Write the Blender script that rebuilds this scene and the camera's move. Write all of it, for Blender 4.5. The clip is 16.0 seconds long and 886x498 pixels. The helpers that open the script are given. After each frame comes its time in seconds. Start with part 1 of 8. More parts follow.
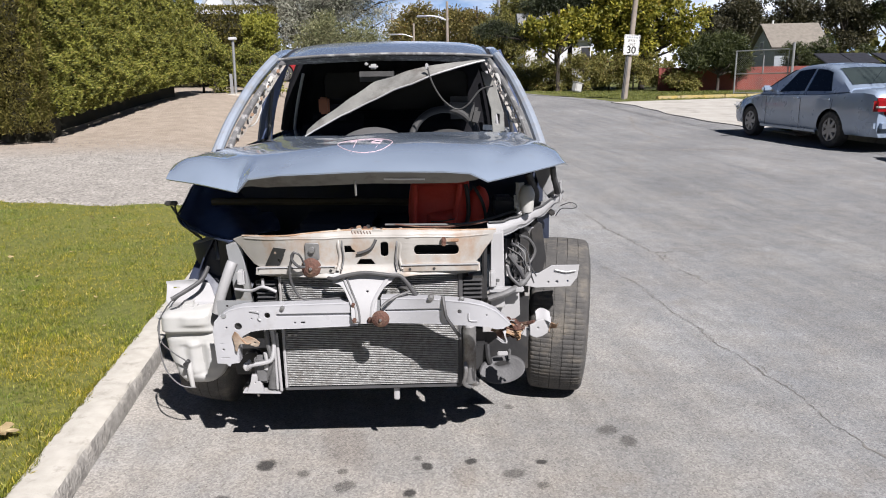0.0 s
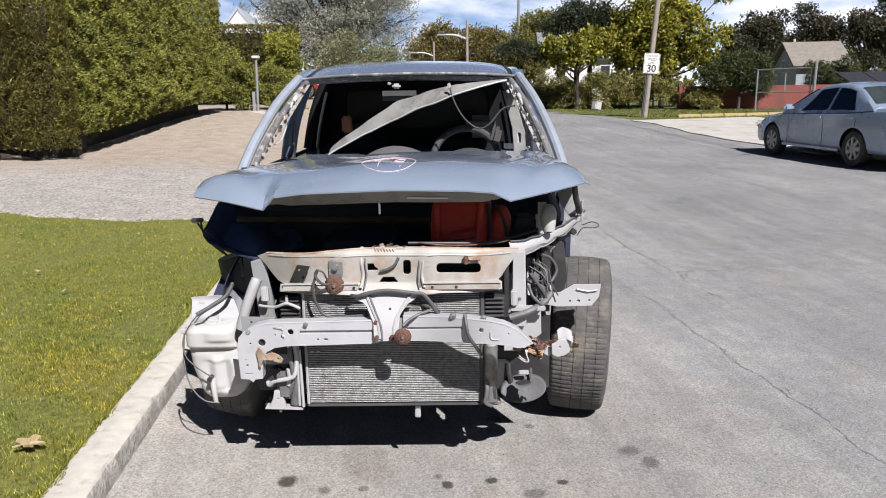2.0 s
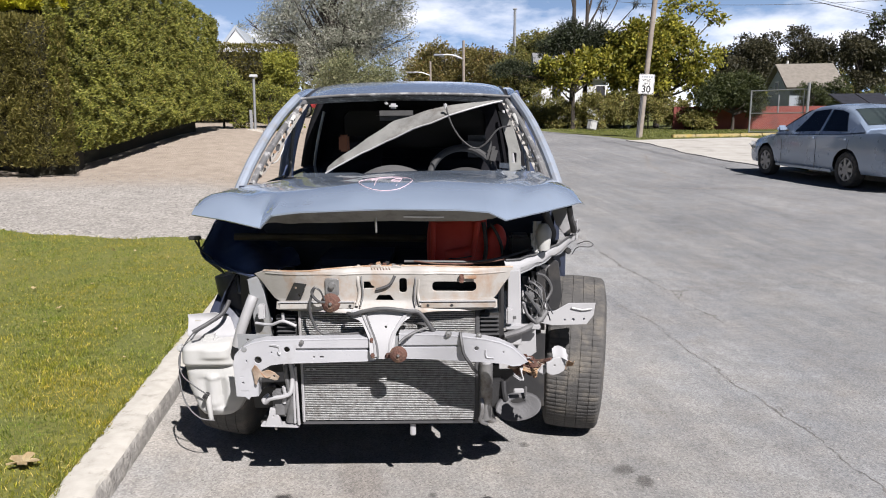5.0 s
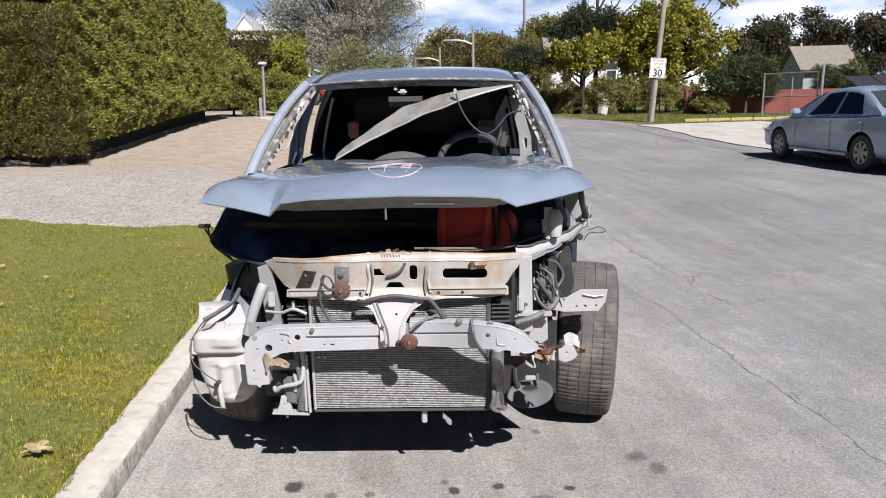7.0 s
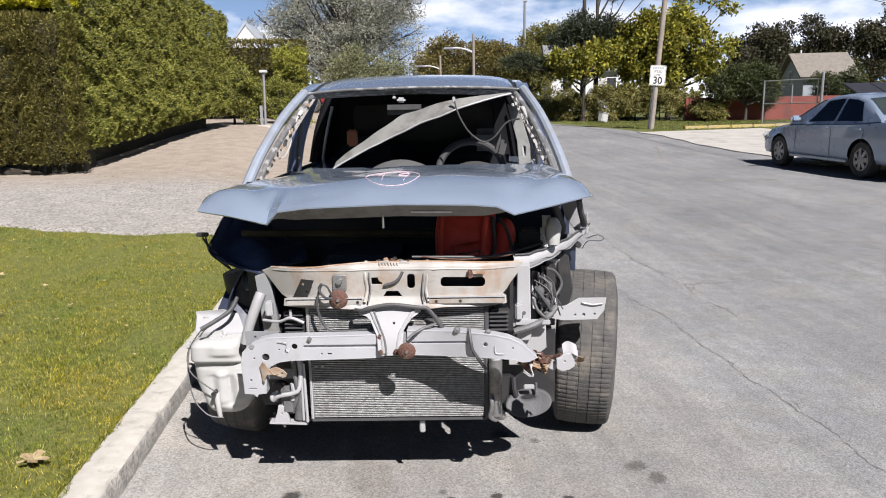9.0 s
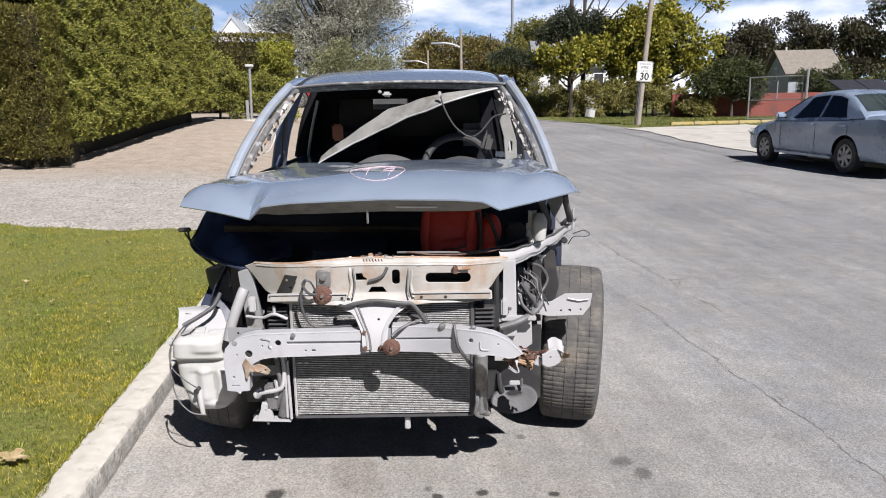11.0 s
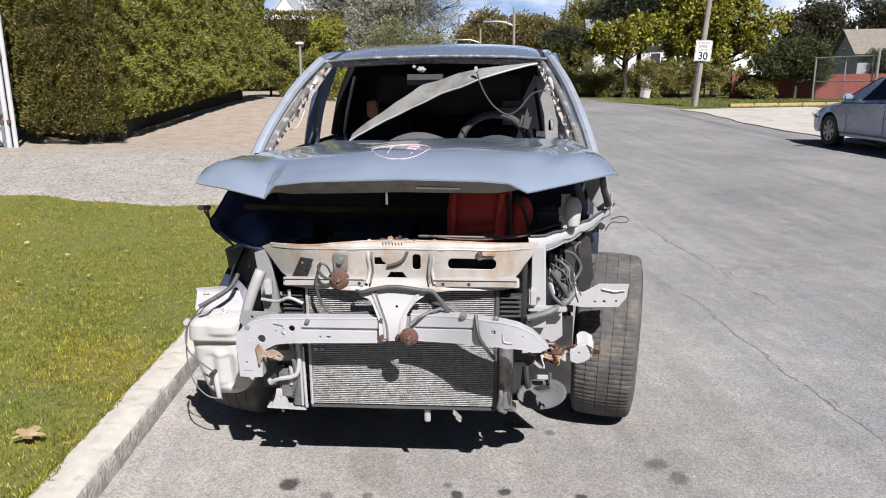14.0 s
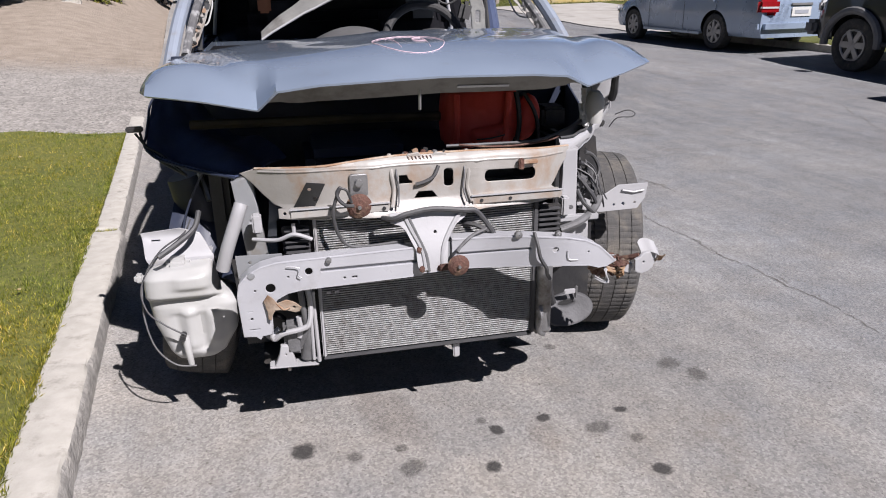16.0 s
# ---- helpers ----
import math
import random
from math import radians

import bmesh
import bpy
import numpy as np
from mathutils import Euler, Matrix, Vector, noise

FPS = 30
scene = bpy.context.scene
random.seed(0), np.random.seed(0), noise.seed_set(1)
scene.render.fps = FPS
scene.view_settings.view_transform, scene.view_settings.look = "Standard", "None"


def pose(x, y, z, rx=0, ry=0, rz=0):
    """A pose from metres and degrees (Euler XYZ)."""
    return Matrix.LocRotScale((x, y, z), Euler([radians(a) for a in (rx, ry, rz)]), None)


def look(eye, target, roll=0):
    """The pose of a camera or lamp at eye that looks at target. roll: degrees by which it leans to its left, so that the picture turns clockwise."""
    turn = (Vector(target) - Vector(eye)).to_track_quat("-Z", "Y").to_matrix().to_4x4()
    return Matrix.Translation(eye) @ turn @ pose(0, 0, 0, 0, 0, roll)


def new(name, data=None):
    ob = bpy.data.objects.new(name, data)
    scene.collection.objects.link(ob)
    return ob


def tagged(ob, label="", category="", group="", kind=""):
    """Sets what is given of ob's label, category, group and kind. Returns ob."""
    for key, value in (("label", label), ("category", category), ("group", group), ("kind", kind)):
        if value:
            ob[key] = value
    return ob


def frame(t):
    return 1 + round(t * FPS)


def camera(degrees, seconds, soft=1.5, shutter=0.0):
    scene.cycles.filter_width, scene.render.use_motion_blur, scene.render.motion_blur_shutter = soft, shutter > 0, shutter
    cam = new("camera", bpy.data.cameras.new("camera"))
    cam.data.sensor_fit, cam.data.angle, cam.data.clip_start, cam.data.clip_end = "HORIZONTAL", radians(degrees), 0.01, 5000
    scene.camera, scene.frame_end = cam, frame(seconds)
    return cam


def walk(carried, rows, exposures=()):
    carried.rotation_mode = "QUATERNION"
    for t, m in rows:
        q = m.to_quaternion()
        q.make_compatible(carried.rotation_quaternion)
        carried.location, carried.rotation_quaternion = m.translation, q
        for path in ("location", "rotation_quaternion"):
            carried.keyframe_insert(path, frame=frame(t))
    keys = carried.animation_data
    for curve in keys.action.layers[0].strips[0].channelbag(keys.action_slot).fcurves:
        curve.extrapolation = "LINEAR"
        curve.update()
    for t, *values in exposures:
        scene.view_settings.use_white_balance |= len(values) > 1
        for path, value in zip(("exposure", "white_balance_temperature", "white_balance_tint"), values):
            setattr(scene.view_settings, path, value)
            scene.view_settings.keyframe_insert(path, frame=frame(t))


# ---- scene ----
cam = camera(63.7, 16.0, soft=1.0)
PATH = [
    (0, (-0.078, -2.435, 1.496), (0.165, -0.506, 1.025), -0.8),
    (0.5, (-0.08, -2.428, 1.494), (0.149, -0.498, 1.02), -1.0),
    (1, (-0.079, -2.43, 1.501), (0.15, -0.495, 1.051), -0.8),
    (1.5, (-0.09, -2.435, 1.499), (0.144, -0.498, 1.057), -0.9),
    (2, (-0.095, -2.449, 1.506), (0.099, -0.505, 1.082), -0.7),
    (2.5, (-0.096, -2.467, 1.503), (0.053, -0.513, 1.099), -0.9),
    (3, (-0.1, -2.473, 1.509), (0.039, -0.517, 1.116), -1.0),
    (3.5, (-0.096, -2.49, 1.518), (0.07, -0.53, 1.155), -0.3),
    (4, (-0.091, -2.481, 1.516), (0.102, -0.523, 1.157), -0.2),
    (6.3, (-0.107, -2.454, 1.509), (0.103, -0.505, 1.109), -0.4),
    (6.5, (-0.105, -2.445, 1.511), (0.079, -0.495, 1.11), -0.4),
    (7, (-0.095, -2.45, 1.507), (0.082, -0.5, 1.097), -0.9),
    (7.5, (-0.097, -2.448, 1.498), (0.074, -0.501, 1.073), 0.0),
    (8, (-0.103, -2.442, 1.486), (0.147, -0.514, 1.015), 1.0),
    (8.5, (-0.1, -2.443, 1.489), (0.107, -0.496, 1.083), -0.3),
    (9, (-0.082, -2.443, 1.51), (0.093, -0.489, 1.12), -1.0),
    (9.5, (-0.069, -2.44, 1.508), (0.11, -0.488, 1.116), -1.7),
    (9.7, (-0.066, -2.43, 1.509), (0.131, -0.481, 1.104), -1.6),
    (11.8, (-0.074, -2.423, 1.495), (0.111, -0.473, 1.096), -0.0),
    (12, (-0.071, -2.432, 1.487), (0.064, -0.47, 1.118), -0.6),
    (12.5, (-0.081, -2.391, 1.491), (0.098, -0.438, 1.104), 0.3),
    (13, (-0.122, -2.34, 1.493), (0.109, -0.397, 1.078), 0.3),
    (13.5, (-0.073, -2.292, 1.49), (0.094, -0.351, 1.036), 0.3),
    (14, (0.033, -2.266, 1.484), (0.104, -0.319, 1.029), -0.4),
    (14.3, (0.062, -2.262, 1.465), (-0.037, -0.325, 0.978), -2.0),
    (14.5, (0.048, -2.23, 1.469), (-0.067, -0.311, 0.916), -2.2),
    (14.7, (0.004, -2.203, 1.459), (-0.062, -0.285, 0.893), -1.2),
    (15, (-0.127, -2.172, 1.438), (0.124, -0.279, 0.845), 1.2),
    (15.2, (-0.245, -2.187, 1.401), (0.03, -0.316, 0.749), 0.2),
    (15.5, (-0.383, -2.053, 1.405), (-0.044, -0.191, 0.756), 2.9),
    (15.8, (-0.53, -1.929, 1.395), (-0.17, -0.055, 0.797), -2.5),
    (16, (-0.644, -1.782, 1.418), (-0.048, -0.008, 0.713), -0.9),
]
walk(cam, [(t, look(eye, target, roll)) for t, eye, target, roll in PATH], exposures=[(0, 1.07, 6200, 15), (14.5, 1.10, 6200, 15), (15.2, 0.97, 6120, 18), (16, 0.87, 6100, 19)])
# ---- world, sun ----
SUN = Vector((0.25, -0.65, 0.72)).normalized()
world = bpy.data.worlds.new("world")
scene.world = world
world.use_nodes = True
wn, wl = world.node_tree.nodes, world.node_tree.links
bg = wn["Background"]
sky = wn.new("ShaderNodeTexSky")
sky.sky_type = 'NISHITA'
sky.sun_disc = False
sky.sun_elevation = math.asin(SUN.z)
sky.sun_rotation = math.atan2(SUN.x, SUN.y)
sky.air_density, sky.dust_density, sky.ozone_density = 0.2, 0.05, 3.0
wco = wn.new("ShaderNodeTexCoord")
wmap = wn.new("ShaderNodeMapping")
wmap.inputs["Scale"].default_value = (1.0, 1.0, 2.6)
wl.new(wco.outputs["Generated"], wmap.inputs["Vector"])
cloud = wn.new("ShaderNodeTexNoise")
cloud.inputs["Scale"].default_value = 4.3
cloud.inputs["Detail"].default_value = 8
cloud.inputs["Roughness"].default_value = 0.55
wl.new(wmap.outputs["Vector"], cloud.inputs["Vector"])
cramp = wn.new("ShaderNodeValToRGB")
cramp.color_ramp.elements[0].position = 0.50
cramp.color_ramp.elements[1].position = 0.66
# fair-weather clouds crowd towards the horizon
wsep = wn.new("ShaderNodeSeparateXYZ")
wl.new(wco.outputs["Generated"], wsep.inputs[0])
wlow = wn.new("ShaderNodeMapRange")
wlow.inputs["From Min"].default_value, wlow.inputs["From Max"].default_value = 0.05, 0.36
wlow.inputs["To Min"].default_value, wlow.inputs["To Max"].default_value = 0.10, -0.22
wl.new(wsep.outputs["Z"], wlow.inputs["Value"])
wadd = wn.new("ShaderNodeMath")
wl.new(cloud.outputs["Fac"], wadd.inputs[0])
wl.new(wlow.outputs["Result"], wadd.inputs[1])
wl.new(wadd.outputs[0], cramp.inputs["Fac"])
cmix = wn.new("ShaderNodeMixRGB")
cmix.inputs[2].default_value = (11.0, 11.2, 11.6, 1)
wl.new(cramp.outputs["Color"], cmix.inputs[0])
# pale haze low in the sky
whaze = wn.new("ShaderNodeMapRange")
whaze.inputs["From Min"].default_value, whaze.inputs["From Max"].default_value = 0.0, 0.30
whaze.inputs["To Min"].default_value, whaze.inputs["To Max"].default_value = 0.85, 0.0
wl.new(wsep.outputs["Z"], whaze.inputs["Value"])
hmix = wn.new("ShaderNodeMixRGB")
hmix.inputs[2].default_value = (4.7, 6.8, 9.3, 1)
wl.new(whaze.outputs["Result"], hmix.inputs[0])
wl.new(sky.outputs["Color"], hmix.inputs[1])
wl.new(hmix.outputs[0], cmix.inputs[1])
wl.new(cmix.outputs[0], bg.inputs["Color"])
bg.inputs["Strength"].default_value = 0.05
sun = new("sun", bpy.data.lights.new("sun", "SUN"))
sun.data.energy, sun.data.angle, sun.data.color = 5.0, radians(0.53), (1.0, 0.955, 0.88)
sun.matrix_world = look(SUN * 60, (0, 0, 0))

# ---- materials ----


def tone(c):
    """Scales every colour down evenly, which weakens bounced light against the sun."""
    return tuple(0.66 * v for v in c)


def mat(name, c1, c2=None, scale=8.0, rough=0.6, metal=0.0, bump=0.0, bscale=60.0, dirt=None, dscale=3.0, dlo=0.52, dhi=0.66, coat=0.0, rvar=0.1, detail=6.0, spec=0.5):
    """A painted or natural surface: two colours mixed by noise, optional second-scale dirt with its own colour, roughness variation and bump."""
    m = bpy.data.materials.new(name)
    m.use_nodes = True
    n, l = m.node_tree.nodes, m.node_tree.links
    p = n["Principled BSDF"]
    co = n.new("ShaderNodeTexCoord")
    out = None
    c1, c2, dirt = tone(c1), tone(c2 or tuple(v * 0.8 for v in c1)), tone(dirt) if dirt else None
    a = n.new("ShaderNodeTexNoise")
    a.inputs["Scale"].default_value, a.inputs["Detail"].default_value = scale, detail
    l.new(co.outputs["Object"], a.inputs["Vector"])
    r = n.new("ShaderNodeValToRGB")
    r.color_ramp.elements[0].position, r.color_ramp.elements[1].position = 0.32, 0.68
    r.color_ramp.elements[0].color, r.color_ramp.elements[1].color = (*c1, 1), (*c2, 1)
    l.new(a.outputs["Fac"], r.inputs["Fac"])
    out = r.outputs["Color"]
    if dirt:
        d = n.new("ShaderNodeTexNoise")
        d.inputs["Scale"].default_value, d.inputs["Detail"].default_value = dscale, 9
        d.inputs["Roughness"].default_value = 0.65
        l.new(co.outputs["Object"], d.inputs["Vector"])
        dr = n.new("ShaderNodeMapRange")
        dr.inputs["From Min"].default_value, dr.inputs["From Max"].default_value = dlo, dhi
        l.new(d.outputs["Fac"], dr.inputs["Value"])
        mx = n.new("ShaderNodeMixRGB")
        mx.inputs[2].default_value = (*dirt, 1)
        l.new(dr.outputs["Result"], mx.inputs[0])
        l.new(out, mx.inputs[1])
        out = mx.outputs[0]
    l.new(out, p.inputs["Base Color"])
    rr = n.new("ShaderNodeMapRange")
    rr.inputs["To Min"].default_value, rr.inputs["To Max"].default_value = max(0.03, rough - rvar), min(1, rough + rvar)
    l.new(a.outputs["Fac"], rr.inputs["Value"])
    l.new(rr.outputs["Result"], p.inputs["Roughness"])
    p.inputs["Metallic"].default_value = metal
    p.inputs["Specular IOR Level"].default_value = spec
    if coat:
        p.inputs["Coat Weight"].default_value, p.inputs["Coat Roughness"].default_value = coat, 0.05
    if bump:
        b = n.new("ShaderNodeTexNoise")
        b.inputs["Scale"].default_value, b.inputs["Detail"].default_value = bscale, 6
        l.new(co.outputs["Object"], b.inputs["Vector"])
        bp = n.new("ShaderNodeBump")
        bp.inputs["Strength"].default_value, bp.inputs["Distance"].default_value = bump, 0.01
        l.new(b.outputs["Fac"], bp.inputs["Height"])
        l.new(bp.outputs["Normal"], p.inputs["Normal"])
    return m


def leaf_mat(name, dark, light, trans=0.25, hue=None, patch=0.9, low=0.7, high=1.25, hue_at=0.93):
    m = bpy.data.materials.new(name)
    m.use_nodes = True
    n, l = m.node_tree.nodes, m.node_tree.links
    p = n["Principled BSDF"]
    g = n.new("ShaderNodeNewGeometry")
    dark, light, hue = tone(dark), tone(light), tone(hue) if hue else None
    r = n.new("ShaderNodeValToRGB")
    r.color_ramp.elements[0].color, r.color_ramp.elements[1].color = (*dark, 1), (*light, 1)
    if hue:
        e = r.color_ramp.elements.new(hue_at)
        e.color = (*light, 1)
        r.color_ramp.elements[-1].color = (*hue, 1)
    l.new(g.outputs["Random Per Island"], r.inputs["Fac"])
    co = n.new("ShaderNodeTexCoord")
    a = n.new("ShaderNodeTexNoise")
    a.inputs["Scale"].default_value = patch
    a.inputs["Detail"].default_value = 5
    l.new(co.outputs["Object"], a.inputs["Vector"])
    mx = n.new("ShaderNodeMixRGB")
    mx.blend_type = 'MULTIPLY'
    mx.inputs[0].default_value = 1.0
    v = n.new("ShaderNodeMapRange")
    v.inputs["From Min"].default_value, v.inputs["From Max"].default_value = 0.3, 0.7
    v.inputs["To Min"].default_value, v.inputs["To Max"].default_value = low, high
    l.new(a.outputs["Fac"], v.inputs["Value"])
    l.new(r.outputs["Color"], mx.inputs[1])
    l.new(v.outputs["Result"], mx.inputs[2])
    l.new(mx.outputs[0], p.inputs["Base Color"])
    p.inputs["Roughness"].default_value = 0.55
    p.inputs["Specular IOR Level"].default_value = 0.3
    t = n.new("ShaderNodeBsdfTranslucent")
    l.new(mx.outputs[0], t.inputs["Color"])
    ms = n.new("ShaderNodeMixShader")
    ms.inputs[0].default_value = trans
    l.new(p.outputs[0], ms.inputs[1])
    l.new(t.outputs[0], ms.inputs[2])
    l.new(ms.outputs[0], n["Material Output"].inputs["Surface"])
    return m


def glass_mat(name, tint, gloss=0.35):
    m = bpy.data.materials.new(name)
    m.use_nodes = True
    n, l = m.node_tree.nodes, m.node_tree.links
    n.remove(n["Principled BSDF"])
    t = n.new("ShaderNodeBsdfTransparent")
    t.inputs["Color"].default_value = (*tint, 1)
    g = n.new("ShaderNodeBsdfGlossy")
    g.inputs["Roughness"].default_value = 0.03
    f = n.new("ShaderNodeFresnel")
    f.inputs["IOR"].default_value = 1.0 + gloss * 1.5
    ms = n.new("ShaderNodeMixShader")
    l.new(f.outputs[0], ms.inputs[0])
    l.new(t.outputs[0], ms.inputs[1])
    l.new(g.outputs[0], ms.inputs[2])
    l.new(ms.outputs[0], n["Material Output"].inputs["Surface"])
    return m


M = {}
M["paint"] = mat("truck_paint", (0.46, 0.56, 0.71), (0.42, 0.515, 0.66), 4, 0.24, 0.45, 0.01, 300, coat=0.9, dirt=(0.42, 0.42, 0.40), dscale=5, dlo=0.58, dhi=0.9, rvar=0.06)
M["dusty_paint"] = mat("dusty_truck_paint", (0.37, 0.42, 0.50), (0.31, 0.35, 0.42), 9, 0.45, 0.2, 0.02, 200, dirt=(0.34, 0.33, 0.31), dscale=9, dlo=0.5, dhi=0.72)
M["primer"] = mat("primer_white", (0.49, 0.49, 0.50), (0.41, 0.41, 0.42), 6, 0.42, 0.0, 0.05, 120, dirt=(0.36, 0.34, 0.31), dscale=7, dlo=0.56, dhi=0.74, coat=0.15)
M["rusty"] = mat("rusty_white_metal", (0.45, 0.435, 0.41), (0.38, 0.36, 0.33), 9, 0.42, 0.0, 0.08, 90, dirt=(0.33, 0.20, 0.11), dscale=6.5, dlo=0.51, dhi=0.72)
M["rust"] = mat("rust", (0.15, 0.068, 0.048), (0.09, 0.048, 0.038), 30, 0.85, 0.1, 0.4, 120, dirt=(0.24, 0.15, 0.10), dscale=24)
M["grey_metal"] = mat("dull_aluminium", (0.42, 0.42, 0.42), (0.30, 0.30, 0.30), 20, 0.45, 0.7, 0.1, 150, dirt=(0.16, 0.14, 0.12), dscale=9)
M["fin"] = mat("condenser_fins", (0.62, 0.62, 0.61), (0.38, 0.38, 0.37), 60, 0.55, 0.2, 0.5, 380, dirt=(0.30, 0.28, 0.26), dscale=30, dlo=0.5, dhi=0.72)
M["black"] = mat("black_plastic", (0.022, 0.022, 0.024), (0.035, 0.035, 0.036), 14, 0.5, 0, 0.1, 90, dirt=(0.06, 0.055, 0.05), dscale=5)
M["bluedark"] = mat("dark_blue_liner", (0.060, 0.085, 0.165), (0.095, 0.12, 0.21), 6, 0.36, 0, 0.15, 30, dirt=(0.05, 0.06, 0.09), dscale=5, dlo=0.5, dhi=0.72)
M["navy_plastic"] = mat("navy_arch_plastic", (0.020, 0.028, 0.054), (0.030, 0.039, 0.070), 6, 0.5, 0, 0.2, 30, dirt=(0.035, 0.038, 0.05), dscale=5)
M["cable"] = mat("cable_rubber", (0.05, 0.05, 0.055), (0.09, 0.09, 0.09), 30, 0.6, 0, 0.1, 120)
M["greycable"] = mat("grey_conduit", (0.17, 0.17, 0.175), (0.11, 0.11, 0.11), 30, 0.6, 0, 0.2, 160)
M["white_plastic"] = mat("white_plastic", (0.54, 0.54, 0.53), (0.48, 0.48, 0.46), 7, 0.4, 0, 0.05, 60, dirt=(0.46, 0.43, 0.36), dscale=5, dlo=0.58, dhi=0.76)
M["rubber"] = mat("tyre_rubber", (0.055, 0.054, 0.052), (0.085, 0.082, 0.076), 12, 0.85, 0, 0.6, 160, dirt=(0.17, 0.15, 0.125), dscale=14, dlo=0.5, dhi=0.72)
M["rubber_dusty"] = mat("dusty_tyre_rubber", (0.070, 0.068, 0.066), (0.105, 0.101, 0.096), 22, 0.85, 0, 0.5, 240, dirt=(0.20, 0.18, 0.15), dscale=9, dlo=0.50, dhi=0.70)
M["rim"] = mat("wheel_silver", (0.45, 0.45, 0.46), (0.38, 0.38, 0.39), 12, 0.35, 0.7)
M["red_cloth"] = mat("red_bag_nylon", (0.85, 0.085, 0.055), (0.74, 0.062, 0.042), 10, 0.6, 0, 0.35, 26, dirt=(0.12, 0.035, 0.03), dscale=4, dlo=0.58, dhi=0.75)
# Near-black trim: the cab's deep shade is put into this colour
M["interior"] = mat("interior_near_black", (0.013, 0.013, 0.016), (0.009, 0.009, 0.011), 12, 0.85, 0, 0.2, 90, spec=0.1)
M["interior_light"] = mat("interior_trim_grey", (0.07, 0.07, 0.07), (0.05, 0.05, 0.05), 12, 0.7, 0, 0.2, 90)
M["steering_grip"] = mat("worn_grip", (0.035, 0.035, 0.036), (0.050, 0.050, 0.050), 14, 0.75, 0, 0.2, 120)
M["dash_grey"] = mat("dusty_dash_grey", (0.13, 0.13, 0.13), (0.09, 0.09, 0.09), 12, 0.8, 0, 0.2, 90)
M["headliner"] = mat("headliner_grey", (0.30, 0.30, 0.28), (0.20, 0.20, 0.19), 7, 0.85, 0, 0.4, 40, dirt=(0.13, 0.12, 0.11), dscale=5)
M["orange"] = mat("orange_plastic", (0.22, 0.060, 0.008), (0.16, 0.045, 0.007), 10, 0.6)
M["chalk"] = mat("pink_marker", (1.0, 0.74, 0.78), (0.95, 0.66, 0.71), 40, 0.8)
M["green_plug"] = mat("green_connector", (0.05, 0.28, 0.16), (0.08, 0.35, 0.2), 30, 0.5)
M["hood_under"] = mat("bonnet_underside", (0.24, 0.235, 0.22), (0.17, 0.165, 0.155), 9, 0.7, 0, 0.2, 40, dirt=(0.11, 0.10, 0.09), dscale=6)
M["bar_paint"] = mat("grey_painted_steel", (0.51, 0.515, 0.54), (0.45, 0.455, 0.48), 6, 0.30, 0.0, 0.05, 120, dirt=(0.36, 0.35, 0.34), dscale=8, dlo=0.56, dhi=0.8, coat=0.2)
# Darker copy of the bar's paint, with shade in its colour, for set-back parts
M["bar_shade"] = mat("shaded_grey_steel", (0.32, 0.33, 0.34), (0.27, 0.28, 0.29), 6, 0.5, 0.1, 0.05, 120, dirt=(0.25, 0.24, 0.22), dscale=8)
M["rust_light"] = mat("fresh_rust", (0.34, 0.19, 0.11), (0.44, 0.32, 0.22), 18, 0.85, 0, 0.3, 90, dirt=(0.55, 0.48, 0.40), dscale=9)
M["torn_rust"] = mat("torn_rusty_metal", (0.42, 0.36, 0.29), (0.28, 0.17, 0.10), 16, 0.85, 0, 0.3, 90, dirt=(0.40, 0.24, 0.12), dscale=14)
M["dark_grey"] = mat("dark_grey_plastic", (0.085, 0.085, 0.09), (0.06, 0.06, 0.062), 12, 0.65, 0, 0.2, 60)
# Near-black core: the shade between the fins is put into its colour
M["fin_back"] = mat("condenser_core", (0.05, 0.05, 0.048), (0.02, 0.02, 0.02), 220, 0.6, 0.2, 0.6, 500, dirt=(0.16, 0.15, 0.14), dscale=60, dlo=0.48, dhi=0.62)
M["dirty_frame"] = mat("dirty_window_frame", (0.10, 0.10, 0.105), (0.17, 0.17, 0.17), 16, 0.7, 0, 0.2, 60, dirt=(0.36, 0.36, 0.36), dscale=18, dlo=0.52, dhi=0.6)
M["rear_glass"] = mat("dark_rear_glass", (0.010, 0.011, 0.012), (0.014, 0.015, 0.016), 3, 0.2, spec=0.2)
M["rod"] = mat("dull_brass_brown", (0.085, 0.066, 0.036), (0.055, 0.043, 0.026), 14, 0.55, 0.2)
M["concrete"] = mat("kerb_concrete", (0.60, 0.57, 0.51), (0.50, 0.475, 0.42), 18, 0.9, 0, 0.22, 140, dirt=(0.30, 0.28, 0.24), dscale=7, dlo=0.56, dhi=0.70, rvar=0.05)
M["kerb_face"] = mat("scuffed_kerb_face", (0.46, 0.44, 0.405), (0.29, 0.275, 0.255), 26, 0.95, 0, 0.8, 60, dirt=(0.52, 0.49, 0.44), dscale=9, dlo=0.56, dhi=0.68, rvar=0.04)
M["pavement"] = mat("pale_concrete", (0.52, 0.50, 0.46), (0.43, 0.41, 0.37), 2, 0.9, 0, 0.4, 40, dirt=(0.32, 0.30, 0.27), dscale=0.9)
M["silver_paint"] = mat("silver_car_paint", (0.41, 0.51, 0.66), (0.38, 0.47, 0.62), 3, 0.28, 0.35, 0.01, 300, coat=0.7, rvar=0.05)
M["dark_paint"] = mat("dark_green_car_paint", (0.025, 0.03, 0.028), (0.02, 0.023, 0.022), 3, 0.3, 0.2, coat=0.7, rvar=0.05)
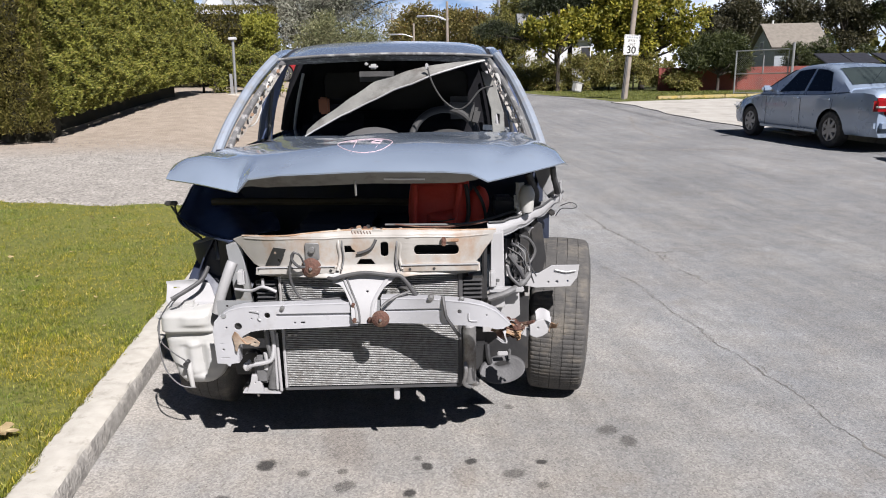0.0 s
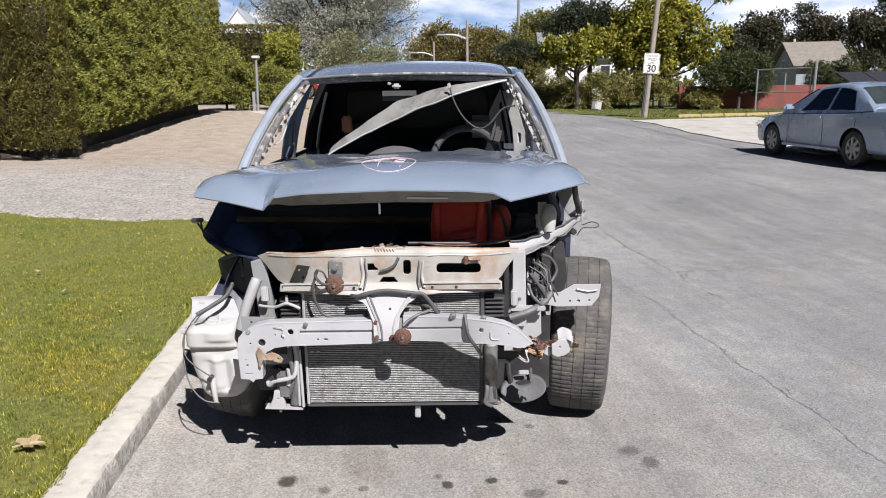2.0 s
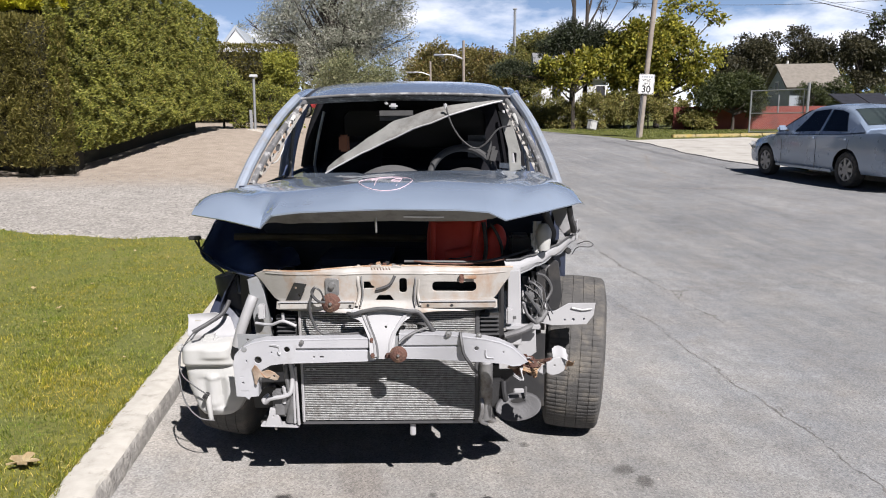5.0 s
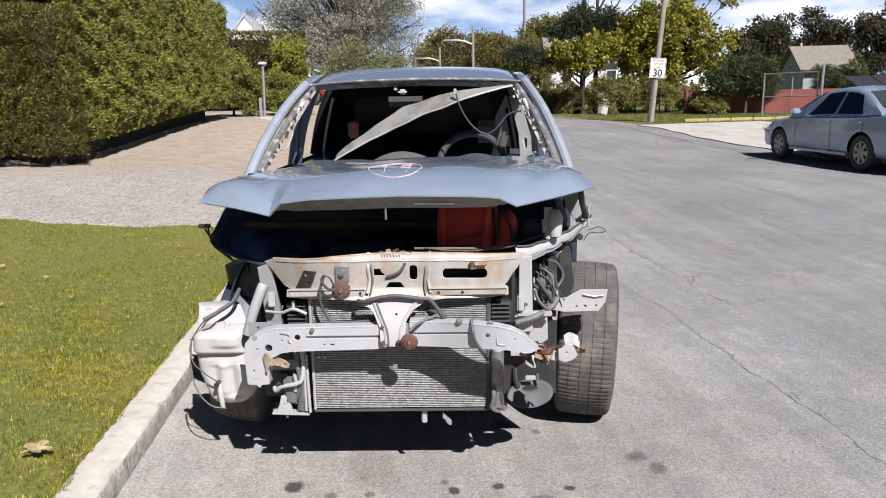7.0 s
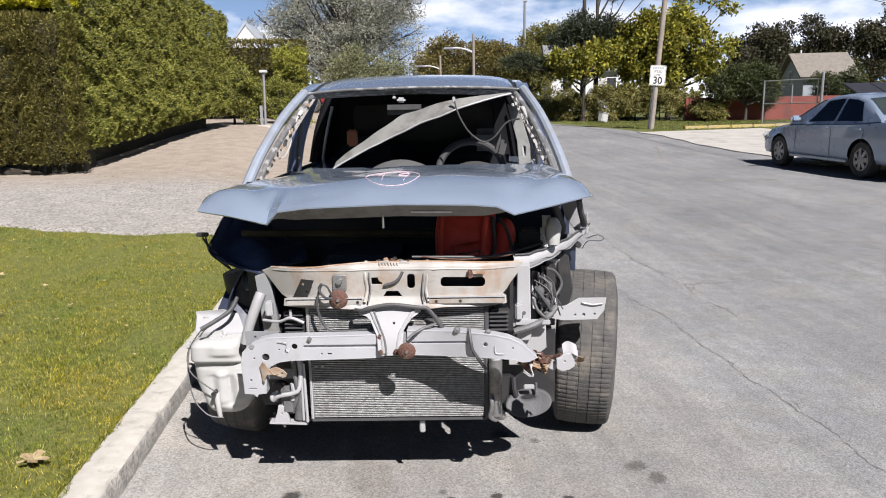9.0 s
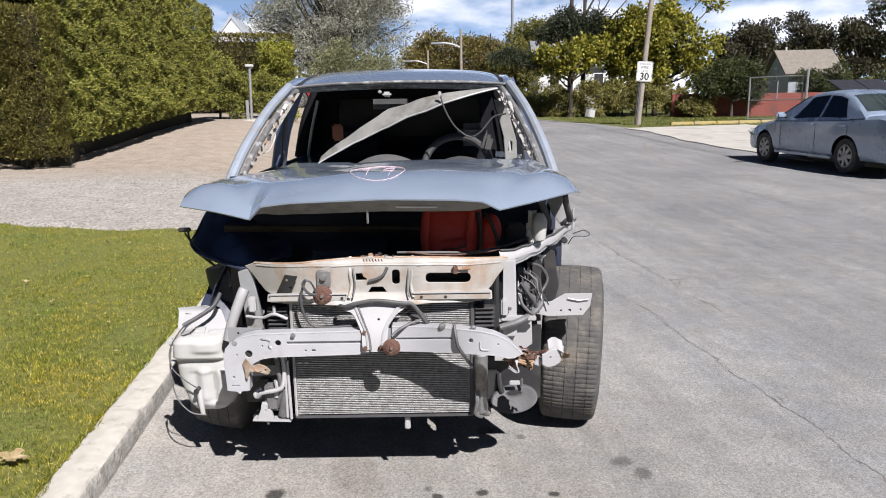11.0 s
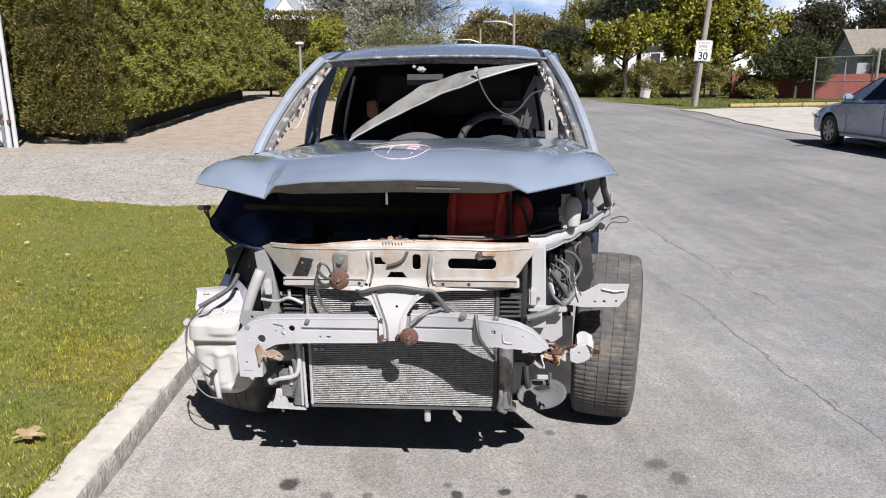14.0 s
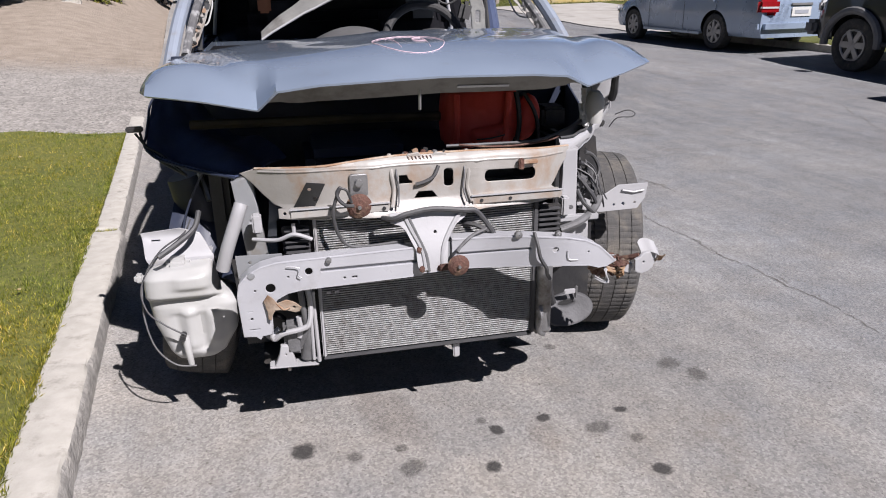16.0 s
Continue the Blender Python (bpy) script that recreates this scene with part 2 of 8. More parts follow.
M["red_paint"] = mat("red_car_paint", (0.40, 0.03, 0.035), (0.35, 0.025, 0.03), 3, 0.35, 0.0, coat=0.6)
M["flare"] = mat("grey_flare_plastic", (0.20, 0.20, 0.20), (0.16, 0.16, 0.16), 9, 0.6)
M["clear_tint"] = glass_mat("light_tinted_glass", (0.50, 0.57, 0.55), 0.38)
M["tail_red"] = mat("red_lens", (0.38, 0.01, 0.015), (0.3, 0.01, 0.012), 20, 0.15, 0, coat=1.0)
M["tail_white"] = mat("clear_lens", (0.7, 0.7, 0.7), (0.6, 0.6, 0.6), 20, 0.15, 0, coat=1.0)
M["plate"] = mat("plate_white", (0.72, 0.72, 0.70), (0.65, 0.65, 0.62), 20, 0.5)
M["post_white"] = mat("chalky_white_paint", (0.62, 0.63, 0.64), (0.50, 0.51, 0.52), 9, 0.6, 0, 0.1, 60)
M["galv"] = mat("galvanised_steel", (0.50, 0.51, 0.52), (0.40, 0.41, 0.42), 16, 0.45, 0.6, 0.05, 90)
M["corrugated"] = mat("weathered_corrugated_steel", (0.60, 0.64, 0.72), (0.50, 0.54, 0.61), 3, 0.5, 0.1, 0.05, 50, dirt=(0.27, 0.29, 0.32), dscale=2.2, dlo=0.5, dhi=0.7)
M["sign_white"] = mat("sign_white", (0.82, 0.82, 0.80), (0.74, 0.74, 0.72), 8, 0.5)
M["sign_black"] = mat("sign_black", (0.015, 0.015, 0.016), (0.02, 0.02, 0.02), 8, 0.5)
M["bar_grey"] = mat("faded_lettering", (0.38, 0.40, 0.44), (0.33, 0.35, 0.38), 9, 0.6)
M["pole_wood"] = mat("weathered_pole_wood", (0.36, 0.31, 0.26), (0.25, 0.215, 0.18), 5, 0.9, 0, 0.5, 40)
M["bark"] = mat("bark", (0.075, 0.06, 0.048), (0.045, 0.037, 0.03), 9, 0.95, 0, 0.7, 25)
M["inner_shade"] = mat("hedge_core", (0.018, 0.020, 0.008), (0.03, 0.026, 0.014), 9, 0.95, 0, 0.5, 20)
M["red_wall"] = mat("red_painted_wall", (0.29, 0.075, 0.055), (0.23, 0.06, 0.05), 1.5, 0.85, 0, 0.3, 30, dirt=(0.16, 0.06, 0.05), dscale=0.8)
M["shingle"] = mat("roof_shingles", (0.25, 0.225, 0.19), (0.19, 0.17, 0.145), 4, 0.9, 0, 0.5, 18)
M["siding"] = mat("pale_siding", (0.42, 0.46, 0.51), (0.36, 0.40, 0.44), 3, 0.7, 0, 0.1, 20)
M["white_siding"] = mat("white_siding", (0.74, 0.75, 0.76), (0.66, 0.67, 0.68), 3, 0.7, 0, 0.1, 20)
M["dumpster"] = mat("dumpster_green", (0.03, 0.075, 0.055), (0.025, 0.06, 0.045), 4, 0.6, 0, 0.2, 30, dirt=(0.08, 0.06, 0.045), dscale=2)
M["lid"] = mat("black_lid", (0.05, 0.05, 0.055), (0.035, 0.035, 0.04), 5, 0.35, 0, 0.1, 30)
M["yellow_kerb"] = mat("worn_yellow_paint", (0.50, 0.37, 0.10), (0.42, 0.36, 0.22), 4, 0.9, 0, 0.4, 40)
M["leaf_hedge"] = leaf_mat("thuja_leaves", (0.070, 0.090, 0.014), (0.41, 0.41, 0.078), 0.25, (0.52, 0.40, 0.12), 1.3, 0.75, 1.2)
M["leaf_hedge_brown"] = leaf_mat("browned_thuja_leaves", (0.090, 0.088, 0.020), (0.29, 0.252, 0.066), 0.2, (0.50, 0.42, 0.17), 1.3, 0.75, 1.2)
M["leaf_yellow"] = leaf_mat("fresh_yellow_leaves", (0.50, 0.50, 0.02), (0.85, 0.80, 0.06), 0.4)
M["leaf_bright"] = leaf_mat("yellow_green_leaves", (0.16, 0.185, 0.024), (0.58, 0.56, 0.10), 0.36)
M["leaf_dark"] = leaf_mat("dark_green_leaves", (0.030, 0.045, 0.014), (0.10, 0.115, 0.035), 0.2)
M["leaf_silver"] = leaf_mat("silver_leaves", (0.14, 0.15, 0.10), (0.60, 0.60, 0.49), 0.28, None, 0.5, 0.7, 1.25)
M["leaf_grey_green"] = leaf_mat("grey_green_leaves", (0.10, 0.115, 0.045), (0.36, 0.36, 0.19), 0.25)
M["leaf_maple"] = leaf_mat("maple_leaves", (0.09, 0.11, 0.014), (0.52, 0.48, 0.065), 0.4, (0.50, 0.36, 0.07))
M["leaf_olive"] = leaf_mat("olive_leaves", (0.065, 0.072, 0.018), (0.30, 0.28, 0.07), 0.28, (0.26, 0.15, 0.05), 0.25)
M["leaf_brown"] = leaf_mat("autumn_brown_leaves", (0.085, 0.080, 0.020), (0.31, 0.25, 0.075), 0.25, (0.36, 0.18, 0.06), 0.25)
M["leaf_umber"] = leaf_mat("dull_dark_leaves", (0.030, 0.032, 0.016), (0.105, 0.095, 0.05), 0.2)
M["leaf_shrub"] = leaf_mat("dry_shrub_leaves", (0.10, 0.105, 0.026), (0.40, 0.36, 0.10), 0.28, (0.28, 0.15, 0.08), 0.6)
M["leaf_pine"] = leaf_mat("pine_needles", (0.018, 0.026, 0.011), (0.055, 0.068, 0.03), 0.12)
M["verge_blade"] = leaf_mat("verge_grass_blades", (0.090, 0.120, 0.022), (0.29, 0.31, 0.07), 0.3, (0.45, 0.40, 0.17), 0.8, 0.6, 1.3, 0.9)
M["fallen"] = mat("fallen_leaf", (0.80, 0.66, 0.40), (0.62, 0.46, 0.24), 20, 0.8, 0, 0.3, 60)

# ---- mesh builders ----


def finish(bm, angle=35):
    """A mesh from a bmesh, smooth but for edges sharper than the angle."""
    bmesh.ops.recalc_face_normals(bm, faces=bm.faces)
    me = bpy.data.meshes.new("m")
    bm.to_mesh(me)
    bm.free()
    for f in me.polygons:
        f.use_smooth = True
    me.set_sharp_from_angle(angle=radians(angle))
    return me


def part(name, bm, material, parent=None, label="", m=None, angle=35):
    me = bm if isinstance(bm, bpy.types.Mesh) else finish(bm, angle)
    me.name = name
    me.materials.clear()
    me.materials.append(M[material])
    ob = new(name, me)
    ob.parent = parent
    if m is not None:
        ob.matrix_local = m
    if label:
        ob["label"] = label
    return ob


def thing(name, m, label, category, group="", kind=""):
    ob = new(name)
    ob.matrix_world = m
    return tagged(ob, label, category, group, kind)


def raw(name, verts, faces, material, parent=None, label="", smooth=False):
    me = bpy.data.meshes.new(name)
    me.from_pydata(verts, [], faces)
    me.materials.append(M[material])
    if smooth:
        for f in me.polygons:
            f.use_smooth = True
    ob = new(name, me)
    ob.parent = parent
    if label:
        ob["label"] = label
    return ob


def add_box(bm, c, s, bevel=0.0, rot=None, seg=2):
    r = bmesh.ops.create_cube(bm, size=1.0)
    m = Matrix.Translation(c) @ (rot or Matrix()) @ Matrix.Diagonal((*s, 1))
    bmesh.ops.transform(bm, matrix=m, verts=r["verts"])
    if bevel:
        es = {e for v in r["verts"] for e in v.link_edges}
        bmesh.ops.bevel(bm, geom=list(es), offset=bevel, segments=seg, affect='EDGES', clamp_overlap=True)
    return bm


def box(c, s, bevel=0.0, rot=None):
    return add_box(bmesh.new(), c, s, bevel, rot)


def add_tube(bm, pts, r, seg=8, r1=None, cap=True, smooth_pts=0):
    """A tube along points; r to r1 along it."""
    pts = [Vector(p) for p in pts]
    if smooth_pts and len(pts) > 2:
        q = []
        for i in range(len(pts) - 1):
            p0, p1, p2, p3 = pts[max(i - 1, 0)], pts[i], pts[i + 1], pts[min(i + 2, len(pts) - 1)]
            for k in range(smooth_pts):
                t = k / smooth_pts
                q.append(0.5 * ((2 * p1) + (p2 - p0) * t + (2 * p0 - 5 * p1 + 4 * p2 - p3) * t * t + (3 * p1 - p0 - 3 * p2 + p3) * t ** 3))
        q.append(pts[-1])
        pts = q
    r1 = r if r1 is None else r1
    rings = []
    n = len(pts)
    up = Vector((0, 0, 1))
    side = None
    for i, p in enumerate(pts):
        d = (pts[min(i + 1, n - 1)] - pts[max(i - 1, 0)])
        d = d.normalized() if d.length > 1e-9 else up
        if side is None:
            side = d.cross(up if abs(d.z) < 0.9 else Vector((1, 0, 0))).normalized()
        side = (side - d * side.dot(d))
        side = side.normalized() if side.length > 1e-6 else d.orthogonal().normalized()
        b = d.cross(side)
        rad = r + (r1 - r) * i / max(n - 1, 1)
        rings.append([bm.verts.new(p + (side * math.cos(a) + b * math.sin(a)) * rad) for a in (2 * math.pi * k / seg for k in range(seg))])
    for a, b in zip(rings, rings[1:]):
        for k in range(seg):
            bm.faces.new((a[k], a[(k + 1) % seg], b[(k + 1) % seg], b[k]))
    if cap:
        bm.faces.new(list(reversed(rings[0])))
        bm.faces.new(rings[-1])
    return bm


def tube(pts, r, seg=8, r1=None, smooth_pts=0):
    return add_tube(bmesh.new(), pts, r, seg, r1, True, smooth_pts)


def lathe(profile, seg=48, close=False):
    """Turned round the x axis: profile of (x, radius)."""
    bm = bmesh.new()
    rings = [[bm.verts.new((x, r * math.cos(a), r * math.sin(a))) for a in (2 * math.pi * k / seg for k in range(seg))] for x, r in profile]
    pairs = list(zip(rings, rings[1:])) + ([(rings[-1], rings[0])] if close else [])
    for a, b in pairs:
        for k in range(seg):
            bm.faces.new((a[k], a[(k + 1) % seg], b[(k + 1) % seg], b[k]))
    return bm


def plate(outline, holes=(), y=0.0, thick=0.004, bevel=0.0015, bend=None):
    """A sheet in the xz plane cut to an outline with holes; bend moves its points."""
    cu = bpy.data.curves.new("c", 'CURVE')
    cu.dimensions, cu.fill_mode = '2D', 'BOTH'
    cu.extrude, cu.bevel_depth, cu.bevel_resolution = max(thick / 2 - bevel, 0.0005), bevel, 1
    for loop in (outline, *holes):
        sp = cu.splines.new('POLY')
        sp.points.add(len(loop) - 1)
        for p, (x, z) in zip(sp.points, loop):
            p.co = (x, z, 0, 1)
        sp.use_cyclic_u = True
    ob = bpy.data.objects.new("c", cu)
    me = bpy.data.meshes.new_from_object(ob)
    bpy.data.objects.remove(ob)
    bpy.data.curves.remove(cu)
    for v in me.vertices:
        x, z, d = v.co
        v.co = (x, y - d, z)
    if bend:
        bm = bmesh.new()
        bm.from_mesh(me)
        xs_ = [v.co.x for v in bm.verts]
        zs_ = [v.co.z for v in bm.verts]
        for lo, hi, ax, stp in ((min(xs_), max(xs_), 0, 0.03), (min(zs_), max(zs_), 2, 0.02)):
            q = lo + stp / 2
            while q < hi:
                pc = (q, 0, 0) if ax == 0 else (0, 0, q)
                pn = (1, 0, 0) if ax == 0 else (0, 0, 1)
                bmesh.ops.bisect_plane(bm, geom=bm.verts[:] + bm.edges[:] + bm.faces[:], dist=1e-5, plane_co=pc, plane_no=pn)
                q += stp
        bm.to_mesh(me)
        bm.free()
        for v in me.vertices:
            v.co = bend(v.co)
    for f in me.polygons:
        f.use_smooth = True
    me.set_sharp_from_angle(angle=radians(40))
    return me


def rounded(x0, z0, x1, z1, r, n=4):
    pts = []
    for cx, cz, a0 in ((x1 - r, z1 - r, 0), (x0 + r, z1 - r, 90), (x0 + r, z0 + r, 180), (x1 - r, z0 + r, 270)):
        for k in range(n + 1):
            a = radians(a0 + 90 * k / n)
            pts.append((cx + r * math.cos(a), cz + r * math.sin(a)))
    return pts


def disc(cx, cz, r, n=14):
    return [(cx + r * math.cos(2 * math.pi * k / n), cz + r * math.sin(2 * math.pi * k / n)) for k in range(n)]


def sheet(fn, nu, nv, thick=0.0):
    """A surface from fn(u, v), u and v in 0..1, with a second skin below it where thick."""
    bm = bmesh.new()
    g = [[bm.verts.new(fn(i / nu, j / nv)) for j in range(nv + 1)] for i in range(nu + 1)]
    for i in range(nu):
        for j in range(nv):
            bm.faces.new((g[i][j], g[i + 1][j], g[i + 1][j + 1], g[i][j + 1]))
    if thick:
        bmesh.ops.recalc_face_normals(bm, faces=bm.faces)
        bmesh.ops.solidify(bm, geom=list(bm.faces), thickness=thick)
    return bm


def cut(me, cutters):
    """The mesh less the cutter meshes."""
    ob = new("cut_tmp", me)
    tmp = []
    for c in cutters:
        k = new("cutter_tmp", finish(c))
        md = ob.modifiers.new("b", 'BOOLEAN')
        md.object, md.operation, md.solver = k, 'DIFFERENCE', 'EXACT'
        tmp.append(k)
    dg = bpy.context.evaluated_depsgraph_get()
    dg.update()
    res = bpy.data.meshes.new_from_object(ob.evaluated_get(dg))
    for k in tmp:
        bpy.data.objects.remove(k)
    bpy.data.objects.remove(ob)
    for f in res.polygons:
        f.use_smooth = True
    res.set_sharp_from_angle(angle=radians(35))
    return res


def leaves(name, pts, dirs, size, material, parent=None, label="", seed=1, aspect=0.55, droop=0.3):
    """Many small leaves: one folded blade of two faces at each point, growing along its direction."""
    rng = np.random.default_rng(seed)
    pts, dirs = np.asarray(pts, float), np.asarray(dirs, float)
    n = len(pts)
    d = dirs + rng.normal(0, 0.55, (n, 3)) + np.array([0, 0, -droop])
    d /= np.linalg.norm(d, axis=1)[:, None] + 1e-9
    s = np.cross(d, rng.normal(0, 1, (n, 3)))
    s /= np.linalg.norm(s, axis=1)[:, None] + 1e-9
    nn = np.cross(d, s)
    L = np.asarray(size).reshape(-1, 1) * rng.uniform(0.6, 1.35, n)[:, None]
    w = L * aspect * 0.5
    v = np.stack([pts, pts + d * L * 0.5 + s * w + nn * w * 0.35, pts + d * L, pts + d * L * 0.5 - s * w + nn * w * 0.35], 1).reshape(-1, 3)
    me = bpy.data.meshes.new(name)
    me.vertices.add(4 * n)
    me.vertices.foreach_set("co", v.ravel())
    idx = np.arange(4 * n, dtype=np.int32).reshape(n, 4)
    tri = np.concatenate([idx[:, [0, 1, 2]], idx[:, [0, 2, 3]]], 1).reshape(-1, 3)
    me.loops.add(tri.size)
    me.loops.foreach_set("vertex_index", tri.ravel().astype(np.int32))
    me.polygons.add(len(tri))
    me.polygons.foreach_set("loop_start", np.arange(0, tri.size, 3, dtype=np.int32))
    me.update(calc_edges=True)
    me.validate()
    me.materials.append(M[material])
    ob = new(name, me)
    ob.parent = parent
    if label:
        ob["label"] = label
    return ob


# ---- the lie of the land ----


def soft(s, k=2.0):
    return (math.sqrt(s * s + k * k) + s) / 2


def step(a, b, x):
    t = min(max((x - a) / (b - a), 0.0), 1.0)
    return t * t * (3 - 2 * t)


def road_z(y):
    return 0.155 * step(2.5, 9, y) + 0.40 * step(11.5, 26, y) + 0.40 * step(22, 60, y)


def bend_x(y):
    """How far the far end of the street swings to the left."""
    return -0.11 * soft(y - 21, 1.0) * step(8, 18, y)


KERB_L, KERB_R = -1.18, 9.75


def lawn_edge(x):
    return 5.45 - 0.36 * (x + 1.2) + 0.10 * math.sin(x * 2.3) + 0.06 * math.sin(x * 5.1 + 1)


def land_z(x, y):
    r = road_z(y)
    if x < KERB_L:
        up = 0.11 + 0.02 * step(4, 8, y) + 0.17 * step(7, 12.3, y) + 0.75 * step(11, 22, y) + 0.25 * step(20, 36, y) + 0.06 * step(22, 32, y)
        base = 0.06 * step(4.5, 6.5, y)
        k = step(0.0, 2.8 - 1.3 * step(22, 30, y), KERB_L - x)
        flat = 0.115 if y < lawn_edge(x) else (r * 0.5 + 0.02)
        return max(flat + (up - flat) * k, 0.0)
    if x > KERB_R + bend_x(y):
        return r + 0.11 - 0.08 * step(11.5, 13.5, y)
    return r


# ---- ground, street, kerbs ----


def ground_mat(name, build):
    m = bpy.data.materials.new(name)
    m.use_nodes = True
    n, l = m.node_tree.nodes, m.node_tree.links
    build(n, l, n["Principled BSDF"])
    return m


def noise_node(n, l, co, scale, detail=8, rough=0.6):
    a = n.new("ShaderNodeTexNoise")
    a.inputs["Scale"].default_value, a.inputs["Detail"].default_value, a.inputs["Roughness"].default_value = scale, detail, rough
    l.new(co, a.inputs["Vector"])
    return a.outputs["Fac"]


def ramp(n, l, fac, lo, hi, c1, c2):
    r = n.new("ShaderNodeValToRGB")
    r.color_ramp.elements[0].position, r.color_ramp.elements[1].position = lo, hi
    r.color_ramp.elements[0].color, r.color_ramp.elements[1].color = (*c1, 1), (*c2, 1)
    l.new(fac, r.inputs["Fac"])
    return r.outputs["Color"]


def mixc(n, l, fac, a, b, mode='MIX'):
    m = n.new("ShaderNodeMixRGB")
    m.blend_type = mode
    if isinstance(fac, float):
        m.inputs[0].default_value = fac
    else:
        l.new(fac, m.inputs[0])
    l.new(a, m.inputs[1])
    l.new(b, m.inputs[2])
    return m.outputs[0]


def bumped(n, l, p, fac, strength, dist):
    b = n.new("ShaderNodeBump")
    b.inputs["Strength"].default_value, b.inputs["Distance"].default_value = strength, dist
    l.new(fac, b.inputs["Height"])
    l.new(b.outputs["Normal"], p.inputs["Normal"])


def asphalt(n, l, p):
    co = n.new("ShaderNodeTexCoord").outputs["Object"]
    sep = n.new("ShaderNodeSeparateXYZ")
    l.new(co, sep.inputs[0])
    grain = noise_node(n, l, co, 120, 4, 0.85)
    mid = noise_node(n, l, co, 6, 8, 0.7)
    big = noise_node(n, l, co, 0.55, 6, 0.6)
    # worn grey lane and the paler, dustier parking strip beside the kerb
    add = n.new("ShaderNodeMath")
    add.operation = 'MULTIPLY_ADD'
    add.inputs[1].default_value = 0.9
    l.new(big, add.inputs[0])
    l.new(sep.outputs["X"], add.inputs[2])
    strip = n.new("ShaderNodeMapRange")
    strip.inputs["From Min"].default_value, strip.inputs["From Max"].default_value = 0.75, 2.45
    l.new(add.outputs[0], strip.inputs["Value"])
    lane = ramp(n, l, mid, 0.3, 0.75, (0.134, 0.138, 0.143), (0.190, 0.195, 0.202))
    park = ramp(n, l, mid, 0.3, 0.75, (0.206, 0.201, 0.192), (0.272, 0.265, 0.253))
    c = mixc(n, l, strip.outputs["Result"], park, lane)
    bigc = ramp(n, l, big, 0.3, 0.7, (0.78, 0.78, 0.79), (1.15, 1.14, 1.12))
    c = mixc(n, l, 1.0, c, bigc, 'MULTIPLY')
    gc = ramp(n, l, grain, 0.32, 0.70, (0.45, 0.45, 0.46), (1.60, 1.60, 1.59))
    gf = n.new("ShaderNodeMapRange")
    gf.inputs["From Min"].default_value, gf.inputs["From Max"].default_value = 0.8, 2.6
    gf.inputs["To Min"].default_value, gf.inputs["To Max"].default_value = 0.42, 0.60
    l.new(sep.outputs["X"], gf.inputs["Value"])
    c = mixc(n, l, gf.outputs["Result"], c, gc, 'MULTIPLY')
    fleck = noise_node(n, l, co, 48, 2, 0.5)
    c = mixc(n, l, 0.8, c, ramp(n, l, fleck, 0.66, 0.72, (1.0, 1.0, 1.0), (0.45, 0.43, 0.41)), 'MULTIPLY')
    peb = n.new("ShaderNodeTexVoronoi")
    peb.inputs["Scale"].default_value = 125
    l.new(co, peb.inputs["Vector"])
    c = mixc(n, l, 0.50, c, ramp(n, l, peb.outputs["Color"], 0.15, 0.85, (0.52, 0.52, 0.53), (1.46, 1.46, 1.45)), 'MULTIPLY')
    tint = noise_node(n, l, co, 2.3, 8, 0.75)
    c = mixc(n, l, 1.0, c, ramp(n, l, tint, 0.36, 0.66, (0.985, 1.0, 1.015), (1.04, 1.0, 0.95)), 'MULTIPLY')
    # wear drawn out along the street, and the pale dusty seam of the parking strip
    mp = n.new("ShaderNodeMapping")
    mp.inputs["Scale"].default_value = (1.0, 0.055, 1.0)
    mp.inputs["Rotation"].default_value = (0, 0, 0.09)
    l.new(co, mp.inputs["Vector"])
    wear = noise_node(n, l, mp.outputs["Vector"], 4.2, 9, 0.68)
    c = mixc(n, l, 1.0, c, ramp(n, l, wear, 0.32, 0.70, (0.84, 0.84, 0.85), (1.19, 1.18, 1.16)), 'MULTIPLY')
    seam = n.new("ShaderNodeMapRange")
    seam.inputs["From Max"].default_value = 6.0
    l.new(add.outputs[0], seam.inputs["Value"])
    sc = n.new("ShaderNodeValToRGB")
    for pos, v in ((0.22, 0.97), (0.30, 1.06), (0.38, 1.18), (0.47, 1.14), (0.58, 1.0), (0.80, 1.02)):
        e = sc.color_ramp.elements.new(pos)
        e.color = (v, v, v * 0.99, 1)
    sc.color_ramp.elements[0].color = sc.color_ramp.elements[-1].color = (1, 1, 1, 1)
    l.new(seam.outputs["Result"], sc.inputs["Fac"])
    c = mixc(n, l, 1.0, c, sc.outputs["Color"], 'MULTIPLY')
    stain = noise_node(n, l, co, 1.7, 10, 0.72)
    sr = n.new("ShaderNodeMapRange")
    sr.inputs["From Min"].default_value, sr.inputs["From Max"].default_value = 0.57, 0.76
    sr.inputs["To Max"].default_value = 0.5
    l.new(stain, sr.inputs["Value"])
    brown = n.new("ShaderNodeRGB")
    brown.outputs[0].default_value = (0.135, 0.11, 0.085, 1)
    c = mixc(n, l, sr.outputs["Result"], c, brown.outputs[0])
    l.new(c, p.inputs["Base Color"])
    p.inputs["Roughness"].default_value = 0.88
    p.inputs["Specular IOR Level"].default_value = 0.35
    bumped(n, l, p, grain, 0.55, 0.006)


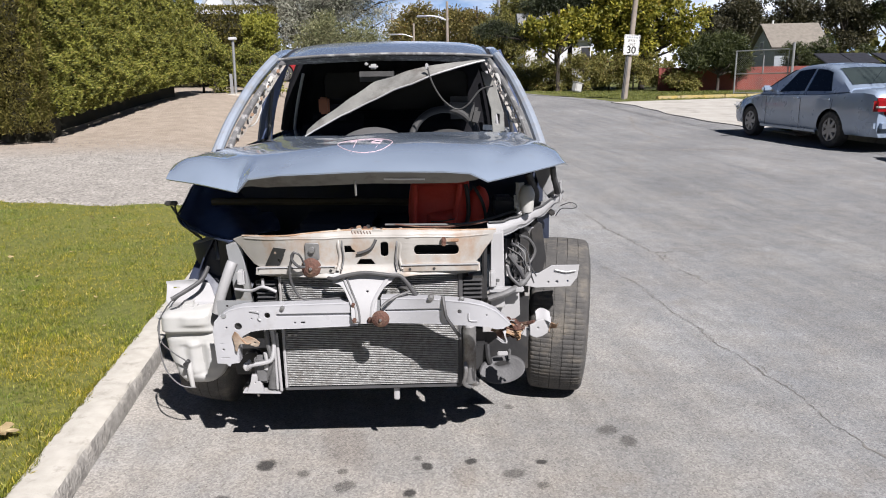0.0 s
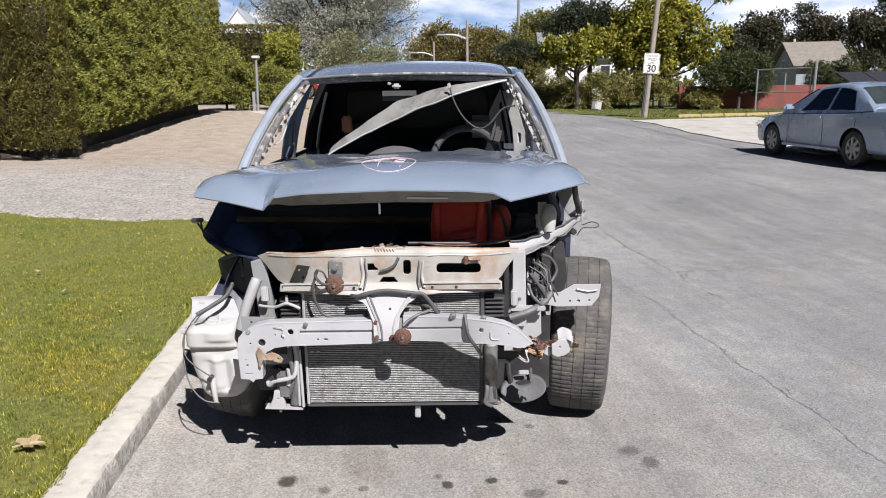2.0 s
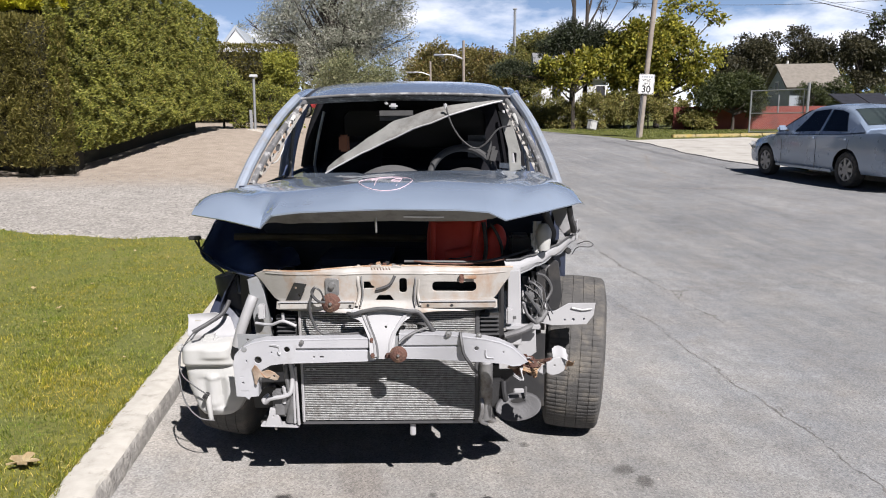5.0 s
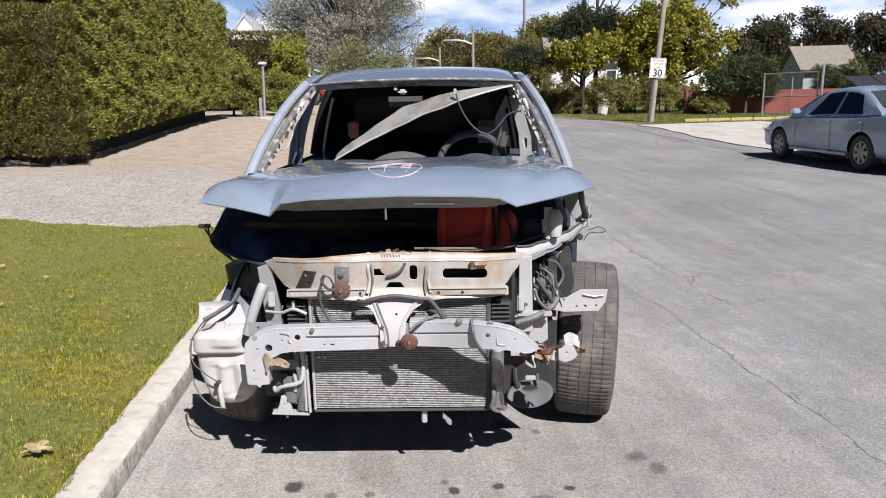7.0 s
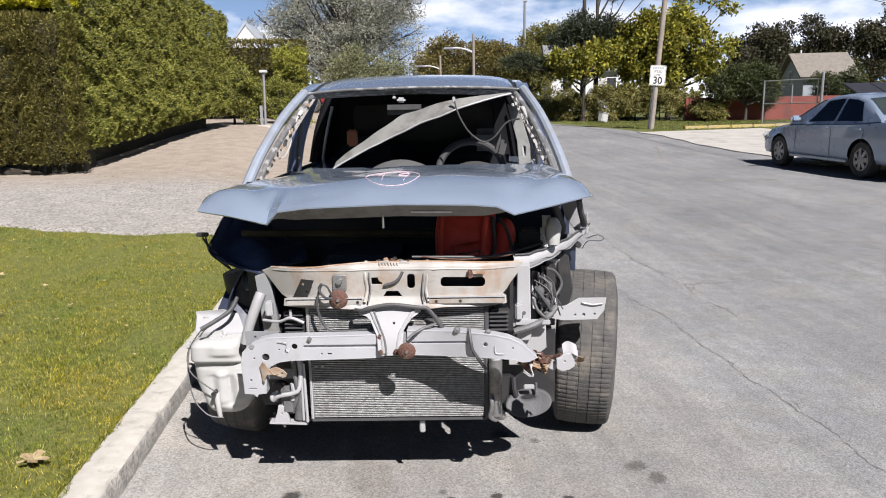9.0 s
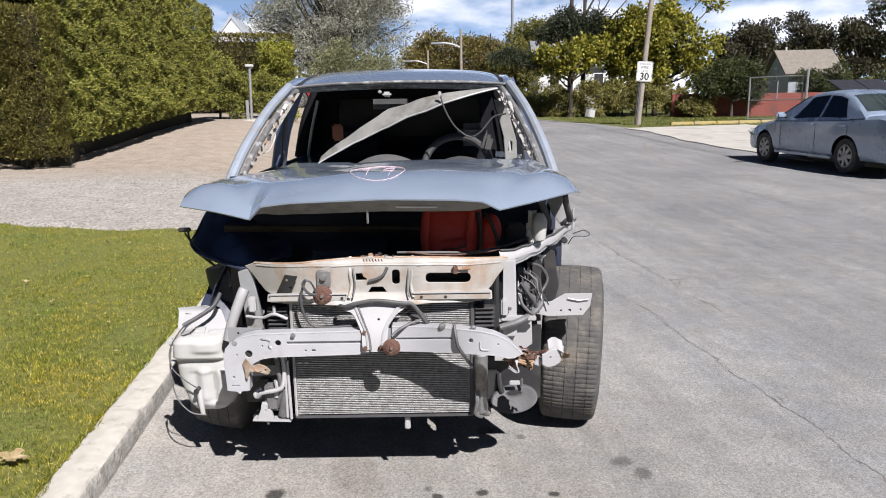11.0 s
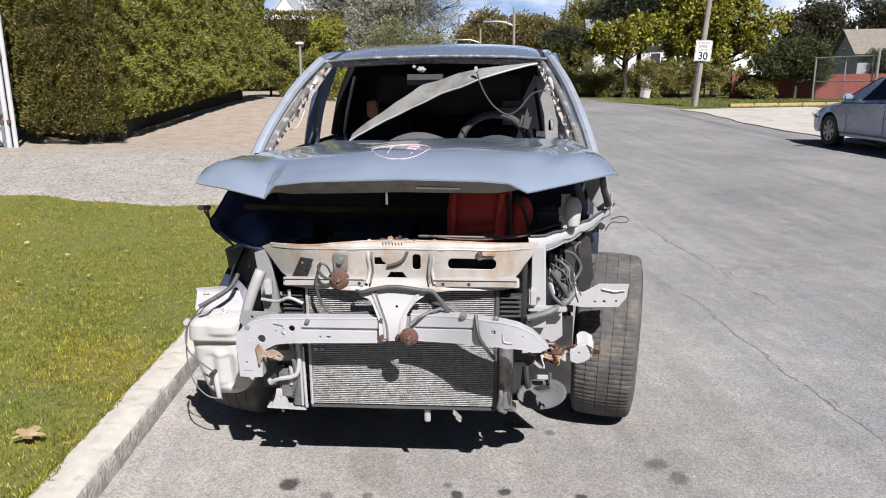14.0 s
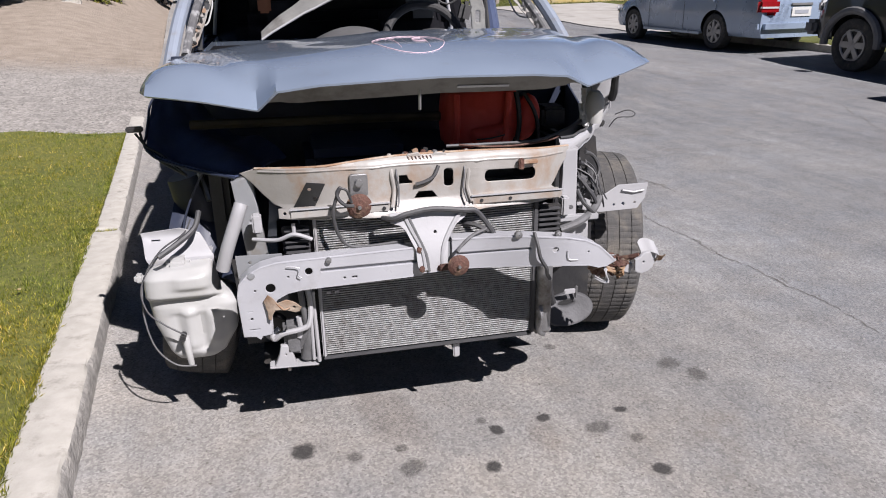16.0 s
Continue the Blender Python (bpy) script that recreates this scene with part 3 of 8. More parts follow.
def soil(n, l, p):
    co = n.new("ShaderNodeTexCoord").outputs["Object"]
    sep = n.new("ShaderNodeSeparateXYZ")
    l.new(co, sep.inputs[0])
    peb = n.new("ShaderNodeTexVoronoi")
    peb.inputs["Scale"].default_value = 34
    l.new(co, peb.inputs["Vector"])
    mid = noise_node(n, l, co, 3.2, 9, 0.7)
    big = noise_node(n, l, co, 0.5, 5)
    gravel = ramp(n, l, peb.outputs["Color"], 0.1, 0.9, (0.18, 0.17, 0.155), (0.36, 0.34, 0.315))
    gravel = mixc(n, l, 0.5, gravel, ramp(n, l, mid, 0.3, 0.7, (0.55, 0.55, 0.55), (1.25, 1.23, 1.2)), 'MULTIPLY')
    dirt = ramp(n, l, mid, 0.3, 0.72, (0.20, 0.166, 0.132), (0.31, 0.266, 0.220))
    a = n.new("ShaderNodeMath")
    a.operation = 'MULTIPLY_ADD'
    a.inputs[1].default_value = 1.5
    l.new(big, a.inputs[0])
    l.new(sep.outputs["Y"], a.inputs[2])
    k = n.new("ShaderNodeMapRange")
    k.inputs["From Min"].default_value, k.inputs["From Max"].default_value = 11.0, 13.0
    l.new(a.outputs[0], k.inputs["Value"])
    left = mixc(n, l, k.outputs["Result"], gravel, dirt)
    turf = ramp(n, l, mid, 0.3, 0.7, (0.06, 0.07, 0.02), (0.125, 0.13, 0.043))
    kr = n.new("ShaderNodeMapRange")
    kr.inputs["From Min"].default_value, kr.inputs["From Max"].default_value = 3.0, 3.4
    l.new(sep.outputs["X"], kr.inputs["Value"])
    c = mixc(n, l, kr.outputs["Result"], left, turf)
    l.new(c, p.inputs["Base Color"])
    p.inputs["Roughness"].default_value = 0.95
    p.inputs["Specular IOR Level"].default_value = 0.2
    bumped(n, l, p, peb.outputs["Distance"], 0.8, 0.02)


def turf_mat(n, l, p):
    co = n.new("ShaderNodeTexCoord").outputs["Object"]
    a = noise_node(n, l, co, 26, 6, 0.75)
    b = noise_node(n, l, co, 1.3, 6, 0.6)
    c = ramp(n, l, a, 0.3, 0.7, (0.040, 0.050, 0.008), (0.165, 0.165, 0.036))
    c = mixc(n, l, 1.0, c, ramp(n, l, b, 0.3, 0.7, (0.75, 0.85, 0.7), (1.3, 1.2, 1.0)), 'MULTIPLY')
    l.new(c, p.inputs["Base Color"])
    p.inputs["Roughness"].default_value = 0.95
    bumped(n, l, p, a, 0.8, 0.02)




def grass_blades(n, l, p):
    """Blades by chance green, pale or dry; clumps a hand wide, and broad yellower and greener patches."""
    co = n.new("ShaderNodeTexCoord").outputs["Object"]
    g = n.new("ShaderNodeNewGeometry")
    r = n.new("ShaderNodeValToRGB")
    for pos, c in ((0.0, (0.062, 0.080, 0.010)), (0.45, (0.140, 0.162, 0.018)), (0.84, (0.250, 0.252, 0.038)), (0.955, (0.36, 0.32, 0.11)), (1.0, (0.46, 0.41, 0.19))):
        e = r.color_ramp.elements[0] if pos == 0.0 else r.color_ramp.elements[-1] if pos == 1.0 else r.color_ramp.elements.new(pos)
        e.color = (*c, 1)
    l.new(g.outputs["Random Per Island"], r.inputs["Fac"])
    c = mixc(n, l, 1.0, r.outputs["Color"], ramp(n, l, noise_node(n, l, co, 17, 4, 0.7), 0.35, 0.65, (0.46, 0.52, 0.46), (1.50, 1.42, 1.30)), 'MULTIPLY')
    c = mixc(n, l, 1.0, c, ramp(n, l, noise_node(n, l, co, 1.5, 5, 0.65), 0.37, 0.63, (0.75, 0.95, 0.88), (1.38, 1.17, 0.82)), 'MULTIPLY')
    l.new(c, p.inputs["Base Color"])
    p.inputs["Roughness"].default_value = 0.5
    t = n.new("ShaderNodeBsdfTranslucent")
    l.new(c, t.inputs["Color"])
    ms = n.new("ShaderNodeMixShader")
    ms.inputs[0].default_value = 0.3
    l.new(p.outputs[0], ms.inputs[1])
    l.new(t.outputs[0], ms.inputs[2])
    l.new(ms.outputs[0], n["Material Output"].inputs["Surface"])


M["grass_blade"] = ground_mat("grass_blades", grass_blades)
M["asphalt"] = ground_mat("worn_asphalt", asphalt)
M["soil"] = ground_mat("gravel_and_dirt", soil)
M["turf"] = ground_mat("lawn_soil", turf_mat)


def graded(a, b, mid0, mid1, fine, grow=1.35):
    xs = list(np.linspace(mid0, mid1, int(round((mid1 - mid0) / fine)) + 1))
    s, x = fine, mid1
    while x < b:
        s *= grow
        x = min(x + s, b)
        xs.append(x)
    s, x, pre = fine, mid0, []
    while x > a:
        s *= grow
        x = max(x - s, a)
        pre.append(x)
    return list(reversed(pre)) + xs


def grid_sheet(name, xs, ys, zf, material):
    v = [(x, y, zf(x, y)) for y in ys for x in xs]
    w = len(xs)
    f = [(j * w + i, j * w + i + 1, (j + 1) * w + i + 1, (j + 1) * w + i) for j in range(len(ys) - 1) for i in range(w - 1)]
    return raw(name, v, f, material, smooth=True)


def under(x, y):
    z = land_z(x, y) - 0.004
    if KERB_L - 0.14 < x < KERB_R + bend_x(y) + (0.3 if y < 12.5 else -0.1):
        z = min(land_z(x, y), road_z(y)) - 0.06
    if x <= KERB_L and y < lawn_edge(x) + 0.12:
        z = land_z(x, y) - 0.07
    if KERB_L - 0.4 < x <= KERB_L and y < 5.75:
        z = -0.1
    return z


ground = grid_sheet("ground", graded(-1500, 1500, -10, 12, 0.2), graded(-800, 2500, -8, 30, 0.2), under, "soil")
tagged(ground, "pale gravel driveway and bare dirt beside the street", "ground", kind="structure")

ys = graded(-400, 420, -6, 34, 0.5)
rv, rf = [], []
NX = 14
for y in ys:
    for i in range(NX + 1):
        x = KERB_L - 0.02 + (KERB_R + 0.02 - KERB_L) * i / NX + bend_x(y) * (i / NX if y < 60 else 1)
        rv.append((x, y, road_z(y)))
for j in range(len(ys) - 1):
    for i in range(NX):
        a = j * (NX + 1) + i
        rf.append((a, a + 1, a + NX + 2, a + NX + 1))
road = raw("road", rv, rf, "asphalt", smooth=True)
tagged(road, "worn grey asphalt street with cracks and oil spots", "road", kind="structure")

# lawn behind the near kerb
lv, lf, cols = [], [], []
lxs = graded(-30, KERB_L - 0.12, -8, KERB_L - 0.12, 0.25)
for x in lxs:
    e = lawn_edge(x)
    for j in range(41):
        y = -14 + (e + 14) * (j / 40) ** 0.7
        lv.append((x, y, land_z(x, min(y, e - 0.03)) + 0.006 * math.sin(x * 7 + y * 3)))
for i in range(len(lxs) - 1):
    for j in range(40):
        a = i * 41 + j
        lf.append((a, a + 41, a + 42, a + 1))
lawn = raw("lawn", lv, lf, "turf", smooth=True)
tagged(lawn, "mown green lawn with dry yellow patches behind the kerb", "lawn", kind="structure")


def kerb_run(name, x0, y0, y1, width, lengths, material, label, shift=None, wide=((0.0, 1.0),)):
    """Kerb stones laid end to end, each a long worn block with chipped arrises and a scuffed face; wide gives each one's shift and breadth."""
    k = thing(name, Matrix(), label, "kerb", kind="structure")
    y, i = y0, 0
    while y < y1:
        L = min(lengths[i % len(lengths)], y1 - y)
        rng = random.Random(i)
        s = (lambda q: 0.0) if shift is None else shift
        bm = bmesh.new()
        n = max(2, int(L / 0.03))
        out, w_ = wide[i % len(wide)]
        w_ *= width
        prof = [(0.0, -0.25), (0.0, 0.040), (0.003, 0.092), (0.010, 0.112), (0.024, 0.121), (w_ * 0.5, 0.124), (w_ - 0.02, 0.126), (w_ - 0.004, 0.12), (w_, -0.25)]
        rings = []
        for j in range(n + 1):
            yy = y + 0.006 + (L - 0.012) * j / n
            ring = []
            chip = 0.014 * max(0.0, noise.noise((yy * 6.5, 7.7, i)) - 0.28) / 0.3
            for q, (dx, dz) in enumerate(prof):
                w = 0.003 * noise.noise((yy * 4, q * 1.7, i)) + 0.0045 * noise.noise((yy * 19, q * 3.1, i))
                if 2 <= q <= 4:
                    w -= chip * (0.6, 1.0, 0.5)[q - 2]
                end = 0.012 * (1 - step(0.0, 0.03, min(j, n - j) * L / n)) if 2 <= q <= 7 else 0.0
                ring.append(bm.verts.new((x0 + out - dx + s(yy) + (w if q < 4 else 0), yy, road_z(yy) + dz - end + (w * 0.7 if 1 < q < 8 else 0))))
            rings.append(ring)
        for a, b in zip(rings, rings[1:]):
            for q in range(len(prof) - 1):
                bm.faces.new((a[q], b[q], b[q + 1], a[q + 1]))
        bm.faces.new(rings[0])
        bm.faces.new(list(reversed(rings[-1])))
        stone = part("kerb_stone", bm, material, k, angle=38)
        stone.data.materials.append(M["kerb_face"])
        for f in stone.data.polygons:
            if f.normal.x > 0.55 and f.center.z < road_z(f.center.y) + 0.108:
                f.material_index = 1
        y += L
        i += 1
    return k


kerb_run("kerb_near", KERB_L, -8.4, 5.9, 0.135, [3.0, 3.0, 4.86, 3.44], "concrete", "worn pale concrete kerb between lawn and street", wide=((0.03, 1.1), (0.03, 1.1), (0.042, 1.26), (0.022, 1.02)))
gutter = sheet(lambda u, v: (KERB_L + 0.02 + (0.15 + 0.035 * noise.noise((v * 30, 3, 1)) + 0.018 * noise.noise((v * 140, 5, 1))) * u, -8.4 + 14.2 * v, road_z(-8.4 + 14.2 * v) + 0.026 - 0.0285 * u ** 0.8), 6, 300, 0.004)
tagged(part("gutter", gutter, "asphalt"), "dusty asphalt gutter strip along the kerb", "gutter", kind="structure")
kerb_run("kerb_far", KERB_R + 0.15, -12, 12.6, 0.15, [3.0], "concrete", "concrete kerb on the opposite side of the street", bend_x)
# ---- marks on the road ----


def mark_mat(name, col, alpha, soft_edge=True):
    m = bpy.data.materials.new(name)
    m.use_nodes = True
    n, l = m.node_tree.nodes, m.node_tree.links
    p = n["Principled BSDF"]
    p.inputs["Base Color"].default_value = (*col, 1)
    p.inputs["Roughness"].default_value = 0.8
    co = n.new("ShaderNodeTexCoord").outputs["Object"]
    ln = n.new("ShaderNodeVectorMath")
    ln.operation = 'LENGTH'
    l.new(co, ln.inputs[0])
    nz = noise_node(n, l, co, 2.2, 5)
    a = n.new("ShaderNodeMath")
    a.operation = 'MULTIPLY_ADD'
    a.inputs[1].default_value = 0.9
    l.new(nz, a.inputs[0])
    l.new(ln.outputs["Value"], a.inputs[2])
    r = n.new("ShaderNodeMapRange")
    r.inputs["From Min"].default_value, r.inputs["From Max"].default_value = 1.0, 1.35
    r.inputs["To Min"].default_value, r.inputs["To Max"].default_value = alpha, 0.0
    l.new(a.outputs[0], r.inputs["Value"])
    l.new(r.outputs["Result"], p.inputs["Alpha"])
    return m


M["chips"] = leaf_mat("stone_chips", (0.17, 0.16, 0.15), (0.42, 0.395, 0.36), 0.0)
M["oil"] = mark_mat("oil_spot", (0.04, 0.038, 0.036), 0.75)
M["oil_faint"] = mark_mat("old_oil_spot", (0.06, 0.055, 0.05), 0.36)
M["rust_mark"] = mark_mat("rust_stain", (0.15, 0.10, 0.065), 0.12)
M["crack"] = mat("crack_dark", (0.10, 0.095, 0.09), (0.25, 0.24, 0.225), 16, 0.95)
M["straw"] = mat("dry_straw", (0.30, 0.26, 0.19), (0.22, 0.19, 0.14), 40, 0.9)
spot_me = finish(sheet(lambda u, v: (2.6 * u - 1.3, 2.6 * v - 1.3, 0), 6, 6))


def spot(x, y, r, ry, kind, turn=0, k=0):
    me = spot_me.copy()
    ob = part("oil_stain", me, kind, road)
    ob.matrix_local = Matrix.Translation((x, y, road_z(y) + 0.0025 + 0.0008 * (k % 4))) @ Matrix.Rotation(turn, 4, 'Z') @ Matrix.Diagonal((r, ry, 1, 1))
for k, (x, y, r, ry, kind) in enumerate((
        (-0.467, 0.189, 0.040, 0.042, "oil"), (-0.60, -0.064, 0.050, 0.062, "oil"), (0.618, 0.049, 0.019, 0.024, "oil"), (0.342, 0.094, 0.023, 0.025, "oil"),
        (0.08, -0.089, 0.026, 0.028, "oil"), (0.164, 0.085, 0.024, 0.030, "oil"), (-0.317, 0.10, 0.026, 0.030, "oil_faint"), (-0.165, 0.093, 0.022, 0.022, "oil_faint"),
        (-0.16, -0.01, 0.040, 0.050, "oil_faint"), (0.491, -0.019, 0.050, 0.035, "oil_faint"), (0.592, 0.541, 0.024, 0.027, "oil_faint"), (0.134, 0.152, 0.022, 0.018, "oil_faint"),
        (0.969, 0.265, 0.045, 0.05, "oil_faint"), (1.018, 0.156, 0.040, 0.05, "oil_faint"), (0.579, -0.114, 0.030, 0.022, "oil_faint"), (0.563, -0.279, 0.03, 0.03, "oil"),
        (-0.15, 0.30, 0.26, 0.10, "rust_mark"), (0.446, 0.623, 0.05, 0.045, "oil_faint"), (0.30, 0.0, 0.06, 0.08, "rust_mark"),
        (-1.06, 0.0, 0.02, 0.02, "oil"))):
    spot(x, y, r * 1.22, ry * 1.22, kind, k * 0.7, k)


def crack(pts, width, seed):
    """A broken crack: a string of ragged slots with gaps, forks and crumbled edges."""
    rg = random.Random(seed)
    fine = []
    for (x0, y0), (x1, y1) in zip(pts, pts[1:]):
        n = max(2, int(math.hypot(x1 - x0, y1 - y0) / 0.022))
        for k in range(n):
            t = k / n
            fine.append((x0 + (x1 - x0) * t, y0 + (y1 - y0) * t))
    v, f = [], []
    for lane in (0, 1):
        gap = True
        for i, (x, y) in enumerate(fine):
            x1, y1 = fine[min(i + 1, len(fine) - 1)]
            x0, y0 = fine[max(i - 1, 0)]
            d = math.hypot(x1 - x0, y1 - y0) or 1
            nx, ny = -(y1 - y0) / d, (x1 - x0) / d
            open_ = noise.noise((i * 0.11, seed, 20 + lane * 7)) + 0.5 * noise.noise((i * 0.5, seed, 31))
            if open_ < (-0.42 if lane == 0 else 0.14):
                gap = True
                continue
            o = 0.045 * noise.noise((i * 0.07, seed, 0)) + 0.016 * noise.noise((i * 0.9, seed, 3)) + 0.028 * noise.noise((i * 0.33, seed, 5)) + rg.uniform(-0.4, 0.4) * width
            o += lane * (0.02 + 0.05 * abs(noise.noise((i * 0.04, seed, 12))))
            w = width * rg.uniform(0.25, 1.35) * (0.5 + abs(noise.noise((i * 0.08, seed, 9))) * 2.2) * (0.7 if lane else 1.0)
            z = road_z(y) + 0.002
            v += [(x + nx * (o - w), y + ny * (o - w), z), (x + nx * (o + w), y + ny * (o + w), z)]
            if not gap:
                b = len(v) - 2
                f.append((b - 2, b - 1, b + 1, b))
            gap = False
            for q in range(4):
                sp = width * (2.0 if q < 2 else 9.0)
                CRUMBS.append((x + nx * (o + rg.gauss(0, sp)), y + ny * (o + rg.gauss(0, sp)), width * rg.uniform(0.22, 0.7)))
    raw("crack", v, f, "crack", road)


CRUMBS = []
crack([(2.36, 9), (2.365, 6.4), (2.37, 4.1), (2.44, 3.4), (2.42, 2.6), (2.47, 2.2)], 0.0085, 1)
crack([(1.86, 2.9), (1.95, 2.3), (1.93, 1.6), (1.95, 1.0), (1.97, 0.4), (1.96, -0.2), (1.98, -2.5)], 0.0052, 2)
crack([(2.45, 3.18), (2.98, 3.22), (3.4, 3.26), (3.9, 3.3), (4.6, 3.2)], 0.005, 3)
crack([(7.9, 17.5), (6.9, 14.7), (6.55, 12.9), (6.4, 11.6)], 0.016, 4)
crack([(4.7, 10.3), (5.2, 9.8), (5.8, 9.7), (7.0, 9.6)], 0.016, 5)
crack([(-1.14, -0.15), (-1.12, 0.1), (-1.05, 0.2)], 0.003, 6)
crack([(5.2, 2.2), (5.6, 3.4), (6.3, 4.6)], 0.006, 7)

# loose stones and chips, thick along the broken seam of the parking strip
rng = np.random.default_rng(21)
sv, sf = [], []
for k in range(5200):
    if k % 3:
        y = rng.uniform(-1.2, 5.5)
        x = 1.9 + 0.09 * y + rng.normal(0, 0.42)
    else:
        x, y = rng.uniform(-0.9, 6.0), rng.uniform(-1.2, 9.0)
    s = rng.uniform(0.0022, 0.0058) * (1.6 if rng.random() < 0.05 else 1.0)
    a = rng.uniform(0, 6.28)
    b, z = len(sv), road_z(y) - 0.001
    for j in range(4):
        sv.append((x + s * math.cos(a + 1.57 * j) * rng.uniform(0.7, 1.3), y + s * math.sin(a + 1.57 * j), z))
    sv.append((x + s * 0.2, y, z + s * rng.uniform(0.5, 1.0)))
    sf += [(b + j, b + (j + 1) % 4, b + 4) for j in range(4)]
for k in range(2600):
    x, y = rng.uniform(-8.5, -1.3), rng.uniform(5.6, 13.0)
    if y < lawn_edge(x) + 0.1:
        continue
    s, b, z = rng.uniform(0.005, 0.013), len(sv), land_z(x, y) - 0.002
    sv += [(x - s, y - s, z), (x + s, y - s * 0.7, z), (x + s * 0.8, y + s, z), (x - s, y + s * 0.8, z), (x, y, z + s * 0.9)]
    sf += [(b + j, b + (j + 1) % 4, b + 4) for j in range(4)]
for x, y, s in CRUMBS:
    a, b, z = rng.uniform(0, 6.28), len(sv), road_z(y) - 0.001
    sv += [(x + s * math.cos(a + 1.57 * j), y + s * math.sin(a + 1.57 * j), z) for j in range(4)] + [(x, y, z + s * 0.8)]
    sf += [(b + j, b + (j + 1) % 4, b + 4) for j in range(4)]
stones = raw("loose_stones", sv, sf, "chips")
tagged(stones, "loose pale stone chips on the asphalt", "stones", kind="stuff")

# ---- grass and fallen leaves ----
rng = np.random.default_rng(5)
gp = []
for (x0, x1, y0, y1, n) in ((-4.8, KERB_L - 0.12, -0.6, 5.6, 265000), (-5.0, KERB_L - 0.12, 1.0, 6.9, 110000), (-9, -3.5, 1.5, 8.2, 60000), (-5.0, KERB_L - 0.12, -2.6, -0.6, 16000)):
    xs_, ys_ = rng.uniform(x0, x1, n), rng.uniform(y0, y1, n)
    for x, y in zip(xs_, ys_):
        if n == 265000 and rng.random() > 1.15 - math.hypot(x + 1.4, y - 0.6) / 3.6:
            continue
        if y < lawn_edge(x) + 0.05 * math.sin(x * 31) and 0.35 + noise.noise((x * 1.6, y * 1.6, 0)) * 0.8 + rng.random() > 0.28:
            gp.append((x, y, land_z(x, min(y, lawn_edge(x) - 0.03)) - 0.004))
# tufts that hang over the kerb
for k in range(5200):
    y = rng.uniform(-0.6, 5.4)
    if noise.noise((y * 2.1, 3, 3)) > -0.35:
        gp.append((KERB_L - 0.128 + rng.uniform(-0.02, 0.012 + 0.03 * max(0.0, noise.noise((y * 5.3, 8, 3)))), y, 0.122))
for k in range(160):
    gp.append((KERB_L - 0.05 + rng.uniform(-0.08, 0.05), 2.462 + rng.normal(0, 0.010), 0.105))
gp = np.array(gp)
gd = np.tile(np.array([[0.0, 0.0, 1.15]]), (len(gp), 1))
gd[-5000:, 0] += 0.45
tall = np.array([0.024 * (1.0 + 0.45 * noise.noise((x * 9, y * 9, 2)) + 0.25 * noise.noise((x * 2.3, y * 2.3, 5))) for x, y, z in gp])
grass = leaves("grass", gp, gd, np.clip(tall, 0.016, 0.036), "grass_blade", None, "", 8, 0.11, 0.0)
tagged(grass, "short mown green grass with dry blades", "grass", kind="stuff")


def fallen_leaf(x, y, size, turn, tilt):
    bm = bmesh.new()
    n = 20
    ring = []
    for k in range(n):
        a = 2 * math.pi * k / n
        r = size * (0.48 + 0.52 * abs(math.cos(2.5 * a)) ** 0.7) * (0.85 + 0.3 * random.random())
        ring.append(bm.verts.new((r * math.cos(a), 0.8 * r * math.sin(a), size * (0.20 * abs(math.sin(a)) ** 1.5 + 0.10 * random.random()))))
    top = bm.verts.new((0, 0, 0))
    for k in range(n):
        bm.faces.new((top, ring[k], ring[(k + 1) % n]))
    bmesh.ops.solidify(bm, geom=list(bm.faces), thickness=0.0012)
    m = Matrix.Translation((x, y, land_z(x, y) + 0.034)) @ Matrix.Rotation(turn, 4, 'Z') @ Matrix.Rotation(tilt, 4, 'X')
    ob = part("fallen_leaf", bm, "fallen", None, "", None)
    ob.matrix_world = m
    return tagged(ob, "curled dry yellow leaf lying on the grass", "leaf", "leaves on the lawn")


for k, (x, y, s) in enumerate(((-1.50, 0.345, 0.062), (-2.80, 3.46, 0.04), (-2.70, 5.05, 0.04), (-2.37, 3.55, 0.032), (-2.34, 2.80, 0.036), (-3.38, 3.95, 0.04), (-2.76, 2.65, 0.035), (-3.04, 2.59, 0.038), (-2.75, 5.15, 0.03), (-2.05, 4.6, 0.03), (-3.9, 4.8, 0.04), (-1.75, 2.2, 0.025))):
    fallen_leaf(x, y, s if k == 0 else s * 0.7, k * 1.3, 0.12 + 0.2 * (k % 3))

rl = random.Random(31)
for k in range(22):
    x, y = rl.uniform(-5.2, -1.5), rl.uniform(1.2, 5.6)
    if y < lawn_edge(x) - 0.1:
        fallen_leaf(x, y, rl.uniform(0.014, 0.028), rl.uniform(0, 6), rl.uniform(-0.3, 0.3))

# ---- hedges, trees, shrubs ----


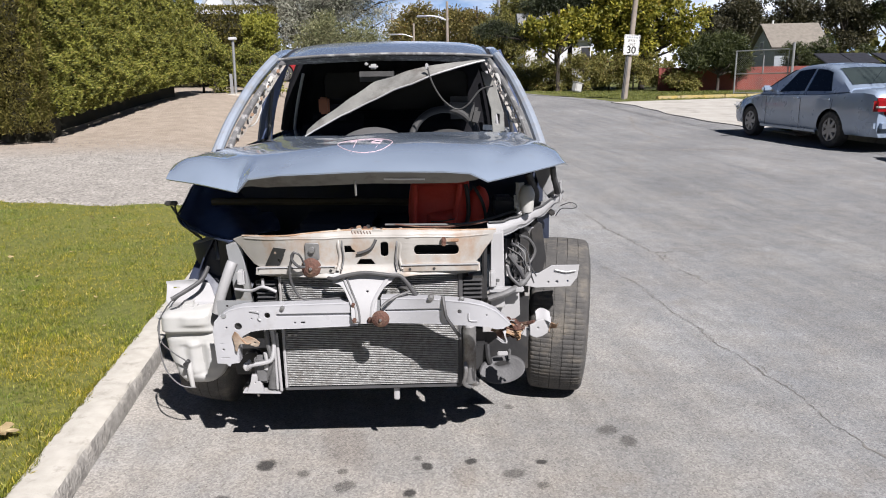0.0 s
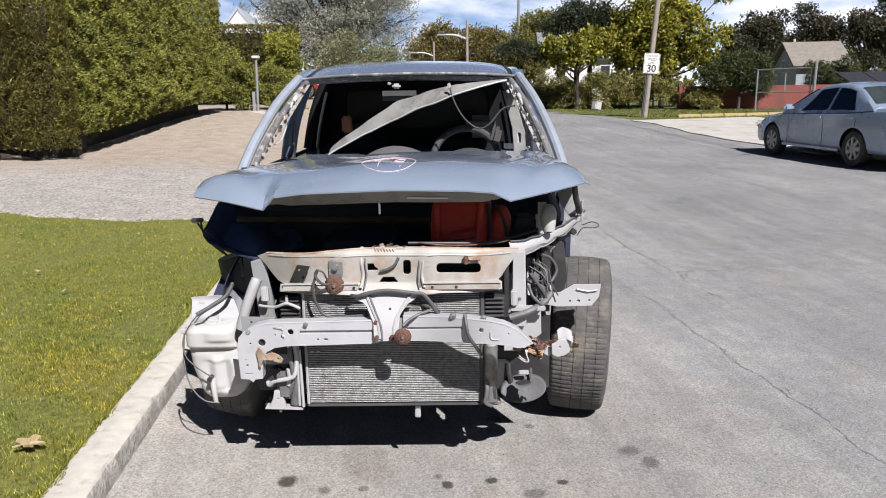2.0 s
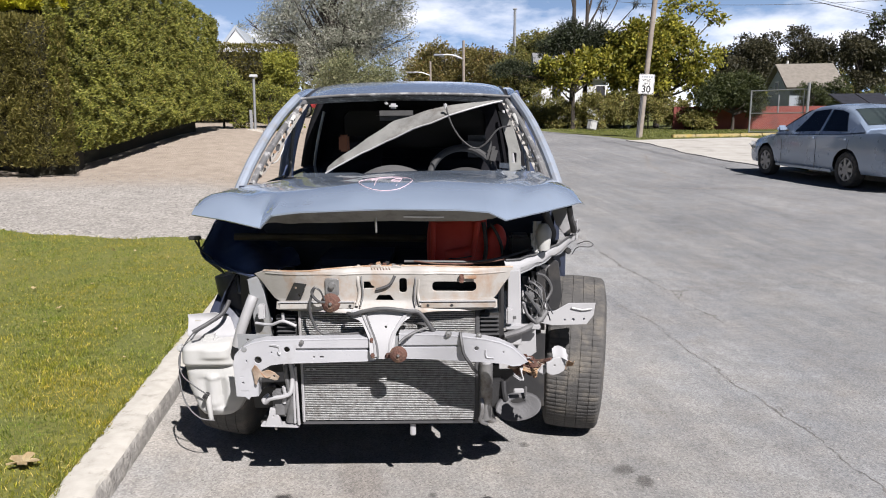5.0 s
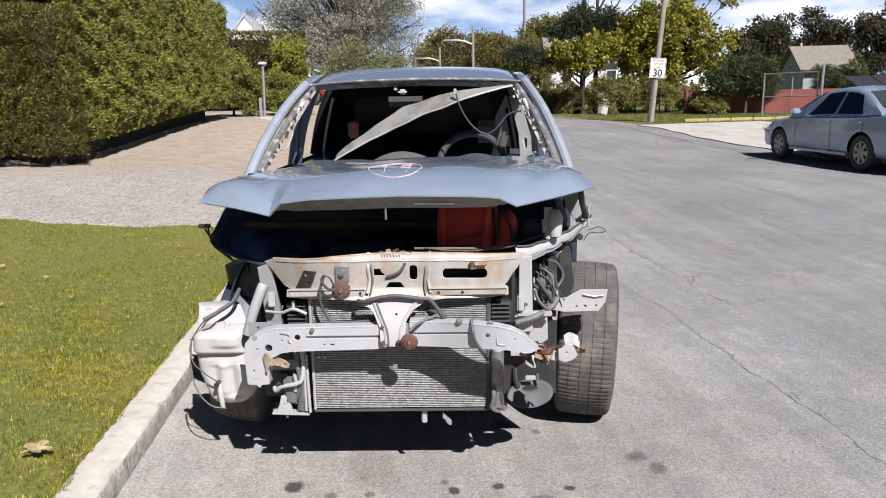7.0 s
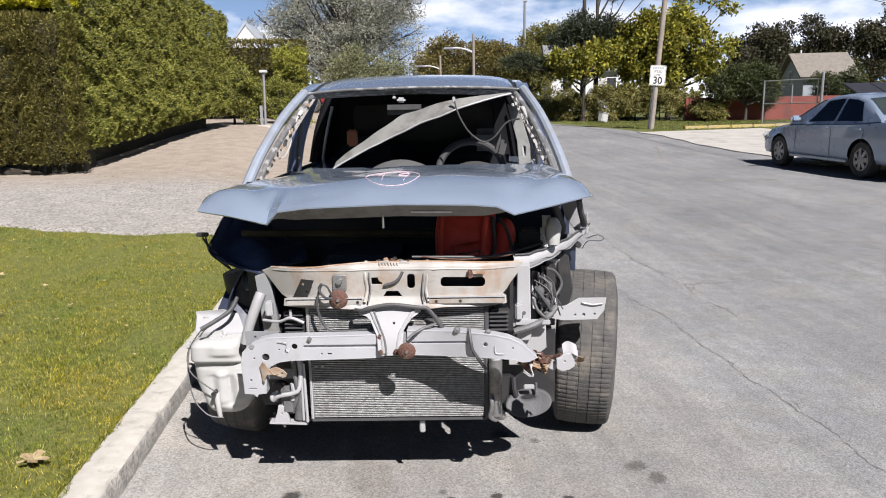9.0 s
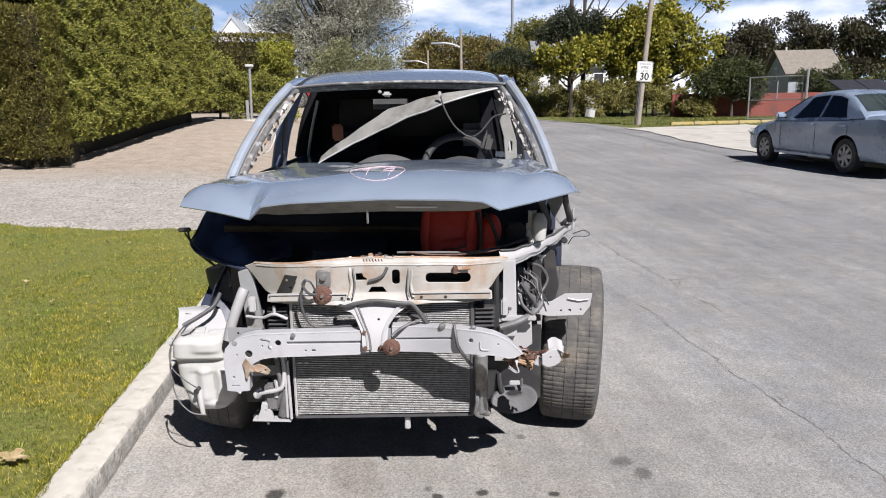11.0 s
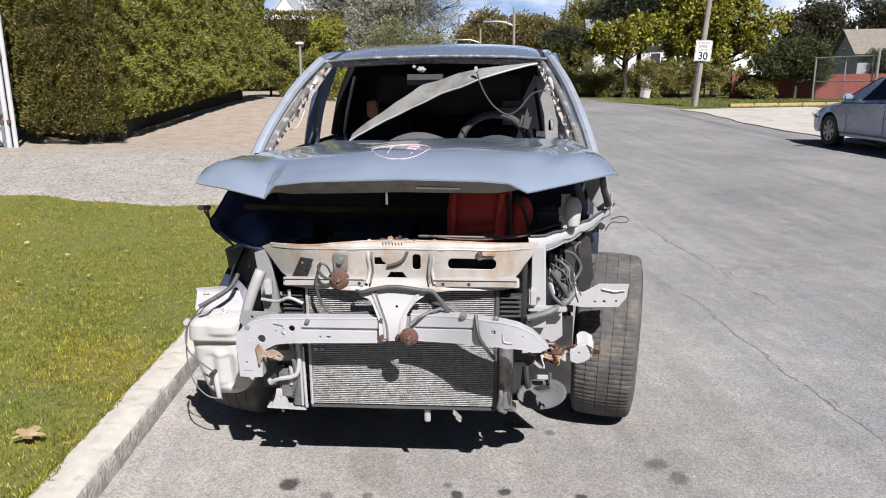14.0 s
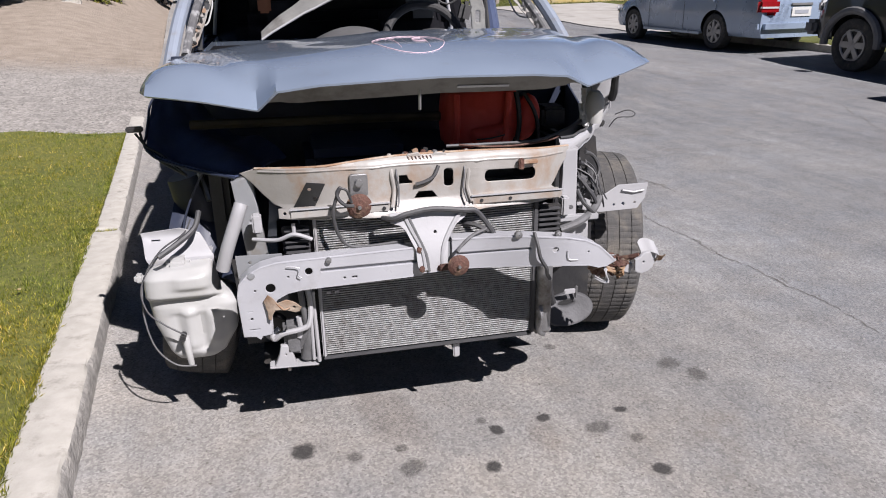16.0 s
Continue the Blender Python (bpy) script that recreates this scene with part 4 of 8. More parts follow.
def wall_points(p0, p1, z0, z1f, n, rg, out):
    """Random points on an upright face from p0 to p1, with its outward normal."""
    ex = 0.18 / math.dist(p0, p1)
    t = rg.uniform(-ex, 1 + ex, n)
    h = rg.uniform(0, 1, n)
    P, N = [], []
    for a, b in zip(t, h):
        x, y = p0[0] + (p1[0] - p0[0]) * a, p0[1] + (p1[1] - p0[1]) * a
        zb = z0(x, y)
        top = z1f(a)
        z = zb + (top - zb) * b
        o = 0.05 * noise.noise((x * 1.1, y * 1.1, z * 1.1)) + 0.11 * noise.noise((x * 3.4, y * 3.4, z * 2.6)) + 0.11 * noise.noise((x * 7, y * 7, z * 5)) + 0.08 * noise.noise((x * 15, y * 15, z * 13)) - 0.14 * (1 - step(0.0, 0.10, b)) - 0.12 * step(0.95, 1.0, b) - 0.10 * rg.random() ** 2
        P.append((x + out[0] * o, y + out[1] * o, z))
        N.append((out[0] * 0.8 - out[1] * 0.25, out[1] * 0.8 + out[0] * 0.25, 0.55))
    return P, N


def hedge(name, corners, tops, depth, mat_name, density, size, label, lift=0.22, aspect=0.42):
    """A clipped hedge along corners (front faces), thick by depth away from the viewer's side."""
    rg = np.random.default_rng(len(name) + int(tops[0] * 10))
    h = thing(name, Matrix(), label, "hedge")
    P, N = [], []
    cv, cf = [], []
    for a, b, t0, t1 in zip(corners, corners[1:], tops, tops[1:]):
        L = math.dist(a, b)
        d = ((b[0] - a[0]) / L, (b[1] - a[1]) / L)
        out = (d[1], -d[0])
        zf = lambda q, t0=t0, t1=t1: t0 + (t1 - t0) * q
        n = int(L * (max(t0, t1) - 0.5) * density)
        p, nn = wall_points(a, b, lambda x, y: land_z(x, y) + lift, zf, n, rg, out)
        P += p
        N += nn
        # crown of the hedge
        n = int(L * depth * density * 0.12)
        for q, w in zip(rg.uniform(0, 1, n), rg.uniform(0, 1, n)):
            x, y = a[0] + (b[0] - a[0]) * q - out[0] * w * depth, a[1] + (b[1] - a[1]) * q - out[1] * w * depth
            P.append((x, y, zf(q) - 0.10 * (1 - step(0, 0.15, w)) + 0.13 * noise.noise((x * 1.3, y * 1.3, 4))))
            N.append((0.1, -0.1, 1.0))
    # one near-black prism inset behind the leaf skin, for the hedge's inner shade
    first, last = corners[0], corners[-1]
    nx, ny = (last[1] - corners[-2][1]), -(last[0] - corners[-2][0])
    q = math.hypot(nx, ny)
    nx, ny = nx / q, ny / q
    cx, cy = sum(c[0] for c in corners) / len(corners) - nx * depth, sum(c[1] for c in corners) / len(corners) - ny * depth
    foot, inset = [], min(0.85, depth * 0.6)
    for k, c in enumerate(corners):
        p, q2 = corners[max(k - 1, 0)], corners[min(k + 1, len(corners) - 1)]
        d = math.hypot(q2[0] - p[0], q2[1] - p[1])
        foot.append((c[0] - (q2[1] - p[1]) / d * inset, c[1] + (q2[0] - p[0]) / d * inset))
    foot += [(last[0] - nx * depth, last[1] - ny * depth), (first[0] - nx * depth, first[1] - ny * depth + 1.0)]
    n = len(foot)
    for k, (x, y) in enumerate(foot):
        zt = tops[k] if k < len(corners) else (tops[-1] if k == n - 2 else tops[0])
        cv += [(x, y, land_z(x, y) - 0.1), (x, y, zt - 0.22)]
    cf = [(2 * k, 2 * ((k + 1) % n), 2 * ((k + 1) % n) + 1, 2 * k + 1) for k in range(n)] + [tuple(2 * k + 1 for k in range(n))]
    raw("core", cv, cf, "inner_shade", h)
    leaves("foliage", P, N, size, mat_name, h, "", 3, aspect, 0.05)
    return h


hedge("hedge", [(-5.92, 12.32), (-5.66, 13.9), (-5.10, 17.6), (-4.60, 20.5), (-4.75, 21.2)], [4.75, 4.8, 4.85, 4.38, 4.0], 1.2, "leaf_hedge", 5100, 0.063, "tall clipped green conifer hedge beside the driveway", 0.42, 0.30)
# Browner leaves, darkened as well for the shade on this turned end
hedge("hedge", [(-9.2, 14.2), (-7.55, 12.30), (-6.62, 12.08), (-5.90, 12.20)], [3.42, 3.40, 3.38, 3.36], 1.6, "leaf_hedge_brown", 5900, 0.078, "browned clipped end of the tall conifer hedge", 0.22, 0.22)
hedge("hedge", [(-9.0, 14.1), (-6.72, 12.32), (-5.92, 12.50)], [4.3, 4.3, 4.2], 0.5, "leaf_yellow", 2600, 0.055, "fresh yellow-green growth on top of the conifer hedge", 3.18)
hedge("hedge", [(-9.5, 27.0), (-2.9, 27.2)], [4.25, 4.2], 1.5, "leaf_hedge_brown", 1100, 0.11, "dull green clipped hedge behind the driveway", 0.1)


def tree(name, x, y, height, crown_z, blobs, mat_name, n, size, trunk, label, category="tree", seed=1, lean=(0, 0), bare=0, aspect=0.6):
    """A trunk with tapering limbs and a crown of many leaves in clumps: blobs of (dx, dy, dz, radius)."""
    rg = np.random.default_rng(seed)
    base = land_z(x, y) - 0.05
    t = thing(name, Matrix.Translation((x, y, base)), label, category)
    bm = bmesh.new()
    top = Vector((lean[0], lean[1], height * 0.8))
    mid = Vector((lean[0] * 0.4 + 0.1 * trunk, lean[1] * 0.4, height * 0.4))
    if trunk:
        add_tube(bm, [(0, 0, 0), (0.02, 0, 0.3), mid, top], trunk, 9, trunk * 0.25, True, 4)
        for dx, dy, dz, r in blobs:
            s = Vector((lean[0] * 0.5, lean[1] * 0.5, min(height * 0.75, max(height * 0.22, dz * 0.62))))
            e = Vector((dx, dy, dz))
            m2 = (s + e) / 2 + Vector((rg.normal(0, 0.15), rg.normal(0, 0.15), -0.06 * (e - s).length))
            add_tube(bm, [s, m2, e], trunk * 0.38, 6, trunk * 0.06, True, 3)
            for q in range(3 + bare):
                o = Vector(rg.normal(0, 1, 3)).normalized() * r * 0.9
                add_tube(bm, [e * 0.8 + m2 * 0.2, e + o * 0.55 + Vector(rg.normal(0, 0.06, 3)), e + o], trunk * 0.10, 4, trunk * 0.02, True, 2)
        part("trunk", bm, "bark", t)
    else:
        bm.free()
    vol = np.array([b[3] ** 2 for b in blobs])
    cnt = (n * vol / vol.sum()).astype(int)
    P, N = [], []
    for (dx, dy, dz, r), c in zip(blobs, cnt):
        k = max(4, int(c / 26))
        cd = rg.normal(0, 1, (k, 3))
        cd /= np.linalg.norm(cd, axis=1)[:, None]
        cr = r * rg.uniform(0.45, 1.08, k) ** 0.7
        for j in range(k):
            ce = np.array([dx, dy, dz]) + cd[j] * cr[j] * np.array([1, 1, 0.85])
            m = max(3, c // k)
            off = rg.normal(0, r * 0.13 + size * 0.5, (m, 3)) * np.array([1, 1, 0.7])
            P.append(ce + off)
            N.append(np.tile(cd[j] * 0.6 + np.array([0, 0, 0.2]), (m, 1)) + off * 0.5)
    leaves("crown", np.concatenate(P), np.concatenate(N), size, mat_name, t, "", seed, aspect, 0.3)
    return t


def ring_blobs(rx, ry, zc, rz, n, r, seed):
    rg = random.Random(seed)
    out = []
    for k in range(n):
        a, e = rg.uniform(0, 2 * math.pi), math.asin(rg.uniform(-0.8, 1))
        s = rg.uniform(0.45, 0.95)
        out.append((rx * s * math.cos(a) * math.cos(e), ry * s * math.sin(a) * math.cos(e), zc + rz * s * math.sin(e), r * rg.uniform(0.7, 1.2)))
    return out


tree("silver_tree", -1.7, 37, 10.5, 5.5, ring_blobs(4.3, 2.6, 5.9, 4.3, 92, 1.12, 3) + [(-3.6, 0, 4.6, 0.8), (-4.3, 0.3, 5.6, 0.6), (3.3, 0, 3.6, 1.0), (3.5, 0, 4.8, 1.0), (3.2, 0, 6.2, 1.1), (2.6, -0.4, 4.4, 1.1), (0.6, -1, 3.6, 1.1), (-1.2, -1, 3.9, 1.1)], "leaf_silver", 100000, 0.108, 0.28, "large silver-leaved tree beyond the hedge", seed=4, aspect=0.42)
tree("grey_shrub", -0.5, 33.5, 3.6, 2.0, ring_blobs(2.5, 1.4, 2.0, 2.0, 34, 0.62, 6), "leaf_grey_green", 30000, 0.10, 0.1, "bushy grey-green shrub beneath the silver tree", "shrub", 6, aspect=0.45)
for x, y, h in ((-4.40, 22.0, 2.0), (-4.85, 22.6, 2.3), (-4.15, 22.5, 1.6), (-3.45, 23.2, 1.9), (-3.05, 23.6, 1.6)):
    tree("shrub", x, y, h, 1, ring_blobs(0.36, 0.42, h * 0.5, h * 0.52, 18, 0.24, int(h * 10)), "leaf_hedge", 8000, 0.055, 0.05, "yellow-green shrub at the end of the hedge", "shrub", int(h * 10))
for x, y, h in ((-2.86, 25.3, 2.75), (-3.2, 25.9, 2.7), (-3.6, 26.2, 2.6)):
    tree("column_shrub", x, y, h, 1, [(rl.uniform(-0.16, 0.16), rl.uniform(-0.2, 0.2), h * (k + 0.5) / 16, 0.26) for k in range(16)], "leaf_bright", 9000, 0.075, 0.05, "tall narrow yellow-green conifer beside the driveway", "shrub", int(x * -10))
# Unseen tree assumed from its shadow; low blobs added to shade the gravel
tree("lawn_tree", -9.3, 7.9, 5.6, 4, [(1.2, 0.9, 4.2, 0.6), (1.6, 1.0, 4.6, 0.5), (1.8, 0.8, 3.8, 0.5), (1.0, 0.2, 2.3, 0.7), (0.5, 0.5, 2.7, 0.7), (0.9, 0.5, 1.7, 0.6)], "leaf_dark", 4300, 0.15, 0.11, "small leafy tree beside the gate, out of view, casting shade on it", seed=33)
tree("broad_tree", 8.7, 84, 10, 6, ring_blobs(3.9, 3.5, 5.2, 3.6, 30, 1.35, 7), "leaf_brown", 26000, 0.24, 0.35, "round brown-tinged tree at the end of the street", seed=8)
tree("broad_tree", 14.3, 79, 10, 6, ring_blobs(3.2, 3, 5.0, 3.5, 26, 1.3, 8), "leaf_brown", 20000, 0.24, 0.35, "dull green-brown tree along the street", seed=9)
tree("broad_tree", 17.9, 70, 10, 6, ring_blobs(3.1, 3, 5.4, 3.3, 26, 1.15, 17), "leaf_olive", 24000, 0.22, 0.3, "round olive-green tree further up the street", seed=17)
tree("broad_tree", 10.2, 46, 6, 3.5, ring_blobs(1.9, 1.6, 3.2, 1.6, 22, 0.6, 9), "leaf_olive", 16000, 0.14, 0.25, "green tree with brownish leaves beside the white house", seed=10)
tree("maple_tree", 15.0, 34, 7, 3.6, ring_blobs(3.3, 2.0, 3.5, 2.0, 64, 0.62, 10) + [(0.6, 0.2, 6.1, 0.45), (1.5, 0.1, 6.3, 0.45), (2.4, 0, 6.0, 0.4), (2.9, 0, 5.6, 0.35), (3.1, 0, 3.7, 0.5)], "leaf_maple", 24000, 0.19, 0.2, "broad-leaved tree with yellow-green leaves", seed=11)
tree("maple_tree", 10.35, 33.4, 5, 2.6, ring_blobs(1.8, 1.2, 3.0, 1.15, 20, 0.42, 12), "leaf_maple", 5200, 0.20, 0.15, "small yellow-green tree with large leaves", seed=12)
tree("pine_tree", 10.75, 35, 12, 8, [(-4.0, 0, 3.0, 0.32), (-3.4, 0.1, 3.15, 0.38), (-2.7, 0, 3.0, 0.42), (-1.9, 0, 2.85, 0.45), (-1.2, 0.2, 3.1, 0.4), (-1.4, 0.2, 4.2, 0.5), (-0.7, 0, 4.4, 0.6), (-0.2, 0, 4.9, 0.65), (0.5, 0, 4.3, 0.8), (1.2, 0, 4.7, 0.7), (1.7, -0.2, 4.3, 0.65), (2.4, -0.2, 4.6, 0.5), (0.3, 0.2, 3.4, 0.5), (1.0, 0.2, 3.6, 0.5), (-0.4, 0, 10.0, 0.8)], "leaf_pine", 34000, 0.17, 0.22, "dark pine with bare lower branches", seed=13, bare=0, aspect=0.22)
tree("pine_tree", 11.75, 36, 12, 8, [(0.9, 0, 6.4, 0.25), (1.9, 0, 7.2, 0.25), (2.8, 0, 6.6, 0.25), (1.2, 0, 8.4, 0.9), (0.2, 0, 9.2, 1.1)], "leaf_pine", 5000, 0.17, 0.2, "slim dark pine with bare branches", seed=14, bare=1, aspect=0.2)
tree("yew_shrub", 17.2, 30.2, 3.0, 2, ring_blobs(1.75, 0.5, 1.75, 0.85, 34, 0.36, 15), "leaf_dark", 24000, 0.17, 0.1, "dark evergreen shrub in front of the red wall", "shrub", 15, aspect=0.2)
for k, (x, y, r, h, mn) in enumerate(((9.3, 35.6, 1.0, 1.3, "leaf_shrub"), (10.4, 34.4, 1.1, 1.5, "leaf_shrub"), (11.6, 33.2, 1.3, 1.9, "leaf_shrub"), (12.9, 33.0, 1.2, 1.9, "leaf_shrub"), (14.0, 32.6, 1.2, 1.9, "leaf_shrub"), (15.2, 32.4, 1.0, 1.8, "leaf_shrub"), (15.5, 30.7, 0.8, 1.1, "leaf_shrub"), (12.2, 34.6, 1.3, 2.0, "leaf_shrub"), (28.6, 41.5, 1.4, 2.9, "leaf_dark"), (29.5, 42.6, 1.5, 3.1, "leaf_dark"), (30.6, 41.3, 1.6, 3.0, "leaf_dark"), (32.6, 41.0, 1.6, 2.8, "leaf_dark"), (8.3, 37.5, 1.0, 1.1, "leaf_shrub"), (5.6, 36, 1.2, 1.2, "leaf_shrub"), (6.6, 33.0, 1.0, 1.1, "leaf_dark"), (-10.35, 11.75, 0.6, 2.2, "leaf_hedge"), (9.4, 44, 1.3, 1.9, "leaf_olive"), (11.2, 44.5, 1.5, 1.9, "leaf_olive"), (13.0, 44, 1.4, 1.9, "leaf_olive"))):
    tree("shrub", x, y, h, h * 0.5, ring_blobs(r, r * 0.8, h * 0.5, h * 0.5, 12, 0.36, 20 + k), mn, 7000, 0.085, 0.05, "overgrown dry green and brown shrub at the roadside", "shrub", 20 + k)
for k, (x, y, r, h, mn) in enumerate(((33.6, 62, 1.8, 6.6, "leaf_umber"), (36.6, 63, 2.6, 8.4, "leaf_umber"), (41.6, 64, 3.1, 9.2, "leaf_umber"), (45.5, 61, 2.6, 8.2, "leaf_umber"), (49.5, 60, 3.4, 13.5, "leaf_dark"), (56, 62, 6, 13.5, "leaf_dark"))):
    tree("dark_tree", x, y, h, h * 0.6, ring_blobs(r, r * 0.7, h * 0.60, h * 0.34, 24, r * 0.3, 40 + k), mn, 13000, 0.23, 0.3, "dark dull-green tree behind the house", "tree", 40 + k)
# woods that close the view, with unseen ones behind to block low sky light
rg = np.random.default_rng(77)
P = []
for k in range(760):
    a = rg.uniform(-math.pi, math.pi)
    # behind the camera: nearer, taller clumps, added only to darken shadows
    back = abs(a) > 2.0
    R_ = rg.uniform(38, 70) if back else rg.uniform(95, 190)
    x, y = 4 + R_ * math.sin(a), 6 + R_ * math.cos(a)
    if -40 < y < 12 and abs(x) < 30:
        continue
    r = rg.uniform(2.2, 4.0)
    c = np.array([x, y, land_z(x, y) + rg.uniform(1.0, 9.0 if back else 4.6)])
    q = rg.normal(0, 1, (70, 3))
    P.append(c + q / np.linalg.norm(q, axis=1)[:, None] * r * rg.uniform(0.7, 1.05, (70, 1)))
P = np.concatenate(P)
woods = leaves("woods_and_screen", P, np.tile([[0, -0.4, 0.5]], (len(P), 1)), 1.1, "leaf_olive", None, "", 5, 0.8, 0.2)
tagged(woods, "distant green and brown woods, plus unseen ones that block low sky light", "woods", kind="stuff")
# ---- left side: gate, sign, post, roof ----


def gate():
    a, b = Vector((-9.95, 12.32, 0)), Vector((-7.95, 12.0, 0))
    d = (b - a).normalized()
    ang = math.atan2(d.y, d.x)
    z = land_z(-8.9, 12.15) - 0.02
    g = thing("gate", Matrix.Translation((a.x, a.y, z)) @ Matrix.Rotation(ang, 4, 'Z'), "weathered grey corrugated steel gate with a white notice board", "gate")
    W_, H = (b - a).length, 3.1

    def corr(u, v):
        x = u * W_
        return (x, 0.022 * math.sin(x * 2 * math.pi / 0.13), 0.05 + v * (H - 0.05))
    part("panel", sheet(corr, 120, 1, 0.003), "corrugated", g, angle=80)
    part("frame_rail", box((W_ / 2, -0.045, 1.64), (W_, 0.04, 0.05), 0.004), "galv", g)
    part("frame_rail", box((W_ / 2, 0.06, 0.25), (W_, 0.05, 0.05), 0.004), "galv", g)
    part("frame_stile", box((W_ + 0.02, 0, H / 2), (0.06, 0.07, H), 0.006), "galv", g)
    part("frame_stile", box((-0.03, 0, H / 2), (0.06, 0.07, H), 0.006), "galv", g)
    nb = part("notice_board", box((W_ * 0.5, -0.06, 2.06), (W_ * 0.94, 0.02, 0.74), 0.004), "sign_white", g, "white painted board with faded lettering")
    for zz, x0, x1 in ((2.33, 0.08, 0.93), (1.97, 0.24, 0.74), (1.86, 0.26, 0.76)):
        x = x0
        while x < x1 - 0.03:
            w = 0.03 + 0.05 * random.random()
            w = min(w, x1 - x)
            part("lettering_bar", box(((x + w / 2) * W_, -0.072, zz), (w * W_, 0.004, 0.09 if zz > 1.9 else 0.045)), "bar_grey", nb)
            x += w + 0.012
    cu = bpy.data.curves.new("t", 'FONT')
    cu.body, cu.size, cu.align_x, cu.extrude = "AUTO WRECKERS", 0.2, 'CENTER', 0.0015
    ob = bpy.data.objects.new("t", cu)
    me = bpy.data.meshes.new_from_object(ob)
    bpy.data.objects.remove(ob)
    for v in me.vertices:
        v.co = (v.co.x * 1.05, -0.0725 - v.co.z, v.co.y)
    part("lettering", me, "bar_grey", nb, m=Matrix.Translation((W_ * 0.5, 0, 2.1)))
    for dx, r in ((0.10, 0.05), (0.24, 0.045)):
        p = thing("gate_post", Matrix.Translation((b.x + d.x * dx, b.y + d.y * dx, z)), "grey steel gate post beside the hedge", "post", "gate posts")
        part("pipe", tube([(0, 0, -0.2), (0, 0, 3.3)], r, 12), "post_white", p)
        for zz in (0.5, 1.7, 2.6):
            part("hinge", box((-0.05, -0.02, zz), (0.10, 0.05, 0.07), 0.006), "rust", p)


gate()


def metal_post():
    x, y = -3.62, 21.3
    p = thing("metal_post", Matrix.Translation((x, y, land_z(x, y) - 0.05)), "pale steel post with a cap at the hedge's end", "post")
    part("pipe", tube([(0, 0, 0), (0.03, 0, 1.72)], 0.042, 12), "galv", p)
    part("cap", box((0.03, 0, 1.76), (0.24, 0.2, 0.09), 0.015), "post_white", p)
    part("bracket", box((-0.11, 0, 0.35), (0.09, 0.06, 0.7), 0.01), "galv", p)
    part("base", box((0, 0, 0.03), (0.5, 0.3, 0.12), 0.02), "concrete", p)


metal_post()


def house(name, x, y, w, d, h, ridge, wallm, label, turn=0, windows=(), chimney=None, skylights=(), roofm="shingle", eave=0.35):
    """A gabled house, ridge along its own x; windows are (face, x, z, w, h)."""
    t = thing(name, Matrix.Translation((x, y, land_z(x, y))) @ Matrix.Rotation(turn, 4, 'Z'), label, "house")
    bm = bmesh.new()
    v = [bm.verts.new(p) for p in ((0, 0, -0.3), (w, 0, -0.3), (w, d, -0.3), (0, d, -0.3), (0, 0, h), (w, 0, h), (w, d, h), (0, d, h), (0, d / 2, ridge - 0.06), (w, d / 2, ridge - 0.06))]
    for f in ((0, 1, 5, 4), (1, 2, 6, 9, 5), (2, 3, 7, 6), (3, 0, 4, 8, 7), (0, 3, 2, 1), (4, 5, 9, 8), (6, 7, 8, 9)):
        bm.faces.new([v[i] for i in f])
    part("wall", bm, wallm, t)
    roof = None
    for s in (0, 1):
        bm = bmesh.new()
        e = eave
        sl = (ridge - h) / (d / 2)
        y0 = -e if s == 0 else d + e
        pts = [(-e, y0, h - e * sl), (w + e, y0, h - e * sl), (w + e, d / 2, ridge), (-e, d / 2, ridge)]
        q = [bm.verts.new(p) for p in pts]
        bm.faces.new(q)
        bmesh.ops.recalc_face_normals(bm, faces=bm.faces)
        bmesh.ops.solidify(bm, geom=list(bm.faces), thickness=0.12)
        roof = part("roof", bm, roofm, t)
        if s == 0:
            for (sx, sz, sw, sh) in skylights:
                yy = (sz - h) / sl
                part("skylight", box((sx, yy, sz + 0.06), (sw, sh, 0.08), 0.01, Matrix.Rotation(math.atan(sl), 4, 'X')), "lid", roof)
    for face, wx, wz, ww, wh in windows:
        c = (wx, -0.01, wz) if face == "s" else (-0.01, wx, wz)
        s = (ww, 0.08, wh) if face == "s" else (0.08, ww, wh)
        fr = part("window", box(c, s, 0.01), "sign_white", t)
        c2 = (wx, -0.045, wz) if face == "s" else (-0.045, wx, wz)
        s2 = (ww - 0.16, 0.03, wh - 0.16) if face == "s" else (0.03, ww - 0.16, wh - 0.16)
        part("pane", box(c2, s2), "lid", fr)
    if chimney:
        part("chimney", tube([(chimney[0], chimney[1], ridge - 0.2), (chimney[0], chimney[1], ridge + 0.32)], 0.07, 10), "sign_white", t)
    return t


house("house", 28.75, 44.5, 3.15, 5.0, 2.35, 3.85, "siding", "pale grey house with a brown shingle roof", radians(-14), (("w", 2.8, 2.3, 0.8, 0.9),), (0.5, 2.6), ((1.3, 3.3, 0.6, 0.6), (2.5, 3.35, 0.5, 0.6)))
house("house", 12.7, 50, 4.8, 6, 3.1, 5.0, "white_siding", "white clapboard house behind the trees", radians(-8), (("s", 1.2, 2.0, 0.8, 1.1), ("s", 4.4, 2.0, 0.8, 1.1)), roofm="galv")
house("house", -5.0, 34, 5.0, 2.2, 2.9, 4.3, "white_siding", "pale building with a steep gable behind the hedge", radians(90), roofm="siding", eave=0.04)

# ---- right side: wall, gate panel, containers, pole, lamps ----
red = thing("wall_red", Matrix(), "low red painted boundary wall", "wall", kind="structure")
